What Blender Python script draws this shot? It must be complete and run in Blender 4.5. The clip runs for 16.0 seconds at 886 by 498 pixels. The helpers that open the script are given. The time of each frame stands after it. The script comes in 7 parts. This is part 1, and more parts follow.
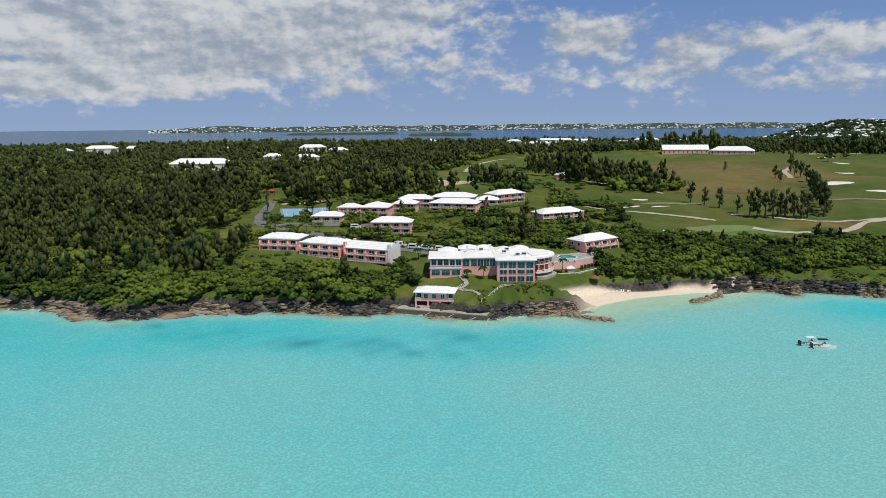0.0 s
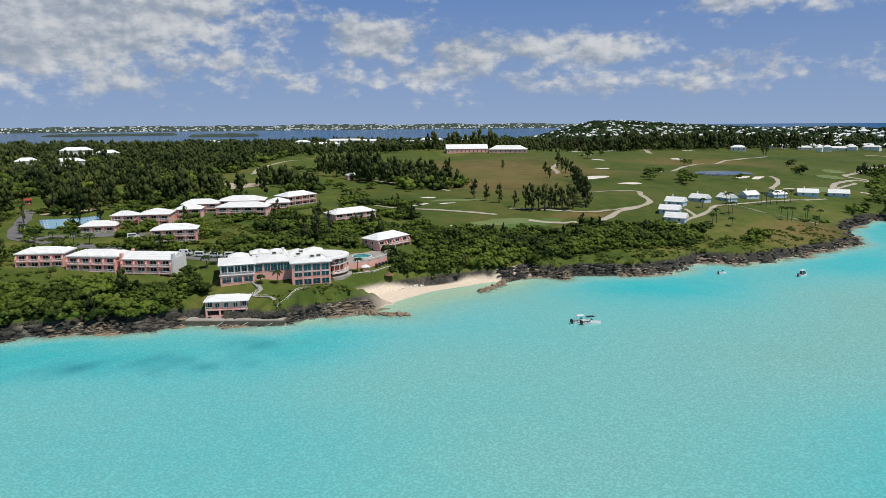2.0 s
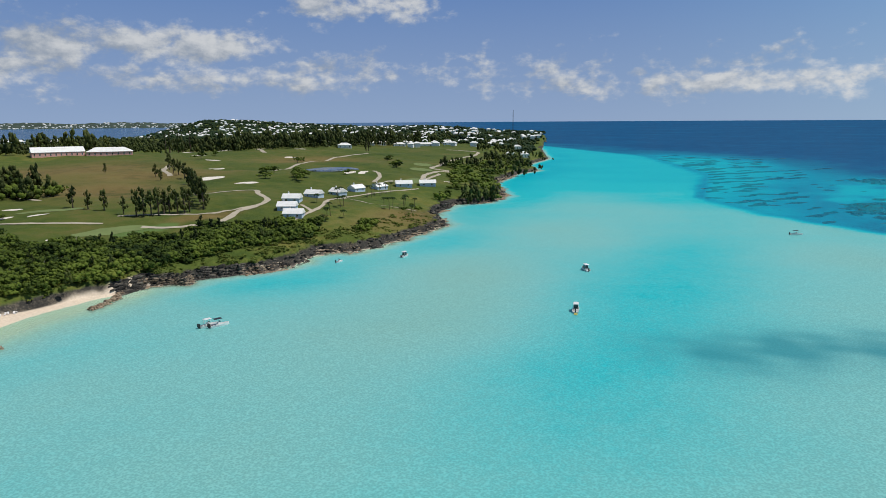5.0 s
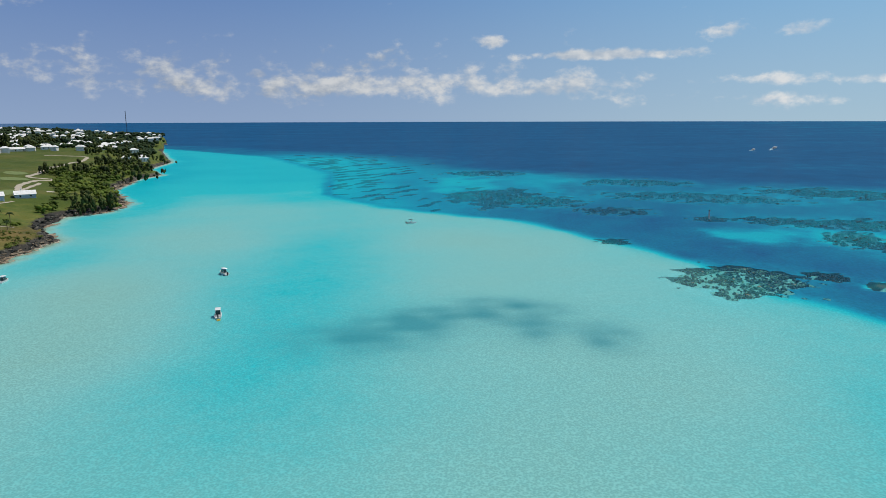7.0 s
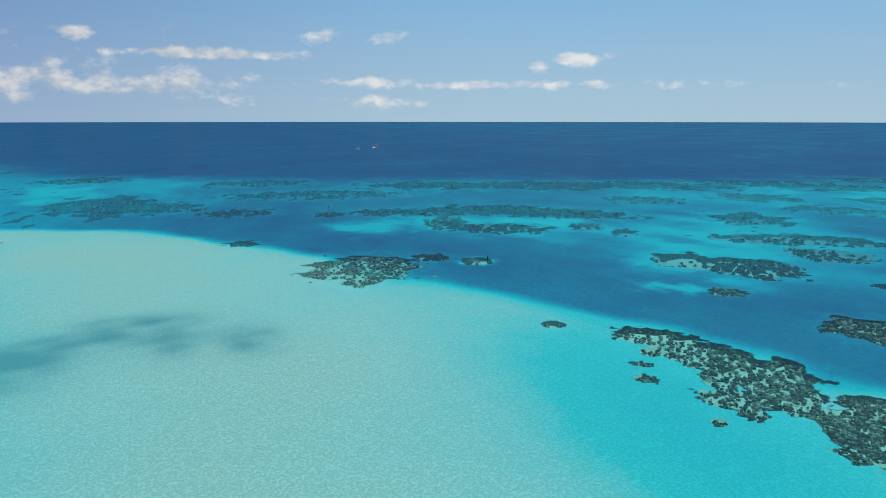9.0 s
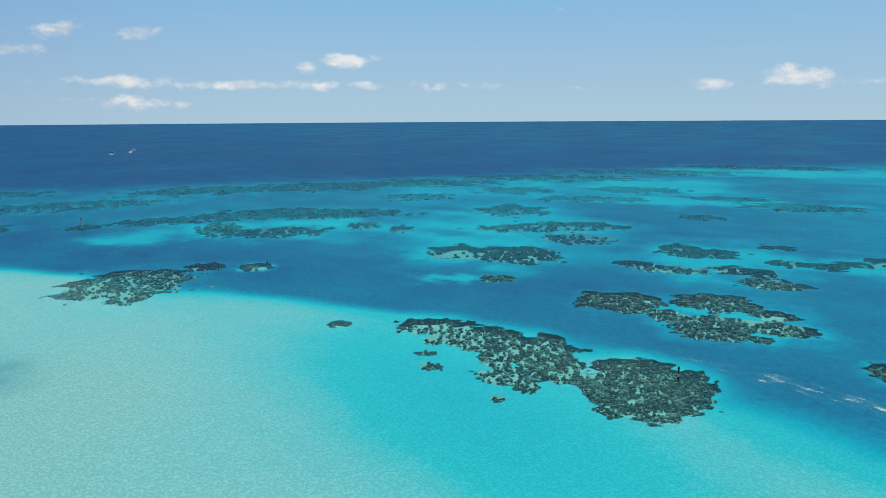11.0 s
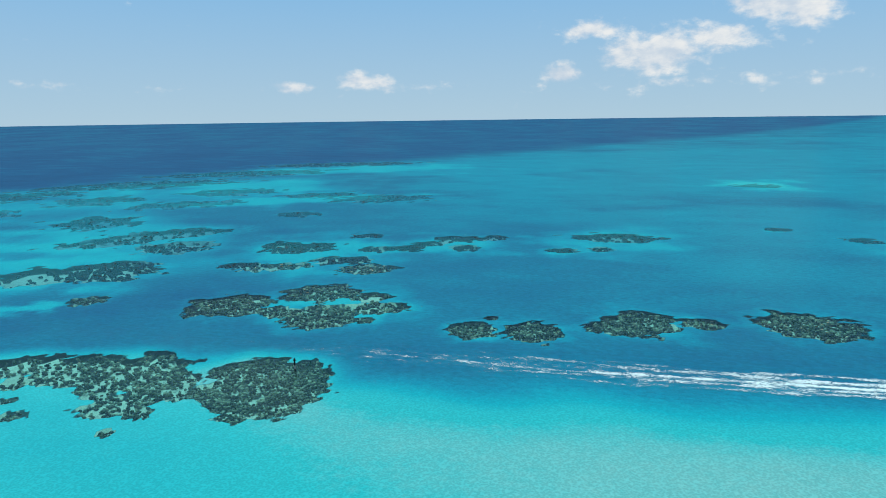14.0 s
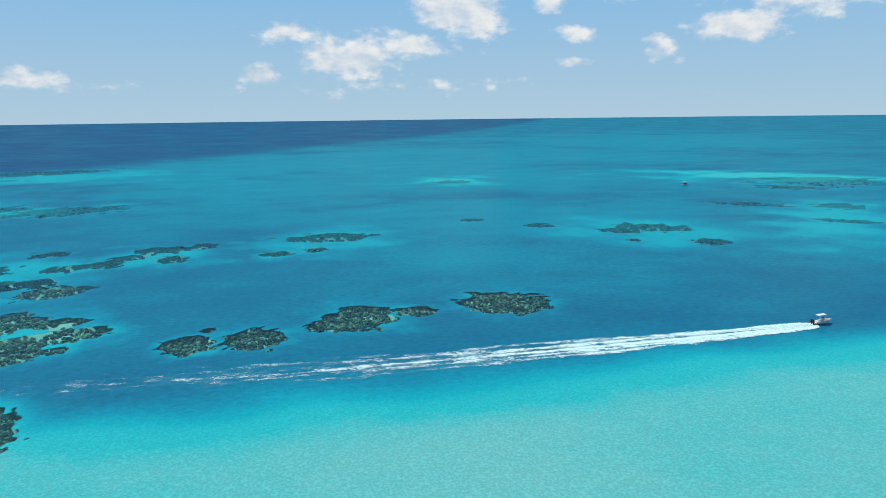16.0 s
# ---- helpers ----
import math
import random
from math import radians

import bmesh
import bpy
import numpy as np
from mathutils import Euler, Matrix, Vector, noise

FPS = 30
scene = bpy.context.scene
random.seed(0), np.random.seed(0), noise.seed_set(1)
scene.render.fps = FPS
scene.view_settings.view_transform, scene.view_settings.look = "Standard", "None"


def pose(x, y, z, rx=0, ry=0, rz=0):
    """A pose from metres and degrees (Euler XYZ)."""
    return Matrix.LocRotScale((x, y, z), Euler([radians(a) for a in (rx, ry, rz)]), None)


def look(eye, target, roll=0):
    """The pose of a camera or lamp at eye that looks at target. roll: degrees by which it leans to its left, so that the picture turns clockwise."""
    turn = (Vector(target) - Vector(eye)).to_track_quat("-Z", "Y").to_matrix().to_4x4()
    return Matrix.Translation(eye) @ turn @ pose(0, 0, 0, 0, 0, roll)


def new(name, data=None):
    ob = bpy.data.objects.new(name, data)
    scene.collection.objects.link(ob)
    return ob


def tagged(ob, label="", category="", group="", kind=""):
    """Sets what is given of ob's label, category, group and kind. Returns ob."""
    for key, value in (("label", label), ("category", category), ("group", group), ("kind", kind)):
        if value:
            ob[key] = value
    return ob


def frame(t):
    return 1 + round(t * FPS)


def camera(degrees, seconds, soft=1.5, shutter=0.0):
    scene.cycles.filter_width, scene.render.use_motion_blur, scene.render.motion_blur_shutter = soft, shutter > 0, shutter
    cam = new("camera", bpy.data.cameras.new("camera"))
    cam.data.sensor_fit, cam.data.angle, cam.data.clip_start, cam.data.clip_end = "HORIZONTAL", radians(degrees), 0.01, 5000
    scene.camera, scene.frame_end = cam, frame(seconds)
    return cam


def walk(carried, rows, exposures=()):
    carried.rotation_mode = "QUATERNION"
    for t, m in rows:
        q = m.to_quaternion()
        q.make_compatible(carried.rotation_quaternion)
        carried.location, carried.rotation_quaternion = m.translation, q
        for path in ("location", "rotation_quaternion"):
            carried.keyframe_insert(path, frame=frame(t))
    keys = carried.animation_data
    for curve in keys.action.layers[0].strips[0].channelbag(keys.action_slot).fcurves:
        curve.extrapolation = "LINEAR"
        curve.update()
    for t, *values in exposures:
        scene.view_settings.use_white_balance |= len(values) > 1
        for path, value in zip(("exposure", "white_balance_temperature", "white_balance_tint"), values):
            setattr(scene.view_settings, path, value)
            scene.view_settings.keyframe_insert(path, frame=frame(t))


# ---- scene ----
cam = camera(66.03, 16.0, soft=0.6)
# seconds, eye (east, north, up), yaw, pitch, roll in degrees
ROWS = [
    (0, 0.0, 0.0, 65.0, 0.00, -10.40, -0.52),
    (0.5, 0.0, 0.0, 65.0, -3.81, -10.42, -0.43),
    (1, 0.0, 0.0, 65.0, -8.01, -10.44, -0.49),
    (1.5, 0.1, -0.5, 65.1, -12.53, -10.48, -0.49),
    (2, 0.2, -1.2, 65.2, -17.35, -10.51, -0.45),
    (2.5, 0.4, -2.0, 65.3, -22.24, -10.57, -0.51),
    (3, 0.5, -2.8, 65.4, -27.56, -10.59, -0.54),
    (5.5, -1.7, -6.5, 65.6, -54.68, -10.83, -0.37),
    (6, -2.2, -6.6, 65.5, -61.74, -10.83, -0.36),
    (6.5, -2.6, -6.7, 65.4, -70.13, -10.81, -0.23),
    (7, -3.2, -6.7, 65.5, -78.96, -10.83, -0.16),
    (7.5, -3.7, -6.3, 65.7, -87.82, -10.85, -0.10),
    (8, -4.2, -5.5, 65.8, -96.60, -10.84, -0.06),
    (8.5, -4.7, -4.5, 65.9, -103.71, -10.81, 0.03),
    (9, -5.0, -3.9, 66.0, -110.33, -10.83, 0.01),
    (11.5, -5.6, -3.4, 66.0, -133.76, -10.82, -0.41),
    (12, -5.3, -3.5, 65.8, -139.34, -10.83, -0.43),
    (12.5, -5.1, -3.6, 65.7, -145.05, -10.86, -0.48),
    (13, -5.3, -3.5, 65.6, -150.64, -10.88, -0.56),
    (13.5, -5.5, -3.6, 65.5, -156.28, -10.88, -0.64),
    (14, -5.7, -3.6, 65.5, -161.88, -10.95, -0.74),
    (14.5, -5.9, -3.6, 65.5, -167.58, -11.00, -0.74),
    (15, -5.5, -3.6, 65.4, -173.69, -11.07, -0.73),
    (15.5, -5.0, -3.6, 65.2, -179.93, -11.08, -0.74),
    (16, -4.9, -3.6, 64.9, -186.04, -11.02, -0.68),
]


def flown(x, y, z, yaw, pitch, roll):
    a, p = radians(yaw), radians(pitch)
    ahead = Vector((-math.sin(a) * math.cos(p), math.cos(a) * math.cos(p), math.sin(p)))
    return look((x, y, z), Vector((x, y, z)) + 10 * ahead, roll)


EXPOSURES = [(0.0, -0.04), (3.0, -0.06), (6.5, -0.12), (9.0, -0.06), (12.0, 0.02), (16.0, 0.04)]
walk(cam, [(t, flown(*row)) for t, *row in ROWS], EXPOSURES)


# ---- light ----
SUN_AZ, SUN_EL = 138.0, 63.0   # degrees clockwise from north (+y), and above the horizon
world = bpy.data.worlds.new("daylight")
scene.world = world
world.use_nodes = True


class Nodes:
    """Short hand for a node tree."""

    def __init__(self, tree):
        self.tree = tree
        tree.nodes.clear()

    def add(self, kind, **settings):
        n = self.tree.nodes.new(kind)
        for key, value in settings.items():
            setattr(n, key, value)
        return n

    def link(self, a, b):
        self.tree.links.new(a, b)

    def put(self, socket, value):
        if value is None:
            return
        if isinstance(value, bpy.types.NodeSocket):
            self.link(value, socket)
        else:
            socket.default_value = value

    def math(self, op, a, b=None, c=None, clamp=False):
        n = self.add("ShaderNodeMath", operation=op, use_clamp=clamp)
        for s, v in zip(n.inputs, (a, b, c)):
            self.put(s, v)
        return n.outputs[0]

    def vmath(self, op, a, b=None, scale=None):
        n = self.add("ShaderNodeVectorMath", operation=op)
        self.put(n.inputs[0], a)
        self.put(n.inputs[1], b)
        if scale is not None:
            self.put(n.inputs["Scale"], scale)
        return n

    def mix(self, fac, a, b, blend="MIX"):
        n = self.add("ShaderNodeMix", data_type="RGBA", blend_type=blend)
        self.put(n.inputs[0], fac)
        self.put(n.inputs[6], a if isinstance(a, bpy.types.NodeSocket) else (*a[:3], 1))
        self.put(n.inputs[7], b if isinstance(b, bpy.types.NodeSocket) else (*b[:3], 1))
        return n.outputs[2]

    def noise(self, vec, scale, detail=3.0, rough=0.55, distortion=0.0):
        n = self.add("ShaderNodeTexNoise")
        self.put(n.inputs["Vector"], vec)
        n.inputs["Scale"].default_value = scale
        n.inputs["Detail"].default_value = detail
        n.inputs["Roughness"].default_value = rough
        n.inputs["Distortion"].default_value = distortion
        return n.outputs["Fac"]

    def ramp(self, fac, stops, smooth=False):
        n = self.add("ShaderNodeValToRGB")
        cr = n.color_ramp
        cr.interpolation = "B_SPLINE" if smooth else "LINEAR"
        while len(cr.elements) < len(stops):
            cr.elements.new(1.0)
        for e, (at, col) in zip(cr.elements, stops):
            e.position = at
            e.color = (*col, 1) if len(col) == 3 else col
        self.put(n.inputs[0], fac)
        return n.outputs[0]

    def span(self, v, lo, hi, smooth=True):
        n = self.add("ShaderNodeMapRange", interpolation_type="SMOOTHSTEP" if smooth else "LINEAR")
        self.put(n.inputs[0], v)
        n.inputs[1].default_value, n.inputs[2].default_value = lo, hi
        return n.outputs[0]


def sky_world():
    w = Nodes(world.node_tree)
    sky = w.add("ShaderNodeTexSky", sky_type="NISHITA", sun_disc=False)
    sky.sun_elevation, sky.sun_rotation = radians(SUN_EL), radians(SUN_AZ)
    sky.altitude, sky.air_density, sky.dust_density, sky.ozone_density = 60, 1.0, 0.25, 3.0
    co = w.add("ShaderNodeTexCoord").outputs["Generated"]
    sep = w.add("ShaderNodeSeparateXYZ")
    w.link(co, sep.inputs[0])
    x, y, z = sep.outputs
    az = w.math("ADD", w.math("MULTIPLY", w.math("ARCTAN2", w.math("MULTIPLY", y, -1.0), x), 180 / math.pi), 90.0)
    el = w.math("MULTIPLY", w.math("ARCSINE", z), 180 / math.pi)
    flat = w.add("ShaderNodeCombineXYZ")
    w.put(flat.inputs[0], az), w.put(flat.inputs[1], w.math("MULTIPLY", el, 1.6))
    # puffs: fine billows on clouds of two sizes
    billow = w.noise(flat.outputs[0], 0.34, 6.0, 0.55)
    puff = w.noise(flat.outputs[0], 0.95, 6.0, 0.58)
    wide = w.noise(flat.outputs[0], 0.09, 4.0, 0.55)
    cover = None

    def bank(a, e, wa, we, amount):
        """A cloud bank round azimuth a and height e, in degrees."""
        nonlocal cover
        da = w.math("DIVIDE", w.math("SUBTRACT", az, a), wa)
        de = w.math("DIVIDE", w.math("SUBTRACT", el, e), we)
        r = w.math("ADD", w.math("MULTIPLY", da, da), w.math("MULTIPLY", de, de))
        g = w.math("MULTIPLY", w.math("EXPONENT", w.math("MULTIPLY", r, -1.0)), amount)
        cover = g if cover is None else w.math("MAXIMUM", cover, g)

    for a, e, wa, we, amount in BANKS:
        bank(a, e, wa * 1.15, we * 1.2, amount * (1.12 if a > 115 else 1.0))
    # small fair-weather puffs low over the land and sea
    low_puffs = w.math("MULTIPLY", w.math("EXPONENT", w.math("MULTIPLY", w.math("POWER", w.math("DIVIDE", w.math("SUBTRACT", el, 3.6), 2.2), 2.0), -1.0)), w.math("ADD", 0.42, w.math("MULTIPLY", w.span(az, 62.0, 25.0), 0.16)))
    cover = w.math("MAXIMUM", cover, w.math("MULTIPLY", low_puffs, w.span(az, 112.0, 80.0)))
    body = w.math("ADD", w.math("ADD", w.math("MULTIPLY", billow, 0.8), w.math("MULTIPLY", wide, 0.4)), w.math("MULTIPLY", w.math("SUBTRACT", puff, 0.5), 0.38))
    dense = w.span(w.math("ADD", body, w.math("MULTIPLY", cover, 0.5)), 0.77, 1.04)
    thin = w.math("MULTIPLY", dense, w.math("MULTIPLY", w.span(el, -0.2, 1.2), 0.93))
    # lit tops, greyer undersides: the same billows, read a little higher up
    up = w.vmath("ADD", flat.outputs[0], (0.4, 0.9, 0.0)).outputs[0]
    above = w.noise(up, 0.34, 6.0, 0.55)
    rise = w.math("MULTIPLY", w.math("SUBTRACT", billow, above), 0.75)
    fine = w.math("MULTIPLY", w.math("SUBTRACT", puff, w.noise(up, 0.95, 6.0, 0.58)), 0.3)
    heavy = w.math("MULTIPLY", w.math("SUBTRACT", w.noise(w.vmath("MULTIPLY", flat.outputs[0], (0.6, 1.5, 1.0)).outputs[0], 0.11, 5.0, 0.55), 0.5), 0.75)
    relief = w.span(w.math("ADD", w.math("ADD", rise, fine), heavy), -0.2, 0.2)
    south = w.span(y, 0.6, -0.5)
    white = w.mix(relief, w.mix(south, NORTH_SHADE, CLOUD_SHADE), w.mix(south, NORTH_LIT, CLOUD_LIT))
    low, high = w.mix(south, LOW_NORTH, LOW_SOUTH), w.mix(south, HIGH_NORTH, HIGH_SOUTH)
    blue = w.mix(w.span(el, 0.0, 11.5, False), low, high)
    haze = w.mix(w.span(el, 11.0, 32.0), blue, w.vmath("SCALE", sky.outputs[0], None, 0.6).outputs[0])
    col = w.mix(thin, haze, white)
    bg = w.add("ShaderNodeBackground")
    w.link(col, bg.inputs[0])
    bg.inputs[1].default_value = SKY_STRENGTH
    out = w.add("ShaderNodeOutputWorld")
    w.link(bg.outputs[0], out.inputs[0])


SKY_STRENGTH = 0.085
CLOUD_LIT, CLOUD_SHADE = (9.8, 9.9, 9.8), (6.4, 7.5, 8.7)
NORTH_LIT, NORTH_SHADE = (7.6, 7.8, 8.0), (3.6, 4.2, 5.1)
LOW_NORTH, LOW_SOUTH = (3.35, 4.6, 6.9), (4.8, 6.8, 8.2)
HIGH_NORTH, HIGH_SOUTH = (1.35, 2.7, 5.9), (2.4, 5.4, 8.8)
# azimuth, height, half width, half height, amount
BANKS = [
    (-22, 8.6, 19, 4.0, 2.2), (-27, 3.6, 12, 1.4, 1.5), (-12, 11.5, 16, 2.4, 1.8), (-10.5, 5.6, 5, 1.4, 0.7), (-8, 9.5, 7, 1.6, 0.85), (0, 4.6, 4.5, 1.5, 0.8), (3, 9.2, 3, 1.0, 0.6),
    (12.4, 6.8, 5, 1.9, 1.0), (14, 10.2, 4, 0.8, 0.8), (20, 5.6, 6, 1.7, 0.95), (17, 3.8, 9, 1.0, 0.75), (29, 5.3, 6, 1.5, 1.05), (34.4, 4.0, 3, 0.9, 0.6),
    (39, 4.0, 2, 0.9, 0.75), (39, 9.2, 3.4, 1.7, 0.85), (45, 9.4, 4.5, 1.6, 0.85), (44, 3.3, 4, 0.8, 0.6),
]
BANKS += [
    (54, 2.6, 6, 0.8, 0.6), (64, 3.4, 1.2, 0.6, 0.8), (73, 2.6, 24, 1.2, 0.74), (71, 4.0, 9, 0.7, 0.55), (83, 6.0, 1.6, 0.6, 0.8), (92.6, 4.9, 8, 0.42, 1.05), (112, 2.7, 16, 0.4, 0.75), (100.7, 6.4, 2, 0.7, 0.85), (106, 6.3, 1.5, 0.5, 0.65),
    (104.4, 2.8, 9, 0.5, 0.65), (105, 1.4, 5, 0.5, 0.6), (121, 4.7, 2.1, 0.55, 0.8), (118, 4.2, 1.0, 0.5, 0.8), (155.6, 2.9, 2.2, 0.8, 0.85), (150, 2.5, 2.5, 0.5, 0.75), (171.7, 3.2, 1.9, 0.8, 0.85),
]
BANKS += [
    (174, 6.6, 3, 0.8, 0.85), (168, 2.3, 30, 0.7, 0.36), (178.6, 4.7, 3.6, 1.6, 1.0), (187.9, 8.2, 3.4, 2.0, 1.05), (183.6, 5.7, 3, 1.1, 0.8), (194.7, 8.8, 1.2, 1.0, 0.8), (197, 6.2, 1.5, 0.6, 0.7), (196, 4.1, 1.5, 0.5, 0.75),
    (201, 9.4, 2, 1.0, 0.85), (209, 6.4, 4, 1.1, 0.8), (203.3, 4.9, 1.5, 0.9, 0.85), (214.6, 8.6, 5, 1.6, 1.0), (181, 2.4, 3, 0.5, 0.6),
]
sky_world()
lamp = bpy.data.lights.new("sun", "SUN")
lamp.energy, lamp.angle, lamp.color = 3.9, radians(0.53), (1.0, 0.965, 0.9)
sun = new("sun", lamp)
sun.rotation_euler = (radians(90 - SUN_EL), 0, radians(180 - SUN_AZ))


# ---- the lie of the land: shore, heights and water depths ----
SHORE = [
    (-1500, 560), (-900, 420), (-420, 300), (-260, 250), (-163, 243), (-137, 240), (-122, 229), (-108, 226), (-97, 232), (-90, 236),
    (-71, 234), (-45, 234), (-32, 229), (-19, 233), (-10, 230), (14, 221), (19, 226), (39, 230), (50, 233), (61, 241),
    (73, 248), (87, 252), (108, 257), (122, 261), (132, 252), (140, 257), (151, 251), (179, 246), (211, 261),
    (224, 250), (257, 255), (317, 272), (339, 302), (360, 318), (400, 336), (426, 325), (472, 340),
]
SHORE += [(559, 419), (673, 469), (731, 477), (814, 551), (958, 608), (1112, 719), (1303, 850)]
SOUND = [(1800, 1160), (2300, 1900), (2300, 3100), (1500, 3100), (1000, 2300), (760, 1800), (500, 1620), (0, 1650), (-500, 1600), (-1000, 1450), (-1500, 900)]
# rim of the sand flat, beyond which the water deepens
RIM = [
    (1420, 930), (1124, 523), (805, 297), (560, 210), (487, 130), (435, 25), (340, -50), (262, -90), (228, -112), (198, -126),
    (182, -135), (165, -148), (135, -154), (114, -152), (104, -161), (80, -162), (69, -151), (50, -151), (28, -155), (3, -160),
    (-38, -166), (-87, -175), (-151, -183), (-500, -235), (-1200, -300),
]
# reefs: place, half breadth across the view from the bay, half length outwards, how thickly grown
NEAR_REEFS = [
    (161, -135, 12.7, 8.4, 0.50), (143, -138, 10.7, 12.1, 0.64), (125, -140, 14.4, 15.8, 0.70), (112, -136, 7.4, 10.9, 0.70), (114, -123, 8.9, 6.4, 0.65),
    (106, -120, 3.1, 3.3, 0.90), (150, -126, 3.4, 4.2, 0.70), (142, -117, 3.0, 1.9, 0.90), (133, -111, 2.7, 3.0, 0.95), (106, -110, 1.7, 2.2, 1.00),
    (183, -112, 3.6, 3.7, 0.40), (89, -142, 14.6, 19.9, 0.97), (85, -125, 2.1, 2.9, 0.95), (79, -150, 5.5, 13.4, 0.97), (141, -205, 14.4, 14.1, 0.97),
    (120, -202, 5.2, 7.3, 0.90), (117, -230, 14.1, 12.1, 0.97), (103, -201, 12.4, 13.5, 0.97), (90, -215, 12.9, 7.0, 0.85),
]
NEAR_REEFS += [
    (86, -201, 2.7, 3.8, 0.90), (96, -229, 7.1, 6.3, 0.60), (50, -201, 7.4, 8.3, 1.00), (31, -204, 8.6, 9.8, 1.00), (47, -215, 2.3, 2.3, 0.80),
    (-1, -222, 11.2, 13.1, 0.97), (7, -215, 9.4, 6.8, 0.90), (-19, -227, 6.7, 5.6, 0.90), (-51, -233, 14.9, 13.4, 1.00),
]
REEFS = [
    (171, -310, 18.0, 12.8, 0.90), (186, -313, 7.8, 11.9, 0.90), (137, -287, 12.9, 9.0, 0.90), (118, -272, 12.0, 10.0, 0.95), (160, -266, 15.5, 7.5, 0.70),
    (178, -265, 9.6, 5.4, 0.60), (131, -317, 8.2, 7.3, 0.70), (116, -323, 7.0, 8.6, 0.80), (111, -337, 8.2, 6.1, 0.80), (100, -355, 12.8, 9.6, 0.80),
    (82, -363, 6.1, 8.0, 0.80), (88, -329, 6.4, 6.8, 0.70), (153, -352, 8.0, 7.3, 0.60), (227, -240, 19.1, 20.3, 0.85), (251, -222, 14.1, 17.6, 0.40),
    (197, -196, 6.6, 6.2, 0.90), (347, -354, 23.3, 28.3, 0.70), (270, -328, 32.1, 16.4, 0.65), (237, -296, 18.5, 16.8, 0.70),
]
REEFS += [
    (284, -297, 24.2, 13.2, 0.50), (370, -180, 29.2, 18.2, 0.85), (394, -153, 10.3, 20.6, 0.75), (356, -233, 10.5, 13.5, 0.70), (330, -242, 6.8, 12.8, 0.50),
    (288, -74, 24.9, 27.4, 0.85), (300, -111, 8.2, 8.2, 0.90), (285, -128, 7.5, 7.8, 0.20), (370, -28, 7.9, 8.7, 0.60), (19, -378, 22.1, 12.8, 0.85),
    (41, -336, 7.3, 5.8, 0.80), (23, -344, 5.2, 6.1, 0.90), (91, -333, 7.2, 5.7, 0.80), (-166, -380, 20.0, 12.6, 0.80), (-146, -373, 11.4, 8.0, 0.80),
    (-179, -332, 9.1, 8.4, 0.80), (-105, -399, 8.4, 6.5, 0.95), (-68, -427, 6.5, 7.2, 0.90), (-290, -381, 16.3, 7.4, 0.80), (-142, -343, 3.5, 5.1, 0.90),
]
FAR_REEFS = [
    (452, -212, 43.0, 23.4, 0.85), (452, -166, 36.3, 15.7, 0.70), (417, -263, 32.1, 14.9, 0.60), (217, -521, 38.7, 23.1, 0.85), (236, -423, 12.6, 11.8, 0.70),
    (356, -451, 38.2, 21.0, 0.65), (372, -540, 37.7, 27.0, 0.60), (446, -453, 31.9, 30.7, 0.60), (466, -358, 29.2, 25.8, 0.60), (279, -535, 29.0, 18.0, 0.60),
    (-278, -465, 23.5, 10.1, 0.80), (-332, -445, 13.2, 16.8, 0.80), (-432, -605, 55.3, 42.4, 0.45), (-87, -686, 18.3, 18.1, 0.70), (-372, -565, 28.3, 15.3, 0.80),
]
REEF_BANDS = [
    (642, -236, 67.3, 36.4, 0.95), (603, -337, 72.1, 39.8, 0.95), (560, -445, 65.3, 38.2, 0.90), (510, -581, 83.7, 37.6, 0.85), (483, -735, 93.1, 38.5, 0.80),
    (432, -900, 101.2, 36.0, 0.80), (572, 57, 39.0, 61.8, 0.95), (546, 16, 25.5, 32.2, 0.90), (495, -34, 24.0, 18.3, 0.80), (466, -94, 9.9, 11.6, 0.90),
    (463, -137, 22.3, 18.1, 0.85), (406, -158, 13.3, 19.8, 0.70), (409, -249, 47.5, 17.5, 0.70), (596, -108, 69.7, 32.4, 0.65), (725, -66, 46.7, 32.5, 0.60),
    (822, 103, 42.7, 38.5, 0.60), (445, -222, 37.4, 15.9, 0.60),
]
ALL_REEFS = NEAR_REEFS + REEFS + FAR_REEFS + REEF_BANDS
# sandy shoals among the deeper water: place, half breadth, half length outwards, depth
SHOALS = [
    (293, -276, 47, 120, 4.7), (252, -218, 28, 28, 4.5), (210, -182, 20, 11, 4.8), (408, -149, 49, 34, 4.6), (389, -218, 54, 29, 4.4), (399, -578, 161, 100, 5.2),
    (356, -824, 228, 117, 5.4), (295, -497, 122, 50, 5.4), (162, -301, 45, 58, 5.0), (106, -333, 46, 33, 5.4), (106, -214, 30, 28, 4.4), (88, -213, 19, 15, 4.4),
    (48, -200, 12, 13, 6.0), (30, -203, 13, 13, 6.0), (172, -781, 124, 320, 8.0), (41, -334, 12, 15, 5.2),
]
SHOALS += [
    (-88, -698, 58, 76, 3.6), (-405, -674, 168, 85, 3.0), (-99, -461, 240, 93, 8.4), (-162, -370, 63, 62, 5.4), (-294, -397, 47, 127, 5.0), (-44, -1035, 368, 580, 8.0),
    (16, -370, 43, 46, 5.4), (-3, -223, 24, 20, 6.6), (-51, -233, 20, 19, 7.0), (-682, -1610, 556, 1000, 8.2),
]
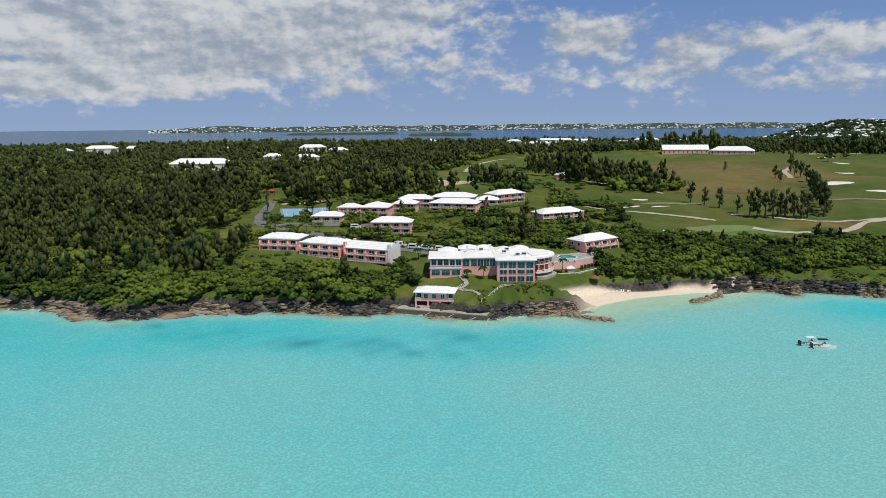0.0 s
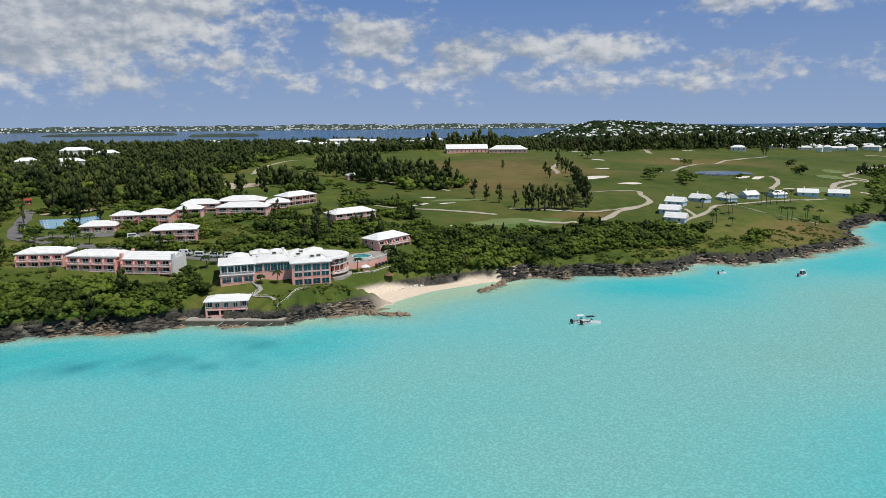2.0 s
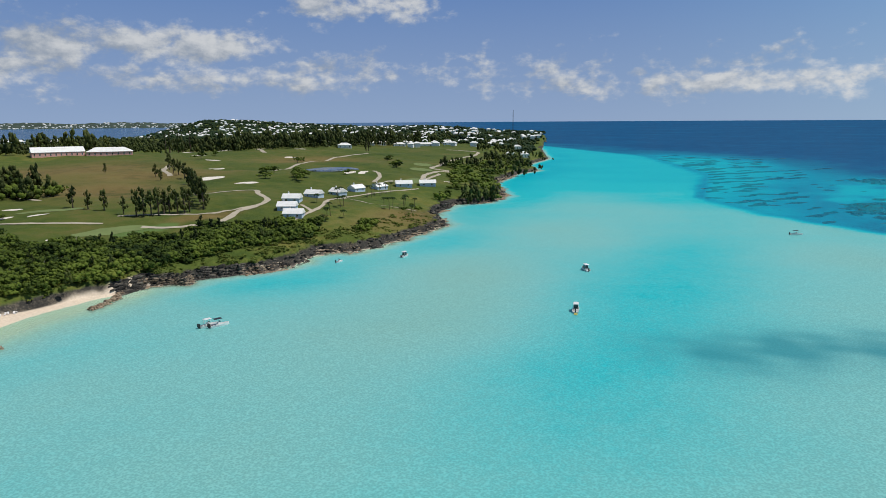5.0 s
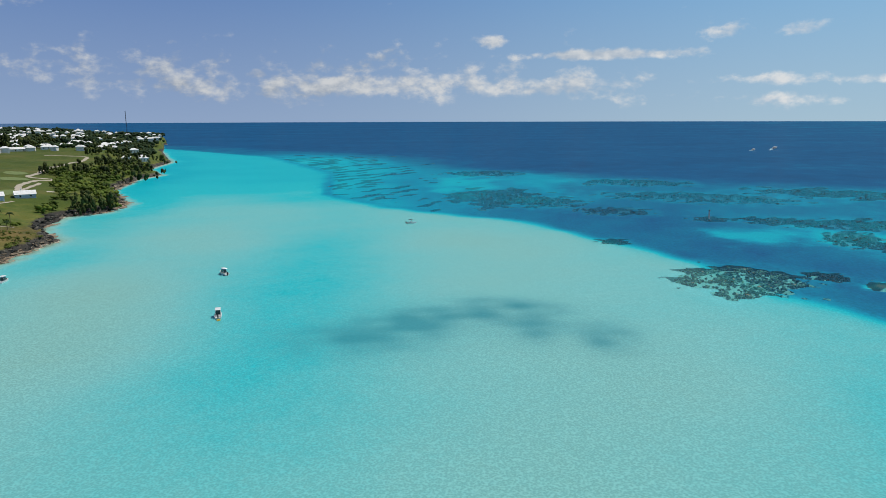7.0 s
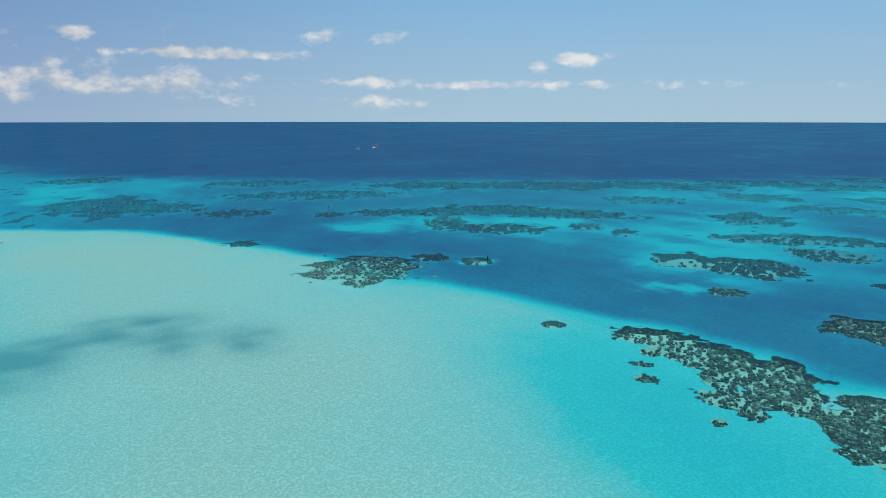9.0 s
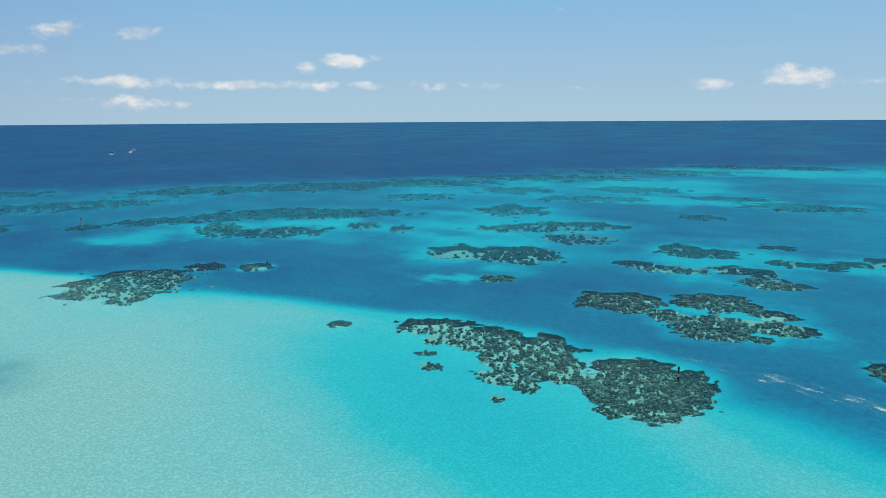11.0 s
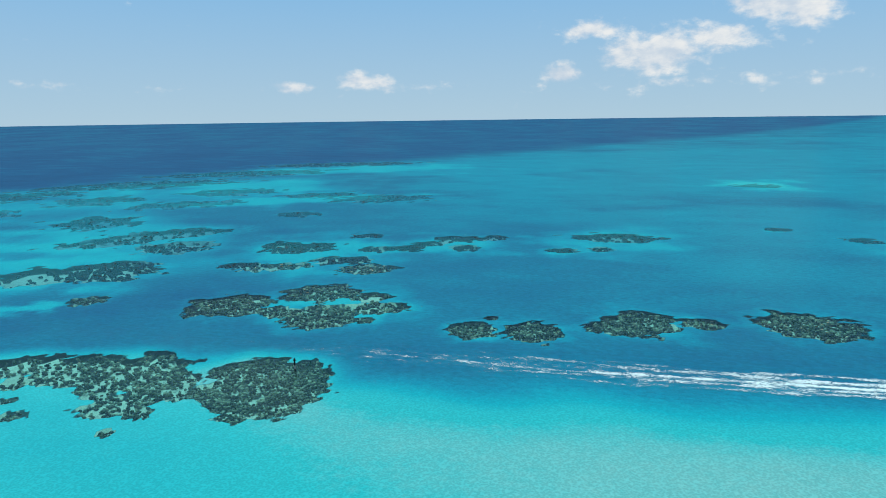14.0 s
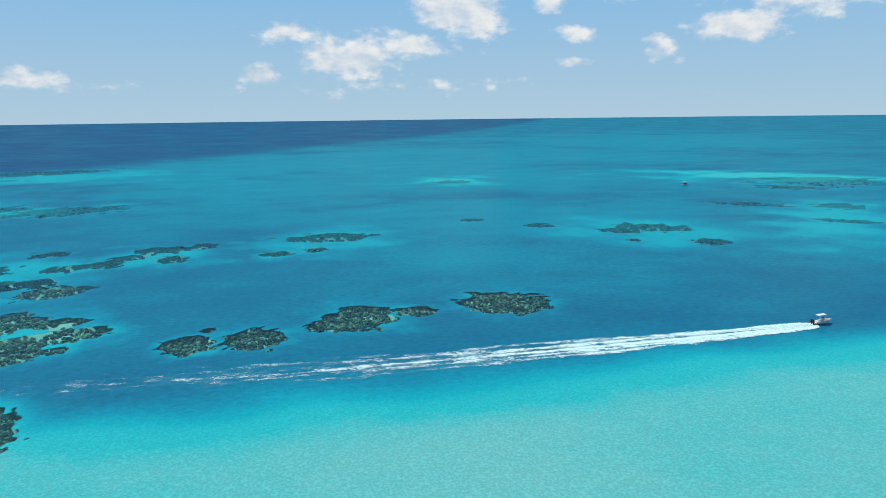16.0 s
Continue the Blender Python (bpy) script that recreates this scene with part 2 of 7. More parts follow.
SHOALS += [
    (731, 37, 60, 120, 7.0), (403, -105, 32, 36, 5.4), (355, -217, 59, 54, 5.6), (287, -312, 83, 98, 6.4),
    (690, 110, 45, 130, 4.8), (459, -415, 96, 160, 7.0), (284, -128, 10, 11, 1.4),
]
# swells and hollows of the sand flat: place, half length, half width, turn in degrees, change of depth
FLATS = [
    (172, 150, 110, 34, 24, -0.75), (240, 98, 185, 38, 15, 0.85), (330, 40, 140, 45, 25, -0.35), (130, -5, 80, 45, 0, -0.35), (106, -102, 60, 27, -12, 1.4),
    (-40, -100, 90, 40, -8, -0.15), (470, 260, 160, 40, 32, -0.25), (40, 165, 70, 22, 0, -0.25), (-60, 150, 90, 40, 0, 0.2),
]
# soft darker patches on the flat: place, half breadth, half length
DARK_BEDS = [(186, 58, 15, 22), (202, 45, 12, 16), (216, 34, 10, 22), (232, 16, 11, 20), (208, 4, 15, 10), (203, -18, 15, 9)]
# seaweed streaks close along the shore, in the same form
SHORE_BEDS = [(-98, 219, 26, 5), (-70, 207, 20, 5), (-48, 198, 18, 6), (-22, 196, 20, 7), (5, 204, 14, 6), (-4, 188, 22, 4)]
FAR_END = 4900.0


def smooth(v, lo, hi):
    k = np.clip((v - lo) / (hi - lo), 0, 1)
    return k * k * (3 - 2 * k)


def off_line(x, y, line):
    """Distance to a line of points, and the side (plus: to the left of its run)."""
    best, side = np.full(x.shape, 1e9), np.zeros(x.shape)
    for (ax, ay), (bx, by) in zip(line[:-1], line[1:]):
        ux, uy = bx - ax, by - ay
        k = np.clip(((x - ax) * ux + (y - ay) * uy) / (ux * ux + uy * uy), 0, 1)
        d = np.hypot(x - ax - k * ux, y - ay - k * uy)
        near = d < best
        best = np.where(near, d, best)
        side = np.where(near, ux * (y - ay) - uy * (x - ax), side)
    return best, side


def inside(x, y, ring):
    hit = np.zeros(x.shape, bool)
    for (ax, ay), (bx, by) in zip(ring, ring[1:] + ring[:1]):
        if ay != by:
            hit ^= ((ay > y) != (by > y)) & (x < (bx - ax) * (y - ay) / (by - ay) + ax)
    return hit


def waves(x, y, size, seed):
    """Smooth random swell in -1..1, of about that size in metres."""
    rng = np.random.RandomState(seed)
    v = np.zeros(x.shape)
    for n in range(9):
        a, k = rng.uniform(0, 2 * math.pi), 2 * math.pi / (size * rng.uniform(0.6, 1.7))
        v += np.sin(k * (x * math.cos(a) + y * math.sin(a)) + rng.uniform(0, 6.28))
    return v / 4.0


def ragged(x, y):
    """The shore wanders a few metres to and fro."""
    return 1.6 * waves(x, y, 17, 3) + 1.0 * waves(x, y, 7, 4)


def shore_d(x, y):
    """Metres inland of the shore (minus: out at sea)."""
    x, y = np.asarray(x, float), np.asarray(y, float)
    d, _ = off_line(x, y, SHORE)
    land = inside(x, y, SHORE + SOUND)
    d = np.where(land, d, -d)
    calm = np.exp(-((x - 70) / 40) ** 2 - ((y - 245) / 25) ** 2)
    return d + ragged(x, y) * (1 - calm) * smooth(np.hypot(x, y), 0, 150)


HILLS = [(1180, 2350, 28, 420, 260), (1550, 2250, 16, 350, 300), (820, 2250, 12, 350, 200), (1500, 1500, 12, 420, 380), (1060, 790, 14, 190, 150), (330, 770, 5, 160, 120), (-250, 900, 6, 300, 300)]


def height(x, y):
    """Ground level of the land."""
    x, y = np.asarray(x, float), np.asarray(y, float)
    d = np.maximum(shore_d(x, y), 0)
    h = 3.2 * smooth(d, 0, 5) + 23 * (1 - np.exp(-d / 105))
    h += 3.6 * smooth(d, 1, 6) * np.exp(-((x - 31) / 15) ** 4 - ((y - 231) / 8) ** 4)
    h += (2.4 * waves(x, y, 230, 11) + 0.8 * waves(x, y, 70, 12)) * smooth(d, 20, 160)
    for hx, hy, up, wx, wy in HILLS:
        h += up * np.exp(-((x - hx) / wx) ** 2 - ((y - hy) / wy) ** 2) * smooth(d, 0, 120)
    beach = smooth(np.exp(-((x - 75) / 33) ** 2 - ((y - 249 - 0.2 * (x - 75)) / 10.5) ** 2), 0.25, 0.6)
    h = h * (1 - beach) + (0.09 * d) * beach
    ds, _ = off_line(x, y, SOUND)
    return h * smooth(ds, 0, 300)


def rim_d(x, y):
    """Metres beyond the rim of the sand flat (minus: on the flat)."""
    d, side = off_line(x, y, RIM)
    return np.where(side > 0, d, -d) + 2.5 * waves(x, y, 50, 21)


def reef_near(x, y, reef, grow=1.0):
    """1 in the midst of a reef, 0 outside it."""
    cx, cy, a, b, _ = reef
    r = math.hypot(cx, cy)
    ux, uy = cx / r, cy / r
    along, across = (x - cx) * ux + (y - cy) * uy, -(x - cx) * uy + (y - cy) * ux
    return np.hypot(across / (a * grow), along / (b * grow))


def reef_rim(x, y, reef, n):
    """Like reef_near, with a ragged rim."""
    least = min(reef[2:4])
    loose = 1.0 + min(1.0, max(0.0, (math.hypot(reef[0], reef[1]) - 240) / 300))
    return reef_near(x, y, reef) + loose * (0.2 * waves(x, y, 0.8 * least, 70 + n % 5) + 0.13 * waves(x, y, 0.3 * least, 75 + n % 7))


def streak_zone(x, y, e):
    """Shelf of thin reef streaks outside the flat: more than 0 on it."""
    r, deg = np.hypot(x, y), np.degrees(np.arctan2(x, y))
    return smooth(e, -6, 14) * (1 - smooth(e, 70, 340)) * smooth(deg, 48, 56) * (1 - smooth(deg, 68, 92)) * smooth(r, 420, 470) * (1 - smooth(r, 1100, 1500))


def streaks(x, y):
    """Where the reef streaks lie: more than 0."""
    e = rim_d(x, y)
    deg = np.degrees(np.arctan2(x, y))
    r = np.hypot(x, y)
    band = 0.8 * waves(x, y, 20, 101) + 0.5 * waves(x, y, 70, 102)
    south = (deg > 92) & (deg < 178) & (r > 470) & (r < 950) & (0.92 * x - 0.40 * y < 720) & (e > 0)
    zone = streak_zone(x, y, e)
    return np.where(south, -1.0, band - 0.12 - 1.6 * (1 - zone) - 3 * (zone < 0.02))


def sound_side(x, y):
    """1 over the sheltered sound north of the island, 0 out at sea."""
    return smooth(y, 880, 920) * smooth(1.15 * y - x, -500, 500)


def depth(x, y, tops=True):
    """Depth of the water, to the tops of the reefs or past them."""
    x, y = np.asarray(x, float), np.asarray(y, float)
    out = np.maximum(-shore_d(x, y), 0)
    r = np.hypot(x, y)
    flat = 2.0 + 0.5 * np.exp(-((out - 26) / 22) ** 2) * (1 - np.exp(-((x - 80) / 45) ** 4)) + 0.16 * waves(x, y, 150, 31) + 0.1 * waves(x, y, 60, 32)
    for fx, fy, a, b, turn, change in FLATS:
        c, s = math.cos(radians(turn)), math.sin(radians(turn))
        u, v = ((x - fx) * c + (y - fy) * s) / a, (-(x - fx) * s + (y - fy) * c) / b
        flat += change * np.exp(-u * u - v * v)
    flat += 2.1 * smooth(r, 400, 850) + 0.5 * smooth(-y, 40, 100)
    e = rim_d(x, y)
    west = 1 - smooth(x, 40, 80)
    flat += (0.7 + 0.5 * west) * smooth(e, -16 - 16 * west, 2)
    deep = 10.8 + 1.3 * waves(x, y, 240, 41) + 0.8 * waves(x, y, 110, 42)
    deep += 3.6 * np.exp(-((e - 55) / 60) ** 2) * smooth(y, -260, -110)
    deep += 1.0 * smooth(x, 80, 200)
    d = flat + (deep - flat) * smooth(e, -5 - 8 * west, 9 + 9 * west)
    # out to the open ocean beyond the outer reef; less depth southward paints in sky reflection
    ocean = smooth(0.92 * x - 0.40 * y, 690, 830) * smooth(e, 40, 200)
    d = d + (20 - 3 * smooth(-y, 0, 1800) + 1.5 * waves(x, y, 300, 45) - d) * ocean
    d = d + (18 - d) * sound_side(x, y)
    shelf = streak_zone(x, y, e)
    d = d + (np.minimum(d, 4.6 + 0.8 * waves(x, y, 90, 46)) - d) * shelf
    shape = d.shape
    d, fx, fy = d.ravel().copy(), x.ravel(), y.ravel()
    for shoal in SHOALS:
        least = min(shoal[2:4])
        near = np.flatnonzero(np.hypot(fx - shoal[0], fy - shoal[1]) < 1.8 * max(shoal[2:4]))
        if len(near):
            q = reef_near(fx[near], fy[near], shoal) + 0.3 * waves(fx[near], fy[near], 0.9 * least, 47) + 0.12 * waves(fx[near], fy[near], 0.3 * least, 48)
            d[near] += (np.minimum(d[near], shoal[4]) - d[near]) * (1 - smooth(q, 0.2, 1.2))
    for n, reef in enumerate(ALL_REEFS):
        near = np.flatnonzero(np.hypot(fx - reef[0], fy - reef[1]) < 2.9 * max(reef[2:4]))
        if not len(near):
            continue
        rx, ry, e = fx[near], fy[near], d[near]
        q = reef_rim(rx, ry, reef, n)
        e = np.minimum(e, e + (4.8 - e) * 0.4 * (1 - smooth(q, 1.0, 1.7)) * (e > 4.8))
        top = 0.75 if n < len(NEAR_REEFS) + len(REEFS) else 1.2
        if tops:
            e = e + (np.minimum(top, e) - e) * (1 - smooth(q, 0.85, 1.12))
        d[near] = e
    d = d.reshape(shape)
    beach = np.exp(-((x - 78) / 45) ** 4)
    return d * smooth(out, -2, 13 + 26 * beach) * 0.93 + 0.07 * np.minimum(d, 1.2)


def reef_cover(x, y):
    """1 over a reef, 0 off it; how clearly it shows; and how much coral rubble lies there."""
    cover = smooth(streaks(x, y), -0.2, 0.15)
    clear, rubble = np.full(x.shape, 0.5), 0.1 * cover
    for n, reef in enumerate(ALL_REEFS):
        near = np.flatnonzero(np.hypot(x - reef[0], y - reef[1]) < 1.7 * max(reef[2:4]))
        if len(near):
            q = reef_rim(x[near], y[near], reef, n)
            off = math.hypot(reef[0], reef[1])
            cover[near] = np.maximum(cover[near], 1 - smooth(q, 0.8, 1.3))
            clear[near] = np.maximum(clear[near], (1.0 - 0.52 * min(1.0, max(0.0, (off - 240) / 330))) * (q < 1.6))
            rubble[near] = np.maximum(rubble[near], (0.22 + 0.2 * min(1.0, off / 500)) * (0.4 + 0.6 * reef[4]) * (1 - smooth(q, 0.95, 1.1)))
    return cover, clear, rubble


def sea_level(x, y):
    """The sheet of the sea climbs a little far out, so that it meets the sky at its true height."""
    r = np.hypot(x, y)
    return 43.0 * (np.maximum(r - 2000, 0) / (FAR_END - 2000)) ** 2


# ---- materials ----
def material(name):
    m = bpy.data.materials.new(name)
    m.use_nodes = True
    return m, Nodes(m.node_tree)


def finish(w, col, rough=0.8, metal=0.0, bump=None, strength=0.3, dist=0.1, spec=0.5):
    b = w.add("ShaderNodeBsdfPrincipled")
    w.put(b.inputs["Base Color"], col if isinstance(col, bpy.types.NodeSocket) else (*col, 1))
    w.put(b.inputs["Roughness"], rough)
    w.put(b.inputs["Metallic"], metal)
    w.put(b.inputs["Specular IOR Level"], spec)
    if bump is not None:
        n = w.add("ShaderNodeBump")
        n.inputs["Strength"].default_value, n.inputs["Distance"].default_value = strength, dist
        w.link(bump, n.inputs["Height"])
        w.link(n.outputs[0], b.inputs["Normal"])
    out = w.add("ShaderNodeOutputMaterial")
    w.link(b.outputs[0], out.inputs[0])
    return b


def plain(name, col, rough=0.7, vary=0.15, size=2.0, metal=0.0, bump=0.2, spec=0.4):
    """A surface with stains at two scales and a fine grain."""
    m, w = material(name)
    p = w.add("ShaderNodeNewGeometry").outputs["Position"]
    big, fine = w.noise(p, 1 / size, 4), w.noise(p, 9 / size, 5, 0.65)
    k = w.math("ADD", w.math("MULTIPLY", big, 0.6), w.math("MULTIPLY", fine, 0.4))
    dark = tuple(c * (1 - 1.6 * vary) for c in col)
    lite = tuple(min(1, c * (1 + 1.2 * vary)) for c in col)
    c = w.ramp(k, [(0.3, dark), (0.5, col), (0.72, lite)])
    finish(w, c, rough, metal, fine, bump, 0.05, spec)
    return m


def leafy(name, dark, lite, yellow=0.15):
    """Leaves: each plant has its own tint, each clump varies a little, and small leaves break up the light."""
    m, w = material(name)
    geo = w.add("ShaderNodeNewGeometry")
    pos = geo.outputs["Position"]
    own = w.add("ShaderNodeAttribute", attribute_name="tint").outputs["Fac"]
    fine = w.noise(pos, 2.2, 4, 0.7)
    k = w.math("ADD", w.math("MULTIPLY", own, 0.42), w.math("ADD", w.math("MULTIPLY", geo.outputs["Random Per Island"], 0.16), w.math("SUBTRACT", w.math("MULTIPLY", w.noise(pos, 0.03, 4), 1.3), 0.45)))
    k = w.math("ADD", k, w.math("MULTIPLY", w.math("SUBTRACT", fine, 0.5), 0.9))
    c = w.ramp(k, [(0.15, dark), (0.72, lite), (1.0, tuple(a * (1 - yellow) + b * yellow for a, b in zip(lite, (0.25, 0.22, 0.05))))])
    b = finish(w, c, 0.75, 0, fine, 0.9, 0.35, spec=0.15)
    through_leaf = w.add("ShaderNodeBsdfTranslucent")
    w.link(c, through_leaf.inputs[0])
    both = w.add("ShaderNodeMixShader")
    both.inputs[0].default_value = 0.2
    out = next(n for n in m.node_tree.nodes if n.type == "OUTPUT_MATERIAL")
    w.link(b.outputs[0], both.inputs[1]), w.link(through_leaf.outputs[0], both.inputs[2]), w.link(both.outputs[0], out.inputs[0])
    return m


def ground_material():
    """Grass, scrub floor, sand and rock by height above the sea, steepness and distance inland."""
    m, w = material("ground")
    geo = w.add("ShaderNodeNewGeometry")
    pos = geo.outputs["Position"]
    sep = w.add("ShaderNodeSeparateXYZ")
    w.link(pos, sep.inputs[0])
    z = sep.outputs[2]

    def attr(name):
        return w.add("ShaderNodeAttribute", attribute_name=name).outputs["Fac"]

    big, mid, fine = w.noise(pos, 0.02, 4), w.noise(pos, 0.12, 4), w.noise(pos, 1.3, 4, 0.65)
    k = w.math("ADD", w.math("MULTIPLY", big, 0.45), w.math("ADD", w.math("MULTIPLY", mid, 0.35), w.math("MULTIPLY", fine, 0.2)))
    rough_grass = w.ramp(k, [(0.34, (0.04, 0.07, 0.011)), (0.5, (0.08, 0.11, 0.018)), (0.64, (0.17, 0.155, 0.038))])
    mown = w.ramp(k, [(0.36, (0.04, 0.07, 0.012)), (0.5, (0.075, 0.10, 0.017)), (0.62, (0.12, 0.113, 0.03))])
    dry = w.ramp(k, [(0.36, (0.075, 0.075, 0.02)), (0.48, (0.17, 0.118, 0.042)), (0.56, (0.19, 0.14, 0.05)), (0.66, (0.10, 0.10, 0.028))])
    green = w.ramp(k, [(0.3, (0.08, 0.14, 0.035)), (0.7, (0.12, 0.18, 0.05))])
    rock = w.ramp(w.math("ADD", w.math("MULTIPLY", mid, 0.5), w.math("MULTIPLY", fine, 0.5)), [(0.3, (0.012, 0.012, 0.011)), (0.5, (0.05, 0.046, 0.04)), (0.72, (0.22, 0.18, 0.13))])
    sand = w.ramp(fine, [(0.3, (0.62, 0.50, 0.38)), (0.7, (0.78, 0.66, 0.53))])
    c = w.mix(attr("mown"), rough_grass, mown)
    c = w.mix(w.math("MULTIPLY", attr("dry"), 0.85), c, dry)
    c = w.mix(attr("green"), c, green)
    edge = w.math("ADD", z, w.math("MULTIPLY", w.math("SUBTRACT", mid, 0.5), 3.0))
    c = w.mix(w.math("MULTIPLY", w.span(edge, 4.6, 3.2), 1.0), c, rock)
    c = w.mix(w.span(z, 0.5, -0.3), c, sand)
    c = w.mix(attr("sand"), c, sand)
    finish(w, c, 0.9, 0, fine, 0.5, 0.4, 0.2)
    return m


def sea_material():
    """Clear water: what shows through fades with depth into the water's own colour."""
    m, w = material("sea_water")
    pos = w.add("ShaderNodeNewGeometry").outputs["Position"]
    deep = w.add("ShaderNodeAttribute", attribute_name="depth").outputs["Fac"]
    # sand ripples and light mottling on the bottom
    mott = w.math("ADD", w.math("MULTIPLY", w.noise(pos, 0.5, 3, 0.6), 0.5), w.math("MULTIPLY", w.noise(pos, 0.1, 3, 0.55), 0.5))
    dd = w.math("ADD", deep, w.math("MULTIPLY", w.math("SUBTRACT", mott, 0.5), w.math("MULTIPLY", deep, 0.3)))
    drawn = w.vmath("MULTIPLY", pos, (0.7, 1.0, 1.0)).outputs[0]
    shoals = w.math("ADD", w.math("MULTIPLY", w.math("SUBTRACT", w.noise(drawn, 0.03, 7, 0.62), 0.5), 0.8), w.math("MULTIPLY", w.math("SUBTRACT", w.noise(pos, 0.42, 3, 0.6), 0.5), 0.3))
    dd = w.math("ADD", dd, w.math("MULTIPLY", shoals, w.math("MULTIPLY", deep, w.span(deep, 3.2, 7.0))))
    c = w.ramp(w.math("DIVIDE", dd, 24.0), [
        (0.0, (0.55, 0.62, 0.45)), (0.035, (0.36, 0.655, 0.55)), (0.075, (0.225, 0.58, 0.555)), (0.12, (0.018, 0.48, 0.525)),
        (0.19, (0.001, 0.365, 0.455)), (0.30, (0.001, 0.24, 0.36)), (0.44, (0.003, 0.16, 0.272)), (0.7, (0.004, 0.08, 0.20)), (1.0, (0.003, 0.055, 0.145))])
    # painted into the colour: the net of light ripples throw on the sand, strongest where it is shallow
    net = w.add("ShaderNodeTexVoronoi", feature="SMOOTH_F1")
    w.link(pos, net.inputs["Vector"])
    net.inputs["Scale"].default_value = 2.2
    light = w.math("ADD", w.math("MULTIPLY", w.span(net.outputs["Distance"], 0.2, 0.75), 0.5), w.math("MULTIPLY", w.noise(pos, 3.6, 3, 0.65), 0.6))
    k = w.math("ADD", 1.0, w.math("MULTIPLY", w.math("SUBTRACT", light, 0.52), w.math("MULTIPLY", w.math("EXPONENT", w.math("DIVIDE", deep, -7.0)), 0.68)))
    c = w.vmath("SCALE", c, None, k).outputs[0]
    # light and dark sides of wind ripples, painted into the deeper water's colour
    ripple_light = w.noise(w.vmath("MULTIPLY", pos, (0.8, 1.25, 1.0)).outputs[0], 0.5, 6, 0.7)
    k = w.math("ADD", 1.0, w.math("MULTIPLY", w.math("SUBTRACT", ripple_light, 0.5), w.math("MULTIPLY", w.span(deep, 2.5, 8.0), 0.9)))
    c = w.vmath("SCALE", c, None, k).outputs[0]
    # darker teal over the patches on the flat and the seaweed inshore
    dark_bed = w.add("ShaderNodeAttribute", attribute_name="darker_beds").outputs["Fac"]
    c = w.mix(w.math("MULTIPLY", dark_bed, 0.75), c, (0.02, 0.25, 0.30))
    see = w.math("MULTIPLY", w.math("EXPONENT", w.math("DIVIDE", dd, -1.25)), 0.92)
    reef = w.add("ShaderNodeAttribute", attribute_name="reef").outputs["Fac"]
    fret = w.math("ADD", w.math("SUBTRACT", w.noise(pos, 0.55, 5, 0.65), 0.5), w.math("MULTIPLY", w.math("SUBTRACT", w.noise(pos, 0.13, 3), 0.5), 0.6))
    reef = w.math("MULTIPLY", w.span(w.math("ADD", reef, w.math("MULTIPLY", fret, 0.7)), 0.3, 0.52), w.add("ShaderNodeAttribute", attribute_name="clear").outputs["Fac"])
    see = w.math("MAXIMUM", see, w.math("MULTIPLY", reef, 0.94))
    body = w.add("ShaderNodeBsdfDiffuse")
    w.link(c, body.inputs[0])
    clear = w.add("ShaderNodeBsdfTransparent")
    w.link(w.mix(w.span(reef, 0.6, 1.0), w.mix(w.span(deep, 0.3, 1.6), (0.72, 0.97, 0.95), (0.24, 0.64, 0.84)), (0.48, 0.89, 0.90)), clear.inputs[0])
    mixed = w.add("ShaderNodeMixShader")
    w.link(see, mixed.inputs[0]), w.link(body.outputs[0], mixed.inputs[1]), w.link(clear.outputs[0], mixed.inputs[2])
    rip = w.math("ADD", w.noise(pos, 0.9, 4, 0.6), w.math("MULTIPLY", w.noise(pos, 0.16, 3), 1.6))
    bump = w.add("ShaderNodeBump")
    bump.inputs["Strength"].default_value, bump.inputs["Distance"].default_value = 0.35, 0.25
    w.link(rip, bump.inputs["Height"])
    gloss = w.add("ShaderNodeBsdfGlossy")
    gloss.inputs["Roughness"].default_value = 0.16
    w.link(bump.outputs[0], gloss.inputs["Normal"])
    fres = w.add("ShaderNodeFresnel")
    fres.inputs[0].default_value = 1.33
    w.link(bump.outputs[0], fres.inputs["Normal"])
    calm = w.add("ShaderNodeAttribute", attribute_name="calm").outputs["Fac"]
    top = w.add("ShaderNodeMixShader")
    w.link(w.math("MINIMUM", fres.outputs[0], w.math("ADD", 0.095, w.math("MULTIPLY", calm, 0.4))), top.inputs[0]), w.link(mixed.outputs[0], top.inputs[1]), w.link(gloss.outputs[0], top.inputs[2])
    out = w.add("ShaderNodeOutputMaterial")
    w.link(top.outputs[0], out.inputs[0])
    return m


GROUND, SEA = ground_material(), sea_material()


# ---- setting ----
def mesh_of(name, verts, faces, mat, smooth_shade=True):
    me = bpy.data.meshes.new(name)
    verts, faces = np.asarray(verts, np.float32), np.asarray(faces, np.int32)
    n = faces.shape[1]
    me.vertices.add(len(verts)), me.loops.add(faces.size), me.polygons.add(len(faces))
    me.vertices.foreach_set("co", verts.ravel())
    me.loops.foreach_set("vertex_index", faces.ravel())
    me.polygons.foreach_set("loop_start", np.arange(0, faces.size, n, dtype=np.int32))
    if smooth_shade:
        me.polygons.foreach_set("use_smooth", np.ones(len(faces), bool))
    me.update()
    for one in mat if isinstance(mat, (list, tuple)) else [mat]:
        me.materials.append(one)
    return me


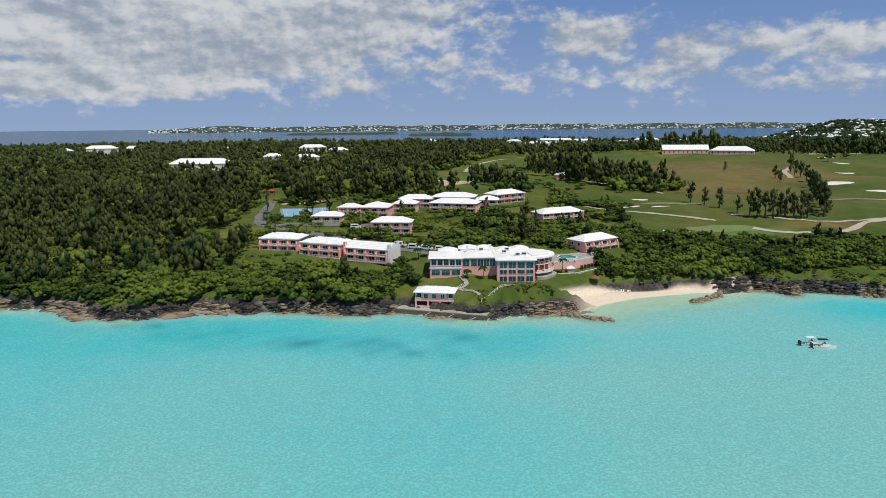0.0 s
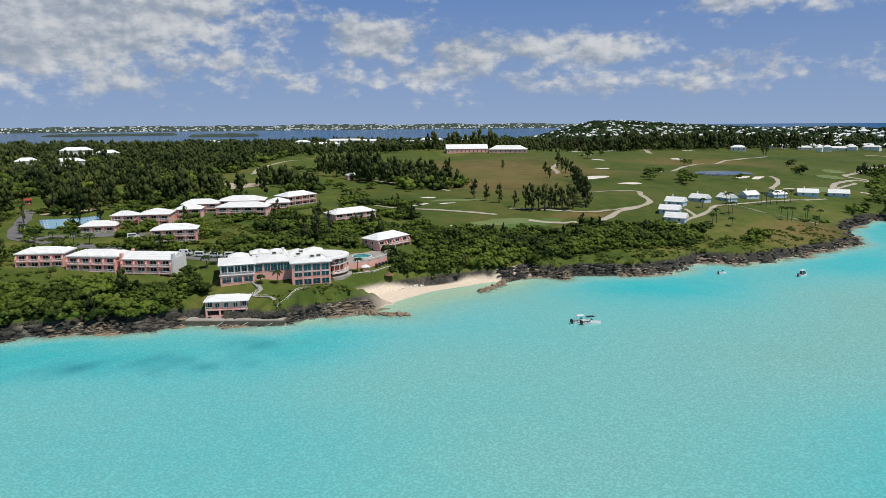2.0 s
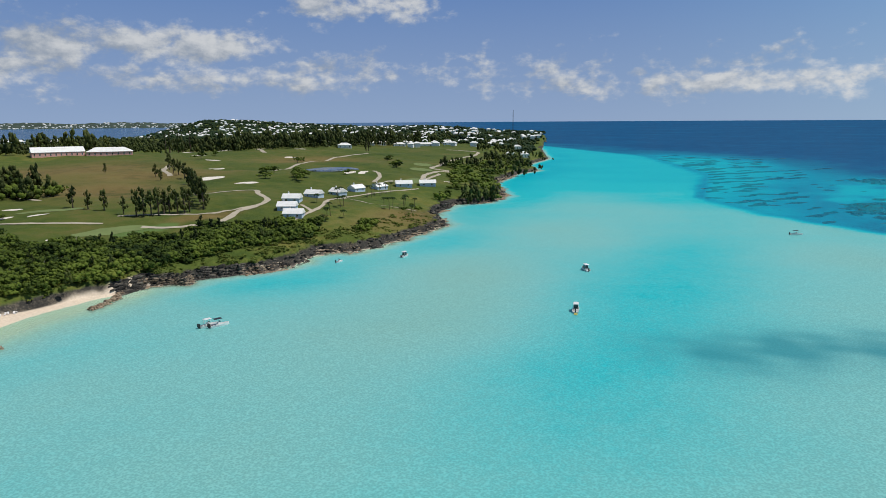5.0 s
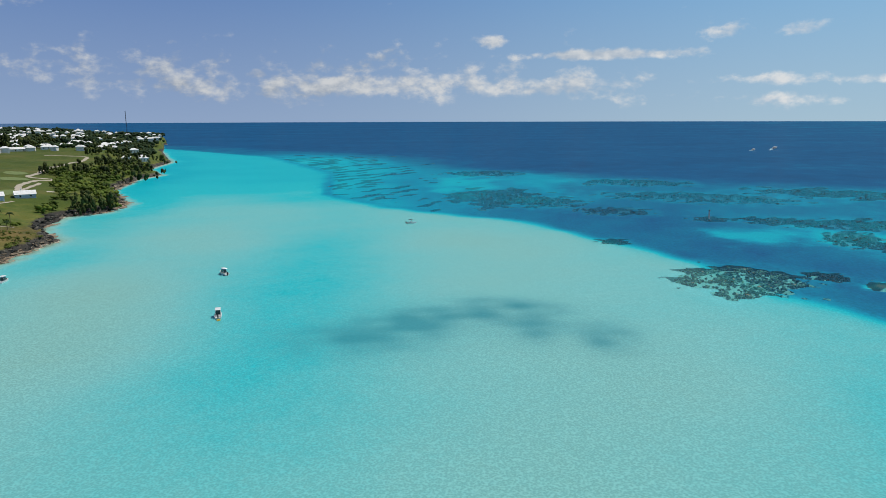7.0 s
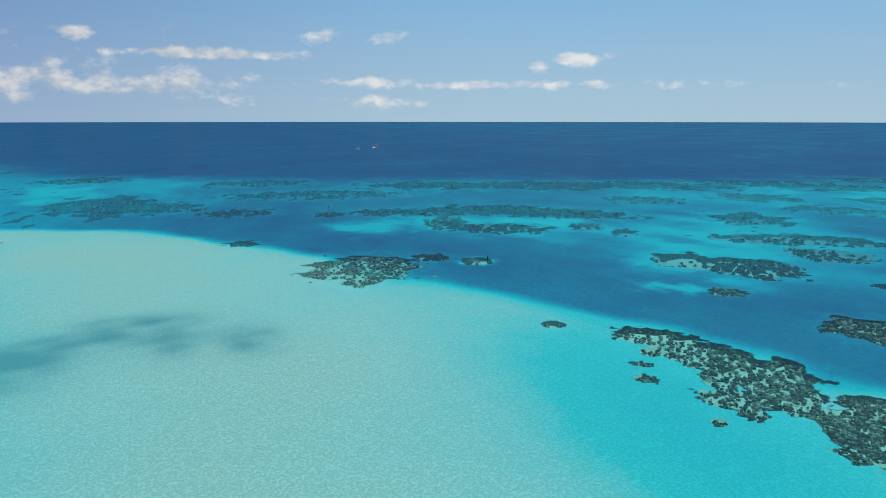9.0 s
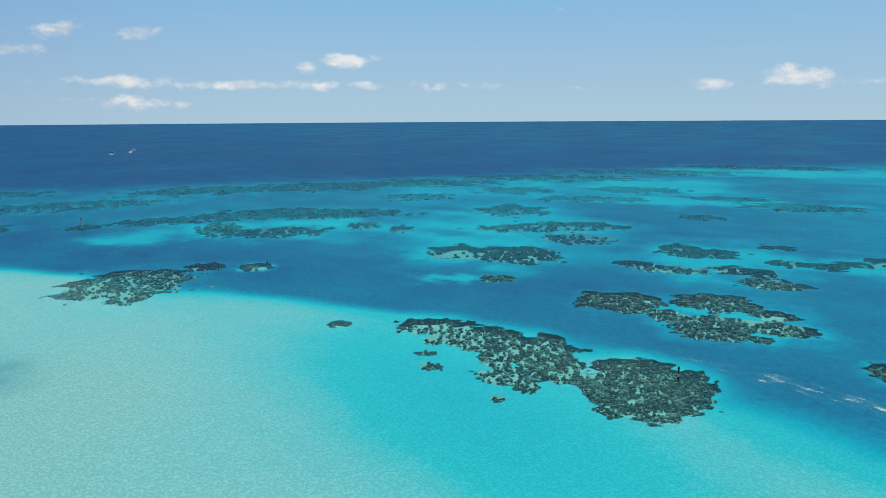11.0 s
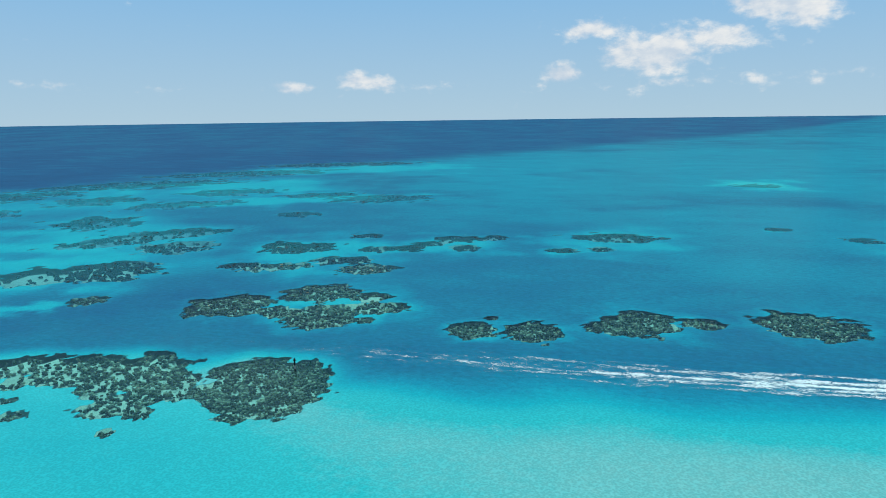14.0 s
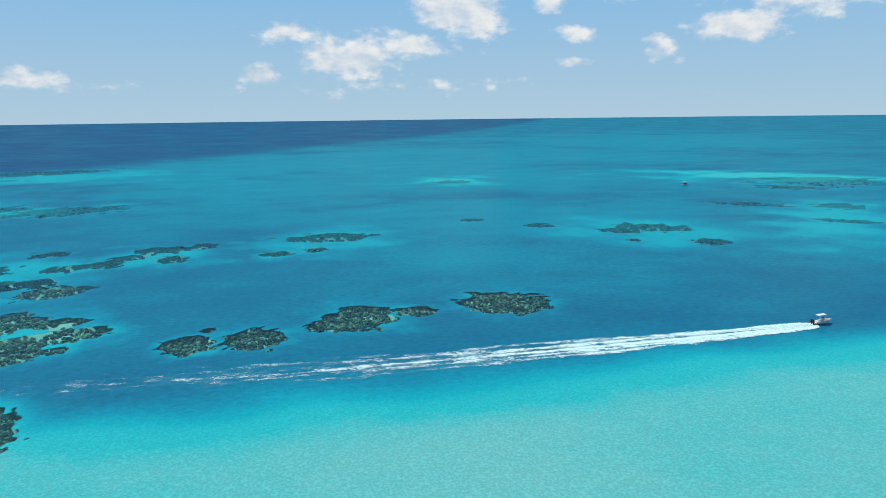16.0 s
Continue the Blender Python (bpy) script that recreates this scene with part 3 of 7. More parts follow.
def polar(radii, bearings, closed):
    """Rings round the origin: x, y of the points and the faces between them."""
    r, b = np.meshgrid(radii, np.radians(bearings), indexing="ij")
    nr, nb = r.shape
    at = np.arange(nr * nb).reshape(nr, nb)
    nxt = np.roll(at, -1, 1) if closed else at[:, 1:]
    cur = at if closed else at[:, :-1]
    faces = np.stack([cur[:-1], nxt[:-1], nxt[1:], cur[1:]], -1).reshape(-1, 4)
    return (r * np.sin(b)).ravel(), (r * np.cos(b)).ravel(), faces


def weight(me, name, values):
    me.attributes.new(name, "FLOAT", "POINT").data.foreach_set("value", np.asarray(values, np.float32))


def patch(x, y, spots, edge=0.25):
    """How far each place lies in one of some oval spots (x, y, half length, half width, turn in degrees)."""
    v = np.zeros(x.shape)
    for sx, sy, a, b, turn in spots:
        c, s = math.cos(radians(turn)), math.sin(radians(turn))
        u, k = ((x - sx) * c + (y - sy) * s) / a, (-(x - sx) * s + (y - sy) * c) / b
        q = np.hypot(u, k) + 0.12 * waves(x, y, 40, 51)
        v = np.maximum(v, 1 - smooth(q, 1 - edge, 1 + edge))
    return v


def build_ground():
    radii = np.concatenate([np.arange(208, 340, 1.1), np.geomspace(340, 3200, 280)])
    x, y, faces = polar(radii, np.arange(-48, 62, 0.24), False)
    d = shore_d(x, y)
    wet = depth(x, y)
    z = np.where(d > 0, height(x, y), -np.minimum(wet, 6.0))
    crag = smooth(d, -4, 1) * (1 - smooth(d, 6, 14))
    z += crag * (0.9 * waves(x, y, 5, 61) + 0.5 * waves(x, y, 2.6, 62)) * (1 - smooth(np.exp(-((x - 76) / 40) ** 2 - ((y - 248) / 14) ** 2), 0.2, 0.5))
    keep = (z[faces] > -5.5).any(1)
    me = mesh_of("ground", np.stack([x, y, z], -1), faces[keep], GROUND)
    golf = inside(x, y, GOLF)
    weight(me, "mown", np.where(golf, smooth(d, 40, 60), 0))
    weight(me, "dry", patch(x, y, DRY, 0.7))
    weight(me, "green", patch(x, y, GREENS, 0.06))
    weight(me, "sand", np.maximum(patch(x, y, SANDS, 0.08), smooth(d, 5.5, 2.5) * np.exp(-((x - 86) / 37) ** 6)))
    tagged(new("ground", me), "grassy island ground with a rocky shore and sandy beach", "ground", kind="structure")


GOLF = [(90, 290), (250, 300), (320, 310), (420, 360), (560, 440), (800, 620), (1000, 800), (700, 950), (330, 800), (120, 620), (60, 420)]
DRY = [(220, 590, 80, 60, 20), (185, 455, 45, 45, 0), (190, 331, 26, 6, 10), (250, 520, 60, 40, 0), (300, 285, 45, 18, 10), (470, 600, 60, 40, 0)]
GREENS = [(150, 320, 18, 6, 10)]
SANDS = [(72, 247.3, 33, 9.0, 12), (-10, 467, 17, 9, 0), (4, 482, 10, 8, 20)]


def build_sea():
    radii = np.concatenate([np.arange(3, 95, 6.0), np.arange(95, 300, 1.6), np.arange(300, 420, 2.2), np.geomspace(420, FAR_END, 200)])
    x, y, faces = polar(radii, np.arange(0, 360, 0.4), True)
    dry = height(x, y) > 9
    keep = ~(dry[faces].all(1))
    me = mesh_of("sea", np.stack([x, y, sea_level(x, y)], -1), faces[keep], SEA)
    weight(me, "depth", depth(x, y, False))
    cover, clear, _ = reef_cover(x, y)
    weight(me, "reef", cover)
    weight(me, "clear", clear)
    weight(me, "calm", sound_side(x, y))
    bed = sum(np.exp(-((x - gx) / ga) ** 2 - ((y - gy) / gb) ** 2) for gx, gy, ga, gb in DARK_BEDS)
    bed = bed + 0.95 * sum(np.exp(-((x - gx) / ga) ** 2 - ((y - gy) / gb) ** 2) for gx, gy, ga, gb in SHORE_BEDS) * smooth(waves(x, y, 16, 82), -1.0, 1.2)
    weight(me, "darker_beds", np.clip(0.75 * bed + 0.25 * bed * waves(x, y, 14, 81), 0, 1))
    tagged(new("sea", me), "clear turquoise shallows deepening to dark blue ocean", "water", kind="structure")


def seabed_material():
    """Pale sand, with dark coral rubble on the reefs."""
    m, w = material("seabed_sand")
    pos = w.add("ShaderNodeNewGeometry").outputs["Position"]
    fine, mid = w.noise(pos, 0.9, 5, 0.65), w.noise(pos, 0.16, 4, 0.6)
    sand = w.ramp(fine, [(0.3, (0.58, 0.56, 0.47)), (0.7, (0.70, 0.68, 0.58))])
    rubble = w.ramp(fine, [(0.35, (0.018, 0.02, 0.02)), (0.55, (0.08, 0.075, 0.06)), (0.72, (0.3, 0.27, 0.2))])
    k = w.add("ShaderNodeAttribute", attribute_name="rubble").outputs["Fac"]
    k = w.span(w.math("ADD", k, w.math("MULTIPLY", w.math("SUBTRACT", mid, 0.5), 1.3)), 0.35, 0.6)
    finish(w, w.mix(k, sand, rubble), 0.95, 0, fine, 0.3, 0.1, 0.2)
    return m


def build_seabed():
    radii = np.concatenate([np.arange(2, 90, 6.0), np.arange(90, 330, 2.5), np.geomspace(330, 4800, 120)])
    x, y, faces = polar(radii, np.arange(0, 360, 1.0), True)
    z = -np.maximum(np.minimum(depth(x, y), 6.5), 0.4) - 0.45
    keep = ~((shore_d(x, y) > 6)[faces].all(1))
    me = mesh_of("seabed", np.stack([x, y, z], -1), faces[keep], seabed_material())
    weight(me, "rubble", np.clip(reef_cover(x, y)[2], 0, 1))
    tagged(new("seabed", me), "pale sandy sea floor", "seabed", kind="structure")


build_ground()
build_sea()
build_seabed()


# ---- tools for things ----
class Solid:
    """Collects plain solids into one mesh."""

    def __init__(self):
        self.v, self.f = [], []

    def face(self, *pts):
        n = len(self.v)
        self.v += [tuple(p) for p in pts]
        self.f.append(tuple(range(n, n + len(pts))))
        return self

    def hexa(self, low, high):
        """Between four corners below and four above, both anticlockwise seen from above."""
        n = len(self.v)
        self.v += [tuple(p) for p in (*low, *high)]
        self.f += [(n + 3, n + 2, n + 1, n), (n + 4, n + 5, n + 6, n + 7)]
        self.f += [(n + k, n + (k + 1) % 4, n + 4 + (k + 1) % 4, n + 4 + k) for k in range(4)]
        return self

    def box(self, x0, x1, y0, y1, z0, z1):
        ring = ((x0, y0), (x1, y0), (x1, y1), (x0, y1))
        return self.hexa([(x, y, z0) for x, y in ring], [(x, y, z1) for x, y in ring])

    def prism(self, ring, z0, z1):
        n, k = len(self.v), len(ring)
        self.v += [(x, y, z0) for x, y in ring] + [(x, y, z1) for x, y in ring]
        self.f += [tuple(range(n + k - 1, n - 1, -1)), tuple(range(n + k, n + 2 * k))]
        self.f += [(n + i, n + (i + 1) % k, n + k + (i + 1) % k, n + k + i) for i in range(k)]
        return self

    def tube(self, path, radii, sides=7):
        """A round bar along a path of points."""
        n = len(self.v)
        for i, p in enumerate(path):
            a, b = Vector(path[max(i - 1, 0)]), Vector(path[min(i + 1, len(path) - 1)])
            q = (b - a).to_track_quat("Z", "Y")
            r = radii[i] if isinstance(radii, (list, tuple)) else radii
            self.v += [tuple(Vector(p) + q @ Vector((r * math.cos(t), r * math.sin(t), 0))) for t in (2 * math.pi * k / sides for k in range(sides))]
        for i in range(len(path) - 1):
            for k in range(sides):
                a, b = n + i * sides + k, n + i * sides + (k + 1) % sides
                self.f.append((a, b, b + sides, a + sides))
        self.f += [tuple(range(n + sides - 1, n - 1, -1)), tuple(range(n + (len(path) - 1) * sides, n + len(path) * sides))]
        return self

    def hip(self, x0, x1, y0, y1, z, rise, steps=4, gable=False, drop=0.14):
        """A white-washed stepped slate roof: low courses, each set in on the one below, over a plain eave."""
        run = min(x1 - x0, y1 - y0) / 2 * 0.96
        long_x = (x1 - x0) >= (y1 - y0)
        levels_up = [(0.0, z - drop), (0.0, z + 0.06)]
        for k in range(1, steps + 1):
            levels_up.append((run * k / steps, z + rise * k / steps))
            if k < steps:
                levels_up.append((run * k / steps, z + rise * k / steps + 0.07))
        n = len(self.v)
        for a, h in levels_up:
            ax, ay = (0.0 if gable and long_x else a), (0.0 if gable and not long_x else a)
            self.v += [(x0 + ax, y0 + ay, h), (x1 - ax, y0 + ay, h), (x1 - ax, y1 - ay, h), (x0 + ax, y1 - ay, h)]
        for i in range(len(levels_up) - 1):
            for k in range(4):
                p, q = n + 4 * i + k, n + 4 * i + (k + 1) % 4
                self.f.append((p, q, q + 4, p + 4))
        m = n + 4 * (len(levels_up) - 1)
        self.f += [(n + 3, n + 2, n + 1, n), (m, m + 1, m + 2, m + 3)]
        return self

    def mesh(self, name, mat):
        me = bpy.data.meshes.new(name)
        me.from_pydata(self.v, [], self.f)
        me.update()
        me.materials.append(mat)
        return me


def part(name, shape, mat, parent, label=""):
    me = shape if isinstance(shape, bpy.types.Mesh) else shape.mesh(name, mat)
    ob = new(name, me)
    ob.parent = parent
    return tagged(ob, label) if label else ob


def thing(name, label, category, m, group=""):
    root = new(name)
    root.empty_display_size = 0.5
    root.matrix_world = m
    return tagged(root, label, category, group)


def level(x, y):
    return float(height(np.array([x]), np.array([y]))[0])


def levels(x, y):
    return height(np.asarray(x, float), np.asarray(y, float))


WHITE = plain("white_limewash", (0.80, 0.79, 0.77), 0.7, 0.07, 3.0)
PINK = plain("pink_render", (0.82, 0.43, 0.37), 0.85, 0.08, 2.5)
TRIM = plain("white_trim", (0.72, 0.68, 0.66), 0.6, 0.06, 1.5)
GREY_STONE = plain("grey_limestone", (0.33, 0.30, 0.26), 0.9, 0.35, 1.5, bump=0.8)
CONCRETE = plain("weathered_concrete", (0.36, 0.33, 0.29), 0.9, 0.25, 2.5)
ASPHALT = plain("asphalt", (0.16, 0.155, 0.15), 0.9, 0.2, 4.0)
PATH = plain("pale_path", (0.42, 0.37, 0.29), 0.9, 0.15, 3.0)
BUNKER = plain("bunker_sand", (0.72, 0.66, 0.58), 0.95, 0.08, 3.0)
# white cottage walls, with the bluish shade on them put into the colour
SHADED_WALL = plain("white_render_in_shade", (0.50, 0.60, 0.72), 0.8, 0.06, 2.5)
TERRACOTTA = plain("terracotta", (0.30, 0.12, 0.08), 0.85, 0.2, 1.5)
DARK_WOOD = plain("dark_wood", (0.07, 0.05, 0.035), 0.8, 0.3, 0.8)
HULL = plain("white_gelcoat", (0.78, 0.78, 0.76), 0.25, 0.03, 2.0, bump=0.0)
DARK_CANVAS = plain("navy_canvas", (0.015, 0.02, 0.035), 0.8, 0.2, 1.0)
BLACK = plain("black_plastic", (0.02, 0.02, 0.022), 0.4, 0.2, 1.0)
THATCH = plain("palm_thatch", (0.20, 0.12, 0.06), 0.95, 0.35, 0.6)
BARK = plain("bark", (0.10, 0.075, 0.055), 0.95, 0.3, 0.8)
COURT = plain("blue_court", (0.15, 0.27, 0.40), 0.8, 0.08, 4.0)
COURT_PALE = plain("pale_blue_court", (0.22, 0.38, 0.48), 0.8, 0.08, 4.0)
RED_ROOF = plain("red_paint", (0.35, 0.06, 0.04), 0.7, 0.15, 2.0)
GREEN_TURF = plain("putting_green", (0.15, 0.195, 0.065), 0.9, 0.10, 9.0)
DRY_SOIL = plain("sandy_soil", (0.45, 0.36, 0.26), 0.95, 0.2, 6.0)


def glass_material(name, col):
    m, w = material(name)
    pos = w.add("ShaderNodeNewGeometry").outputs["Position"]
    c = w.ramp(w.noise(pos, 0.5, 3), [(0.35, tuple(v * 0.5 for v in col)), (0.65, col)])
    finish(w, c, 0.08, 0, None, spec=0.7)
    return m


GLASS = glass_material("dark_glass", (0.035, 0.045, 0.05))
TEAL_GLASS = glass_material("teal_glass", (0.02, 0.10, 0.13))
POND = glass_material("pond_water", (0.035, 0.05, 0.045))
POOL = glass_material("pool_water", (0.10, 0.48, 0.50))


def drape(ring_of, rows, cols, up):
    """A sheet laid on the ground: ring_of(i, j) gives x, y."""
    xy = np.array([[ring_of(i, j) for j in range(cols)] for i in range(rows)])
    z = levels(xy[..., 0], xy[..., 1]) + up
    v = np.concatenate([xy, z[..., None]], -1).reshape(-1, 3)
    at = np.arange(rows * cols).reshape(rows, cols)
    f = np.stack([at[:-1, :-1], at[1:, :-1], at[1:, 1:], at[:-1, 1:]], -1).reshape(-1, 4)
    return v, f


def ribbon(name, line, width, mat, label, category, up=0.14, kind="structure"):
    """A path or road laid over the ground along a smooth line."""
    pts = [Vector((*p, 0)) for p in line]
    run = []
    for i in range(len(pts) - 1):
        a, b, c, d = pts[max(i - 1, 0)], pts[i], pts[i + 1], pts[min(i + 2, len(pts) - 1)]
        n = max(3, int((c - b).length / 2.5))
        for k in range(n):
            t = k / n
            run.append(0.5 * (2 * b + (c - a) * t + (2 * a - 5 * b + 4 * c - d) * t * t + (3 * b - a - 3 * c + d) * t ** 3))
    run.append(pts[-1])

    def place(i, j):
        a, b = run[max(i - 1, 0)], run[min(i + 1, len(run) - 1)]
        side = Vector((a.y - b.y, b.x - a.x, 0)).normalized()
        p = run[i] + side * (width * (0.5 - j / 2) * (1 + 0.12 * math.sin(i * 0.7)))
        return p.x, p.y

    v, f = drape(place, len(run), 3, up)
    return tagged(new(name, mesh_of(name, v, f, mat)), label, category, kind=kind)


def disc(name, x, y, a, b, turn, mat, label, category, up=0.15, wobble=0.18, seed=0, kind=""):
    """A rounded patch laid on the ground."""
    rng = np.random.RandomState(seed)
    ph = rng.uniform(0, 6.28, 3)
    n = 36

    def place(i, j):
        t = 2 * math.pi * j / n
        k = (i / 4) * (1 + wobble * (math.sin(2 * t + ph[0]) * 0.6 + math.sin(3 * t + ph[1]) * 0.4))
        u, w_ = a * k * math.cos(t), b * k * math.sin(t)
        c, s = math.cos(radians(turn)), math.sin(radians(turn))
        return x + u * c - w_ * s, y + u * s + w_ * c

    v, f = drape(place, 5, n + 1, up)
    return tagged(new(name, mesh_of(name, v, f[:, ::-1], mat)), label, category, kind=kind)


# ---- buildings ----
def facing(p0, p1, z):
    """The pose of a front that runs from p0 to p1: x along it, y to the back."""
    return pose(p0[0], p0[1], z, 0, 0, math.degrees(math.atan2(p1[1] - p0[1], p1[0] - p0[0])))


def window(parent, x0, x1, y, z0, z1, glass, deep=0.12, mullion=True):
    pane = part("window", Solid().box(x0, x1, y - 0.05, y + 0.2, z0, z1), glass, parent)
    fr = Solid()
    for a, b, c, d in ((x0 - 0.1, x0, z0, z1), (x1, x1 + 0.1, z0, z1), (x0 - 0.1, x1 + 0.1, z1, z1 + 0.1), (x0 - 0.12, x1 + 0.12, z0 - 0.12, z0)):
        fr.box(a, b, y - deep, y + 0.1, c, d)
    if mullion:
        m = (x0 + x1) / 2
        fr.box(m - 0.04, m + 0.04, y - 0.09, y + 0.05, z0, z1)
    part("frame", fr, PINK if glass is TEAL_GLASS else TRIM, pane)
    return pane


def side_window(parent, x, y0, y1, z0, z1, glass, out=1):
    a, b = sorted((x - 0.2 * out, x + 0.05 * out))
    pane = part("window", Solid().box(a, b, y0, y1, z0, z1), glass, parent)
    c, d = sorted((x - 0.1 * out, x + 0.12 * out))
    part("frame", Solid().box(c, d, y0 - 0.1, y0, z0 - 0.1, z1 + 0.1).box(c, d, y1, y1 + 0.1, z0 - 0.1, z1 + 0.1).box(c, d, y0, y1, z1, z1 + 0.1).box(c, d, y0, y1, z0 - 0.1, z0), TRIM, pane)


def balustrade(parent, x0, x1, y, z, high=0.95):
    s = Solid().box(x0, x1, y - 0.09, y + 0.09, z + high - 0.13, z + high).box(x0, x1, y - 0.08, y + 0.08, z, z + 0.13)
    n = max(3, int((x1 - x0) / 0.33))
    for k in range(n):
        m = x0 + (x1 - x0) * (k + 0.5) / n
        s.box(m - 0.055, m + 0.055, y - 0.055, y + 0.055, z + 0.13, z + high - 0.13)
    part("balustrade", s, TRIM, parent, "white balustrade")


def lodging(label, p0, p1, z, deep, storeys, bays, roof="hip", floor=2.75, slope=False, base=0.0, porch=1.3, name="guest_house", chimney=False, eave=0.55):
    """A pink block of rooms with a recessed balcony to each, under a white roof."""
    root = thing(name, label, "building", facing(p0, p1, z), "pink resort houses")
    w = math.hypot(p1[0] - p0[0], p1[1] - p0[1])
    top = base + storeys * floor
    part("wall", Solid().box(0, w, porch, deep, -3.0, top), PINK, root, "pink rendered wall")
    if base > 0:
        part("plinth", Solid().box(0, w, 0.05, porch, -3.0, base), PINK, root)
        for k in range(bays):
            if k % 2:
                window(root, (k + 0.3) * w / bays, (k + 0.7) * w / bays, 0.05, base - 1.35, base - 0.6, GLASS)
    else:
        part("plinth", Solid().box(0, w, 0.05, porch, -3.0, 0.1), CONCRETE, root)
    bay = w / bays
    for k in range(bays + 1):
        x = min(max(k * bay, 0.24), w - 0.24)
        s = Solid().box(x - 0.22, x + 0.22, 0.0, porch + 0.01, base, top if not slope else top - floor)
        if slope:
            s.hexa([(x - 0.22, 0, top - floor), (x + 0.22, 0, top - floor), (x + 0.22, porch, top - floor), (x - 0.22, porch, top - floor)],
                   [(x - 0.22, 0, top - floor + 1.0), (x + 0.22, 0, top - floor + 1.0), (x + 0.22, porch, top - 0.25), (x - 0.22, porch, top - 0.25)])
        part("divider", s, PINK, root)
    for n in range(storeys):
        zf = base + n * floor
        if n or base:
            part("balcony_slab", Solid().box(0.01, w - 0.01, -0.05, porch + 0.02, zf - 0.14, zf + 0.06), PINK, root)
        for k in range(bays):
            a, b = k * bay + 0.35, (k + 1) * bay - 0.35
            window(root, a + 0.19 * bay, b - 0.19 * bay, porch, zf + 0.12, zf + 2.0, GLASS)
            balustrade(root, k * bay + 0.16, (k + 1) * bay - 0.16, 0.12, zf + 0.06)
    for n in range(storeys):
        zf = base + n * floor
        for y in (deep * 0.35, deep * 0.7):
            side_window(root, w, y, y + 1.1, zf + 0.9, zf + 2.0, GLASS)
            side_window(root, 0, y, y + 1.1, zf + 0.9, zf + 2.0, GLASS, -1)
    e = eave
    y_eave = -e * 0.5 if not slope else porch * 0.55
    if roof == "humps":
        s = Solid()
        for k in range(bays):
            s.hip(k * bay - (e if k == 0 else 0.0), (k + 1) * bay + (e if k == bays - 1 else 0.0), y_eave, deep + e, top, 1.25, 3)
        s.box(-e + 0.05, w + e - 0.05, y_eave + 0.05, deep + e - 0.05, top - 0.12, top + 0.3)
        s.hip(0.4, w - 0.4, y_eave + 1.6, deep + e - 0.2, top + 0.2, 1.7, 4)
        part("roof", s, WHITE, root, "white stepped slate roof")
    else:
        s = Solid()
        s.hip(-e, w + e, y_eave, deep + e, top, min(2.2, 0.23 * deep), 5, roof == "gable")
        part("roof", s, WHITE, root, "white stepped slate roof")
    if chimney:
        for x in (-0.45, w + 0.15):
            part("gable_wall", Solid().box(x, x + 0.5, y_eave - 0.2, deep + 0.4, -3.0, top + 0.4).box(x - 0.1, x + 0.75, 0.9, 2.6, -2, top + 2.2).box(x - 0.1, x + 0.75, deep - 2.2, deep - 0.9, -2, top + 2.4), TRIM if x > 0 else PINK, root, "gable wall with chimneys")
    return root


lodging("pink two-storey guest house with scalloped white roof", (-79, 288), (-62, 284.5), 11.6, 12, 2, 4, "humps", slope=True, base=0.2)
lodging("pink guest house with scalloped white roof above shrubs", (-60.5, 281), (-42.5, 273.6), 9.4, 12, 2, 4, "humps", slope=True, base=1.7)
lodging("pink three-storey guest house with white gabled roof", (-40.5, 273), (-22.5, 265.4), 8.0, 11, 3, 4, "gable", slope=True, floor=2.6, chimney=True)
lodging("small pink cottage with a white hipped roof", (-66, 340), (-51, 338), 17.0, 9, 1, 3, floor=3.0)
lodging("pink two-storey house beside the tennis courts", (-54, 349), (-43.5, 347), 17.8, 8, 2, 2)
lodging("large pink house with wide white balconies", (-42, 345), (-28, 343), 17.8, 15, 2, 3, floor=2.9)
lodging("pink house set back on the slope", (-26, 356), (-14, 354.6), 18.6, 10, 2, 2)
lodging("low pink house behind the others", (-24, 372), (-6, 370), 19.6, 10, 2, 3, floor=2.6)
lodging("pink four-bay guest house on the lawn", (-33, 311), (-14.8, 309.4), 15.2, 9.5, 2, 4)
lodging("pink house with a broad white roof at the back", (-6, 375), (17, 371), 20.0, 14, 2, 4, floor=2.7)
lodging("pink house with a forward wing and white roof", (-7, 357), (17, 350.5), 19.0, 12, 2, 4, floor=2.6)
lodging("pink linking house with white balconies", (18, 364), (29.5, 363), 19.2, 11, 2, 2)
lodging("pink four-bay house beside the fairway", (31, 385), (48, 398), 19.4, 11, 2, 4, floor=2.9)
lodging("pink two-storey villa below the golf course", (49, 331), (71, 341), 16.2, 10, 2, 4, floor=2.5)
lodging("pink two-storey villa beside the pool terrace", (60.5, 283), (77, 294), 9.0, 11, 2, 4, slope=True, floor=2.9, base=0.6)


QUAY_STONE = plain("stained_quay_stone", (0.15, 0.12, 0.09), 0.95, 0.4, 1.2, bump=0.9)


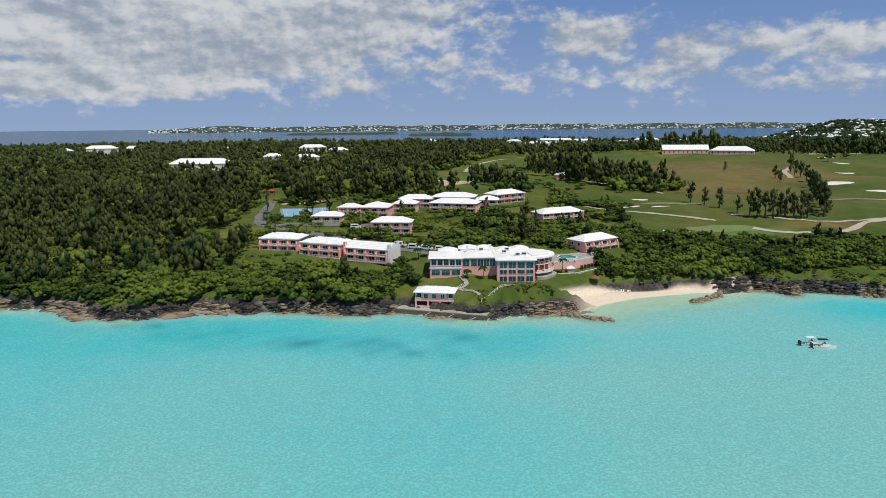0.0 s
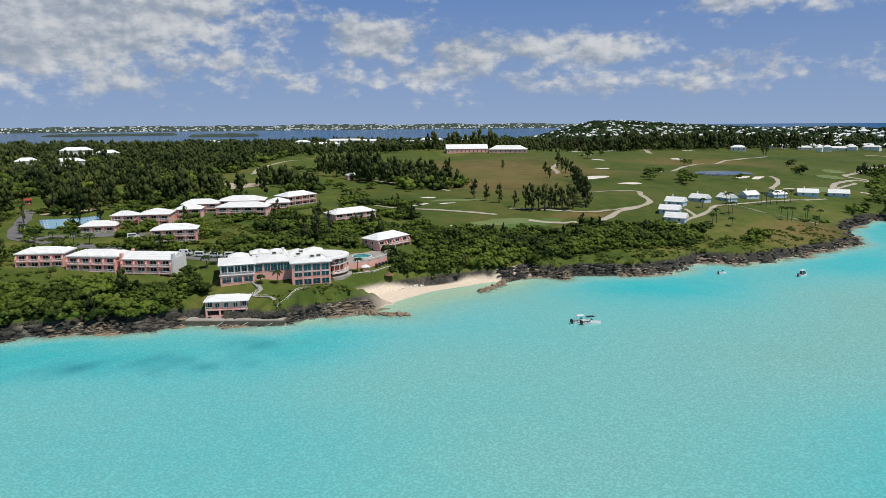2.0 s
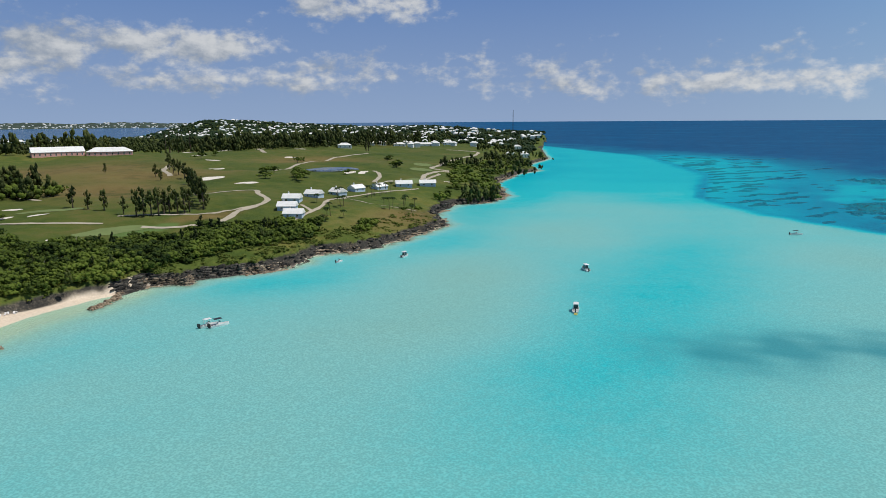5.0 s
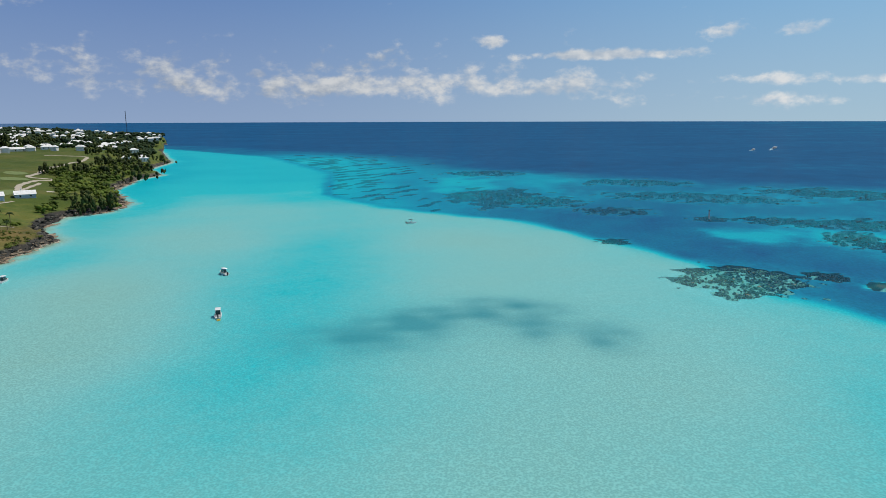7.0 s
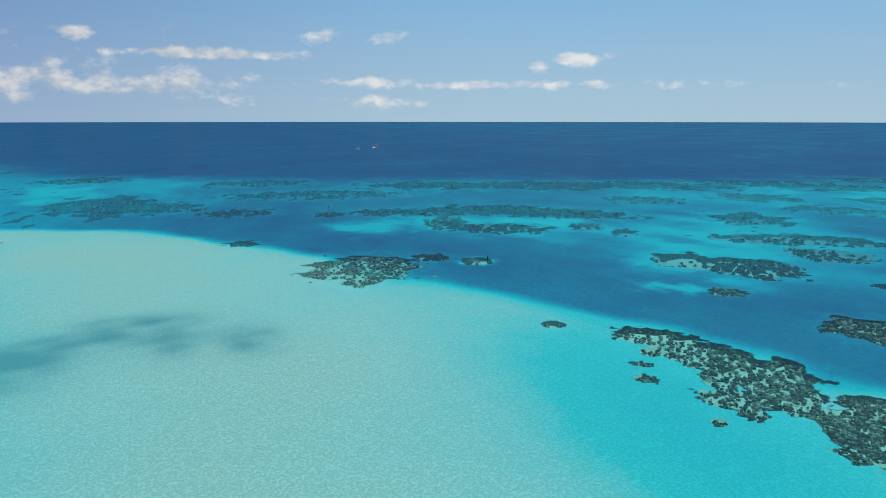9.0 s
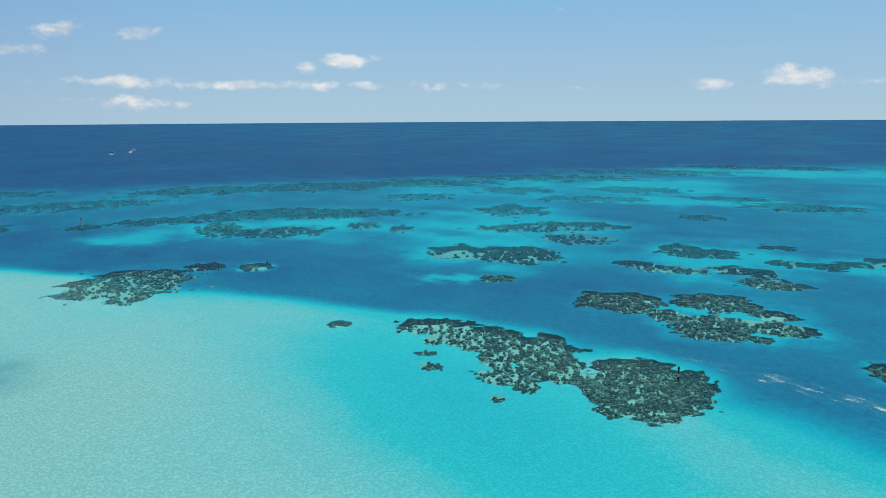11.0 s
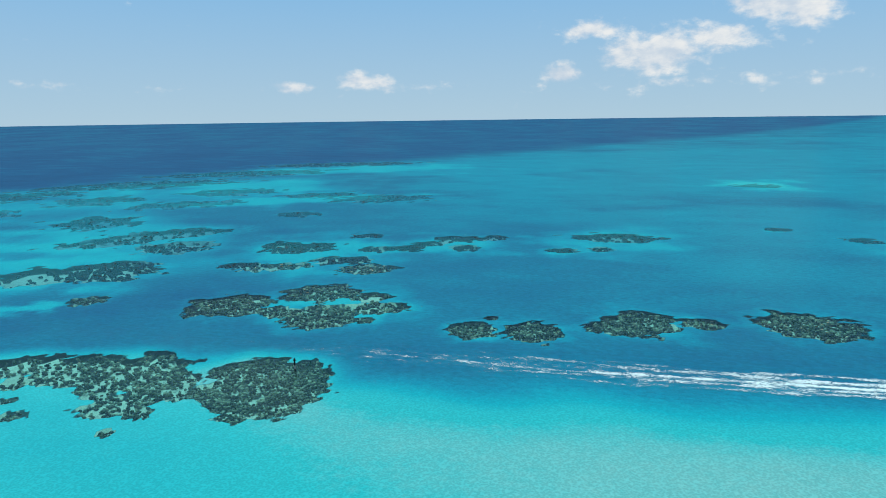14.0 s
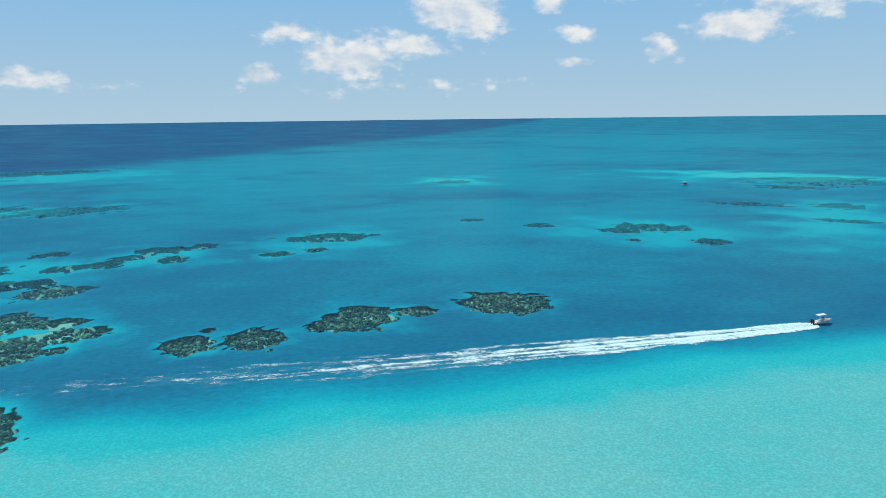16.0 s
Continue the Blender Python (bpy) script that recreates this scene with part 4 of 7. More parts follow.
def beach_cottage():
    """A pink boathouse: three dark bays between pink piers, rooms above with a balcony at each end."""
    root = thing("boathouse", "pink two-storey boathouse on a stone quay", "building", facing((-10, 232), (3.4, 229.8), 1.6), "pink resort houses")
    w, deep = 13.6, 7.5
    part("wall", Solid().box(0, w, 2.2, deep, -1.0, 5.6), PINK, root, "pink rendered wall")
    part("wall", Solid().box(2.2, w - 2.2, 0.5, 2.2, 2.75, 5.6), PINK, root)
    part("floor_slab", Solid().box(-0.1, w + 0.1, -0.05, 2.3, 2.45, 2.78), PINK, root)
    for x in (0.0, 4.35, 8.7, w - 0.55):
        part("pier", Solid().box(x, x + 0.55, 0.0, 0.6, -0.2, 2.45), PINK, root)
    for k in range(3):
        x = 1.0 + 4.2 * k
        window(root, x, x + 2.9, 2.2, 0.1, 2.2, GLASS)
        part("low_wall", Solid().box(0.55 + 4.35 * k, 4.35 + 4.35 * k, 0.1, 0.35, -0.2, 0.75), PINK, root)
    window(root, 3.2, 4.5, 0.5, 3.4, 4.9, GLASS)
    window(root, 6.1, 7.4, 0.5, 3.4, 4.9, GLASS)
    window(root, 9.1, 10.4, 0.5, 3.4, 4.9, GLASS)
    for x0, x1 in ((0.1, 2.1), (w - 2.1, w - 0.1)):
        balustrade(root, x0, x1, 0.1, 2.78, 0.9)
        window(root, x0 + 0.3, x1 - 0.3, 2.2, 2.95, 4.8, GLASS)
        part("column", Solid().box(x0 - 0.05 if x0 < 5 else x1 - 0.15, x0 + 0.15 if x0 < 5 else x1 + 0.05, 0.0, 0.2, 2.78, 5.6), PINK, root)
    for x, out in ((w, 1), (0, -1)):
        for y in (3.4, 5.4):
            side_window(root, x, y, y + 0.9, 3.6, 4.8, GLASS, out)
    part("roof", Solid().hip(-0.6, w + 0.6, -0.5, deep + 0.6, 5.6, 1.5, 5), WHITE, root, "white stepped slate roof")
    quay = thing("quay", "weathered stone quay along the water", "quay", pose(0, 0, 0))
    part("wall", Solid().prism([(-17, 231), (14.5, 220.5), (16.5, 226), (5, 240), (-14, 240)], -2.5, 1.45), QUAY_STONE, quay, "dark stained stone wall")
    part("deck", Solid().prism([(-16.6, 231.3), (14.2, 221.0), (16.0, 225.8), (5, 239), (-13.6, 239)], 1.45, 1.62), CONCRETE, quay, "pale concrete deck")
    for k in range(3):
        x = -7 + 8 * k
        part("brace", Solid().tube([(x, 227.6 - 0.33 * (x + 7), -0.3), (x + 2.6, 226.9 - 0.33 * (x + 7), 1.3)], 0.14, 6), TRIM, quay)
    return root


beach_cottage()


def arc(cx, cy, r, a0, a1, n):
    return [(cx + r * math.cos(radians(a0 + (a1 - a0) * k / n)), cy + r * math.sin(radians(a0 + (a1 - a0) * k / n))) for k in range(n + 1)]


def main_hotel():
    root = thing("hotel", "large pink hotel with teal windows and white roofs", "building", pose(0, 0, 0))
    base, eave = 6.4, 15.2

    def block(x0, x1, y0, y1, z1=eave, z0=base - 3):
        part("wall", Solid().box(x0, x1, y0, y1, z0, z1), PINK, root, "pink rendered wall")

    def roof(x0, x1, y0, y1, z, rise, o=0.6):
        part("roof", Solid().hip(x0 - o, x1 + o, y0 - o, y1 + o, z, rise, 5, drop=0.25), WHITE, root, "white stepped slate roof")

    # west wing with a veranda, middle, and the forward east block
    block(-5, 7, 253.6, 266)
    block(7, 20, 252.6, 268)
    block(20, 34, 246.6, 264)
    block(-5, 7, 251.2, 253.6, 11.4)
    part("veranda_slab", Solid().box(-5.3, 7.0, 250.9, 253.7, 11.4, 11.65), TRIM, root)
    for k in range(6):
        x = -4.8 + k * 2.33
        part("column", Solid().box(x, x + 0.3, 251.2, 251.5, 11.65, eave), TRIM, root)
        if k < 5:
            balustrade(root, x + 0.3, x + 2.33, 251.3, 11.65)
            window(root, x + 0.4, x + 2.2, 253.6, 11.9, 14.4, GLASS)
    part("soffit", Solid().box(-5.3, 7.3, 250.8, 253.5, eave - 0.3, eave - 0.02), TRIM, root)
    for k in range(3):
        window(root, -4.3 + k * 3.8, -1.3 + k * 3.8, 251.2, 8.9, 10.9, TEAL_GLASS)
    for x0, x1 in ((7.4, 9.9), (10.6, 12.7), (13.0, 15.1), (15.4, 17.3), (17.6, 19.6)):
        window(root, x0, x1, 252.6, 11.9, 14.6, TEAL_GLASS)
    window(root, 7.8, 9.2, 252.6, 9.0, 10.4, GLASS)
    for k in range(4):
        x = 21.0 + k * 3.25
        window(root, x, x + 2.6, 246.6, 12.3, 14.6, TEAL_GLASS)
        window(root, x, x + 2.6, 246.6, 10.2, 11.7, TEAL_GLASS)
        part("spandrel", Solid().box(x - 0.1, x + 2.7, 246.52, 246.7, 11.72, 12.15), TRIM, root)
        window(root, x, x + 2.6, 246.6, 7.2, 9.2, TEAL_GLASS)
        side_window(root, 34, 248 + k * 3.6, 250.4 + k * 3.6, 12.1, 14.5, TEAL_GLASS)
    for k in range(2):
        side_window(root, 20, 247.4 + k * 2.4, 249.2 + k * 2.4, 12.1, 14.5, TEAL_GLASS, -1)
    roof(-5, 7, 251.4, 266, eave, 1.1)
    roof(7.6, 19.4, 252.6, 268, eave + 0.1, 1.0)
    roof(20, 34, 246.6, 258, eave + 0.2, 1.0, 0.7)
    part("roof", Solid().hip(19.5, 34.5, 257.8, 272, eave + 0.4, 0.7, 4, drop=0.6), WHITE, root, "white stepped slate roof")
    # gabled roof lights and small turrets behind
    for x, y, a, b, z in ((24, 266, 3.0, 3.4, 16.4), (30.5, 268, 3.2, 3.6, 16.4), (10, 272, 3.5, 3.0, 16.2), (16.5, 271, 3.2, 2.8, 16.2), (2, 270, 3.6, 2.8, 15.6)):
        part("wall", Solid().box(x - a, x + a, y - b, y + b, base - 2, z - 0.62), PINK if x < 20 else WHITE, root)
        roof(x - a, x + a, y - b, y + b, z - 0.5, 1.3, 0.4)
    for x, y in ((27, 250), (29.5, 251), (24, 261), (14, 261), (22.5, 256)):
        unit = part("roof_unit", Solid().box(x, x + 1.7, y, y + 1.3, eave + 0.4, eave + 2.2), TRIM, root, "grey roof ventilation unit")
        part("grille", Solid().box(x + 0.15, x + 1.55, y - 0.05, y + 0.02, eave + 1.5, eave + 2.05), BLACK, unit)
    for x, y in ((9, 262), (18, 264)):
        part("chimney", Solid().box(x, x + 0.9, y, y + 0.9, eave, eave + 3.0).box(x - 0.1, x + 1.0, y - 0.1, y + 1.0, eave + 2.7, eave + 2.95), WHITE, root)
    # round dining wing: a glazed drum over a pale terrace wall
    cx, cy = 33.5, 259.5
    part("wall", Solid().prism(arc(cx, cy, 7.6, -75, 75, 16) + [(cx, cy + 7)], base - 3, eave - 0.2), TERRACOTTA, root, "shaded glazed wall")
    for k in range(9):
        a = radians(-72 + 17 * k)
        x, y = cx + 8.4 * math.cos(a), cy + 8.4 * math.sin(a)
        part("column", Solid().box(x - 0.18, x + 0.18, y - 0.18, y + 0.18, 9.6, eave - 0.2), PINK, root)
    for z, r in ((9.3, 9.4), (12.4, 8.6)):
        part("gallery_slab", Solid().prism(arc(cx, cy, r, -80, 80, 20) + [(cx, cy)], z, z + 0.3), TRIM, root)
        for k in range(18):
            a = radians(-78 + 9 * k)
            x, y = cx + (r - 0.1) * math.cos(a), cy + (r - 0.1) * math.sin(a)
            part("baluster", Solid().box(x - 0.12, x + 0.12, y - 0.12, y + 0.12, z + 0.3, z + 1.2), TRIM, root)
        part("handrail", Solid().tube([(px, py, z + 1.2) for px, py in arc(cx, cy, r - 0.1, -80, 80, 24)], 0.1, 5), TRIM, root)
    part("terrace_wall", Solid().prism(arc(cx, cy, 10.6, -80, 70, 18) + [(cx, cy)], base - 4, 8.2), CONCRETE, root, "grey curved terrace wall")
    part("roof", Solid().prism(arc(cx, cy, 9.6, -90, 90, 26) + [(cx - 2, cy + 8), (cx - 2, cy - 8)], eave - 0.2, eave + 0.35).prism(arc(cx, cy, 7.5, -90, 90, 22) + [(cx - 2, cy + 6)], eave + 0.35, eave + 0.75), WHITE, root, "round white roof")
    return root


main_hotel()


def pool_terrace():
    root = thing("pool_terrace", "pink-walled pool terrace with white balustrades", "terrace", pose(0, 0, 0))
    deck = [(43.5, 262), (52, 264.5), (61, 271.5), (62, 282), (52, 290), (42, 284)]
    part("wall", Solid().prism(deck, 2.0, 10.6), PINK, root, "pink retaining wall")
    part("paving", Solid().prism([(x * 0.985 + 0.78, y * 0.985 + 4.1) for x, y in deck], 10.6, 10.68), CONCRETE, root, "pale stone paving")
    part("wall", Solid().prism([(44, 256.5), (52, 258.5), (62, 266.5), (61.2, 271.6), (52, 264.6), (43.6, 262.1)], 1.5, 6.8), PINK, root)
    part("paving", Solid().prism([(44.3, 256.9), (52, 258.9), (61.6, 266.7), (60.9, 271.2), (52, 264.4), (44, 261.8)], 6.8, 6.9), CONCRETE, root)
    part("wall", Solid().prism([(46, 252), (53, 254), (62, 261), (62.2, 266), (52, 258.3), (44.5, 256.3)], 0.5, 3.9), GREY_STONE, root, "grey stone retaining wall")

    def rail(a, b, z):
        n = max(2, int(math.dist(a, b) / 0.6))
        for k in range(n + 1):
            x, y = a[0] + (b[0] - a[0]) * k / n, a[1] + (b[1] - a[1]) * k / n
            part("baluster", Solid().box(x - 0.09, x + 0.09, y - 0.09, y + 0.09, z, z + 0.85), TRIM, root)
        part("handrail", Solid().tube([(*a, z + 0.92), (*b, z + 0.92)], 0.12, 5), TRIM, root)

    for a, b, z in ((deck[0], deck[1], 10.6), (deck[1], deck[2], 10.6), (deck[2], deck[3], 10.6), ((44, 256.5), (52, 258.5), 6.8), ((52, 258.5), (62, 266.5), 6.8), ((46, 252), (53, 254), 3.9), ((53, 254), (62, 261), 3.9)):
        rail(a, b, z)
    part("rim", Solid().prism(arc(51, 274.5, 4.2, 0, 345, 23), 10.68, 10.95), TRIM, root, "white pool rim")
    part("pool_water", Solid().prism(arc(51, 274.5, 3.7, 0, 345, 23), 10.95, 10.99), POOL, root, "turquoise pool water")
    for k in range(5):
        x = 54.4 + k * 1.6
        part("opening", Solid().box(x, x + 1.0, 264.0 + k * 1.24, 264.9 + k * 1.24, 7.4, 9.4), GLASS, root)
    hut = part("kiosk", Solid().box(48.5, 51, 259.6, 261.8, 6.9, 9.2), PINK, root)
    part("roof", Solid().hip(48.1, 51.4, 259.2, 262.2, 9.2, 0.9, 3), WHITE, hut)
    return root


pool_terrace()


def white_house(name, label, x, y, z, turn, wide, deep, high, wall, roof_mat=None, group="white-roofed houses", gable=False, windows=3, category="house"):
    root = thing(name, label, category, pose(x, y, z, 0, 0, turn), group)
    part("wall", Solid().box(-wide / 2, wide / 2, -deep / 2, deep / 2, -4, high), wall, root)
    part("roof", Solid().hip(-wide / 2 - 0.5, wide / 2 + 0.5, -deep / 2 - 0.5, deep / 2 + 0.5, high, (0.34 if gable else 0.26) * min(wide, deep), 3, gable), roof_mat or WHITE, root, "white stepped roof")
    for k in range(windows):
        m = -wide / 2 + wide * (k + 0.5) / windows
        window(root, m - 0.55, m + 0.55, -deep / 2, high * 0.3, high * 0.78, GLASS)
    return root


# clubhouse on the hill
white_house("clubhouse", "long pink clubhouse with a white gabled roof", 267, 758, 30, -11, 48, 15, 5.0, PINK, gable=True, windows=10, category="building")
white_house("clubhouse", "pink clubhouse wing with white hipped roofs", 313, 742, 29.6, -25, 44, 17, 4.6, PINK, windows=8, category="building")
# golf cottages above the shore
for x, y, turn, wide in ((229, 309, 28, 8.5), (235, 323, 30, 9), (251, 340, 24, 9), (281, 357, 10, 9), (309, 366, -8, 9.5), (336, 377, 5, 10), (363, 381, 0, 10), (393, 384, -38, 12), (416, 379, -42, 12)):
    c = white_house("cottage", "small white cottage, blue shade painted on its walls, white gabled roof", x, y, level(x, y), turn - 78 if wide < 9.9 else turn, 10.5 if wide < 9.9 else wide + 1, 7.6, 2.3, SHADED_WALL, group="golf cottages", gable=True, windows=2, category="cottage")
    part("chimney", Solid().box(-2.6, -1.9, 0.2, 0.9, 2.0, 6.2), WHITE, c)
# houses among the woods and on the headland
for x, y, turn, wide, deep, high in ((-195, 557, 4, 54, 16, 6), (-150, 800, 8, 34, 13, 7), (-118, 782, 15, 24, 12, 6), (-163, 662, 10, 20, 11, 5), (-130, 660, 5, 26, 10, 4.5), (-122, 742, 30, 14, 10, 5), (-250, 800, 0, 18, 10, 5),
                                    (-420, 850, 10, 40, 14, 6), (-455, 830, 0, 18, 12, 5), (-395, 880, 5, 20, 12, 5)):
    white_house("house", "white-roofed house half hidden in trees", x, y, level(x, y) + 2.6, turn, wide * 0.9, deep, high * 0.85, TRIM, windows=4)
for x, y, turn, wide, deep, high in ((931, 748, -40, 30, 16, 9), (950, 715, -50, 16, 14, 10), (928, 700, -35, 18, 12, 8), (838, 599, -55, 18, 13, 8), (866, 592, -50, 17, 13, 9), (884, 606, -50, 16, 12, 9), (941, 660, -45, 18, 13, 10), (905, 690, -30, 16, 12, 7), (826, 763, -42, 40, 14, 6), (779, 774, -40, 26, 14, 6), (640, 745, -35, 26, 16, 8), (860, 740, -40, 24, 12, 7), (890, 770, -40, 26, 13, 7), (988, 700, -50, 14, 10, 6), (1010, 740, -50, 14, 10, 6)):
    white_house("house", "white house with a white stepped roof on the headland", x, y, level(x, y) - 0.5, turn, wide * 0.72, deep * 0.72, high * 0.6, WHITE, windows=3)
for x, y, turn, wide in ((150, 1085, 5, 40), (192, 1170, -5, 60), (236, 1160, -8, 36), (300, 1130, -10, 28), (350, 1180, -14, 40), (410, 1150, -18, 26), (120, 1150, 0, 24), (-20, 1200, 0, 20)):
    white_house("house", "long low white house near the sound", x, y, level(x, y) + 6, turn, wide, 11, 3.2, WHITE, windows=4)
white_house("shed", "small red-roofed shed at the end of the drive", -106, 424, level(-106, 424), 10, 3, 3, 2.6, TERRACOTTA, RED_ROOF, group="sheds", gable=True, windows=1, category="shed")
white_house("shelter", "small pink golf shelter with a white roof", 86, 492, level(86, 492), 5, 9, 6, 3, PINK, group="sheds", windows=2, category="shelter")


def far_town():
    """Hundreds of small white-roofed houses on the far hills, past counting."""
    rng = np.random.RandomState(5)
    v, f = [], []
    n = 0
    while n < 900:
        b, r = radians(rng.uniform(10, 57)), rng.uniform(1050, 2750)
        x, y = r * math.sin(b), r * math.cos(b)
        d = float(shore_d(np.array([x]), np.array([y]))[0])
        if d < 60 or (r < 1500 and b < radians(38)):
            continue
        n += 1
        w, dp, h = rng.uniform(6, 13), rng.uniform(6, 8), rng.uniform(1.6, 3.2)
        t = rng.uniform(-0.5, 0.5) - b
        m = Matrix.Translation((x, y, level(x, y) + rng.uniform(1.5, 4))) @ Matrix.Rotation(t, 4, "Z")
        s = Solid().box(-w / 2, w / 2, -dp / 2, dp / 2, -8, h).hip(-w / 2 - 0.5, w / 2 + 0.5, -dp / 2 - 0.5, dp / 2 + 0.5, h, 2.5, 1)
        k = len(v)
        v += [tuple(m @ Vector(p)) for p in s.v]
        f += [tuple(i + k for i in q) for q in s.f]
    me = bpy.data.meshes.new("hillside_town")
    me.from_pydata(v, [], f)
    me.materials.append(WHITE)
    tagged(new("hillside_town", me), "white houses scattered over far wooded hills", "houses", kind="stuff")


far_town()


# ---- golf course, roads and courts ----
for n, (x, y, a, b, t) in enumerate(((136, 326, 19, 6, 0), (131, 388, 16, 5, -5), (420, 800, 24, 12, 0), (505, 470, 16, 10, 20), (420, 398, 12, 8, 0), (545, 505, 18, 10, 30))):
    disc("putting_green", x, y, a, b, t, GREEN_TURF, "smooth pale green golf putting surface", "golf green", 0.12, 0.1, n, "structure")
for n, (x, y, a, b, t) in enumerate(((118, 404, 5, 2.2, 0), (106, 382, 5, 2.4, 10), (121, 377, 4.5, 1.6, 0), (78, 386, 4, 2, 0), (110, 323.5, 4, 1.8, -10), (117, 321, 3, 1.2, 0), (272, 470, 9, 7, 0), (279, 432, 8, 4, -10), (421, 778, 9, 5, 0), (358, 615, 9, 6, 0),
                                    (385, 690, 8, 5, 0), (440, 740, 8, 5, 0), (500, 826, 10, 6, 0), (395, 452, 10, 4, 30), (404, 447, 7, 3, 30), (412, 452, 6, 3, 30), (470, 640, 9, 5, 0), (560, 742, 10, 6, 0), (398, 405, 5, 2, 0), (446, 384, 4, 2, 20), (330, 560, 7, 4, 0))):
    disc("sand_bunker", x, y, a, b, t, BUNKER, "pale sand bunker set in mown grass", "sand bunker", 0.16, 0.25, 20 + n, "structure")
lanes = [
    ([(66, 392), (82, 380), (98, 370), (121, 355), (138, 341)], 2.6),
    ([(150, 326), (163, 316), (181, 314), (195, 322), (208, 333), (228, 341), (240, 350), (247, 365), (252, 378), (262, 397), (245, 401), (231, 399)], 3.6),
    ([(231, 399), (210, 396), (195, 392)], 2.4), ([(150, 352), (180, 338), (200, 337), (226, 341)], 2.2),
    ([(88, 490), (109, 473), (129, 462), (140, 430)], 2.6), ([(18, 540), (24, 590), (34, 663), (68, 706)], 3.5),
    ([(300, 590), (280, 560), (264, 520), (255, 500)], 4.0), ([(430, 397), (470, 432), (512, 455), (540, 460), (530, 478), (563, 497), (620, 535), (706, 571), (770, 610), (800, 635), (760, 660)], 4.5),
    ([(425, 392), (440, 402), (500, 440)], 3.5), ([(350, 500), (430, 560), (520, 620), (590, 640)], 4.0), ([(470, 690), (520, 780), (560, 800)], 5.0), ([(380, 405), (410, 430), (440, 470)], 3.5),
    ([(224, 303), (244, 312), (262, 324), (285, 344), (312, 355)], 2.6), ([(244, 312), (250, 330)], 2.4), ([(312, 355), (350, 368), (400, 374)], 2.4), ([(300, 352), (306, 325), (320, 300)], 1.3),
]
for line, wide in lanes:
    ribbon("cart_path", line, wide, PATH, "pale concrete golf cart path", "path", 0.2)
ribbon("drive", [(-101, 408), (-97, 370), (-92, 340), (-84, 328), (-70, 320), (-56, 312), (-40, 300), (-22, 290), (-4, 281)], 6.0, ASPHALT, "grey asphalt resort drive", "road", 0.18)
ribbon("drive", [(-84, 332), (-66, 334), (-48, 332), (-36, 326)], 6.5, ASPHALT, "grey asphalt car park below the houses", "road", 0.22)
ribbon("drive", [(18, 300), (28, 308), (40, 318), (46, 330)], 4.0, ASPHALT, "narrow asphalt lane between hedges", "road", 0.2)
ribbon("forest_lane", [(-92, 700), (-86, 740), (-100, 770)], 6.0, PATH, "pale lane winding through trees", "road", 0.5)
disc("bare_soil", -8, 470, 26, 20, 15, DRY_SOIL, "bare sandy soil at the wood's edge", "soil", 0.25, 0.25, 71, "structure")
disc("bare_soil", -80, 398, 12, 5, 20, DRY_SOIL, "bare sandy verge beside the drive", "soil", 0.25, 0.3, 72, "structure")
disc("pond", 400, 486, 40, 20, 25, POND, "still dark golf course pond", "water", 0.3, 0.15, 73, "structure")


def laid(root, name, x0, x1, y0, y1, up, mat, label="", parent=None):
    """A rectangle of a court laid on the slope, in the court's own directions."""
    m = root.matrix_world
    n = 9

    def place(i, j):
        p = m @ Vector((x0 + (x1 - x0) * j / (n - 1), y0 + (y1 - y0) * i / (n - 1), 0))
        return p.x, p.y

    v, f = drape(place, n, n, up)
    back = m.inverted()
    v = np.array([back @ Vector(p) for p in v])
    return part(name, mesh_of(name, v, f[:, ::-1], mat), mat, parent or root, label)


def tennis_courts():
    root = thing("tennis_courts", "two blue hard tennis courts in a fence", "tennis court", pose(-75, 369, 18.6, 0, 0, 14))
    bpy.context.view_layer.update()
    laid(root, "surround", -13, 13, -14, 14, 0.25, COURT, "blue surround")
    for x in (-6.2, 6.2):
        c = laid(root, "court", x - 5.2, x + 5.2, -11.6, 11.6, 0.3, COURT_PALE, "paler blue court")
        for a in (-5.1, -3.8, 3.7, 5.0):
            laid(root, "line", x + a, x + a + 0.14, -11.5, 11.5, 0.33, TRIM, parent=c)
        for b in (-11.5, -6.0, 0.0, 6.0, 11.4):
            laid(root, "line", x - 5.1, x + 5.1, b, b + 0.14, 0.335, TRIM, parent=c)
    for x in (-13, -6.5, 0, 6.5, 13):
        for y in (-14, 14):
            z = level(*(root.matrix_world @ Vector((x, y, 0))).to_2d()) - 18.6
            part("fence_post", Solid().tube([(x, y, z - 0.5), (x, y, z + 3.0)], 0.06, 6), BLACK, root)
    return root


tennis_courts()
# old stone wall on the slope behind the hotel
ribbon("old_wall_footing", [(-4, 296), (8, 299), (20, 303)], 3.0, GREY_STONE, "grey exposed rock face on the slope", "rock", 1.2)


# ---- the shore beyond the sound ----
FAR_GREEN = plain("far_hillside", (0.04, 0.06, 0.04), 0.95, 0.4, 90.0, bump=0.0)


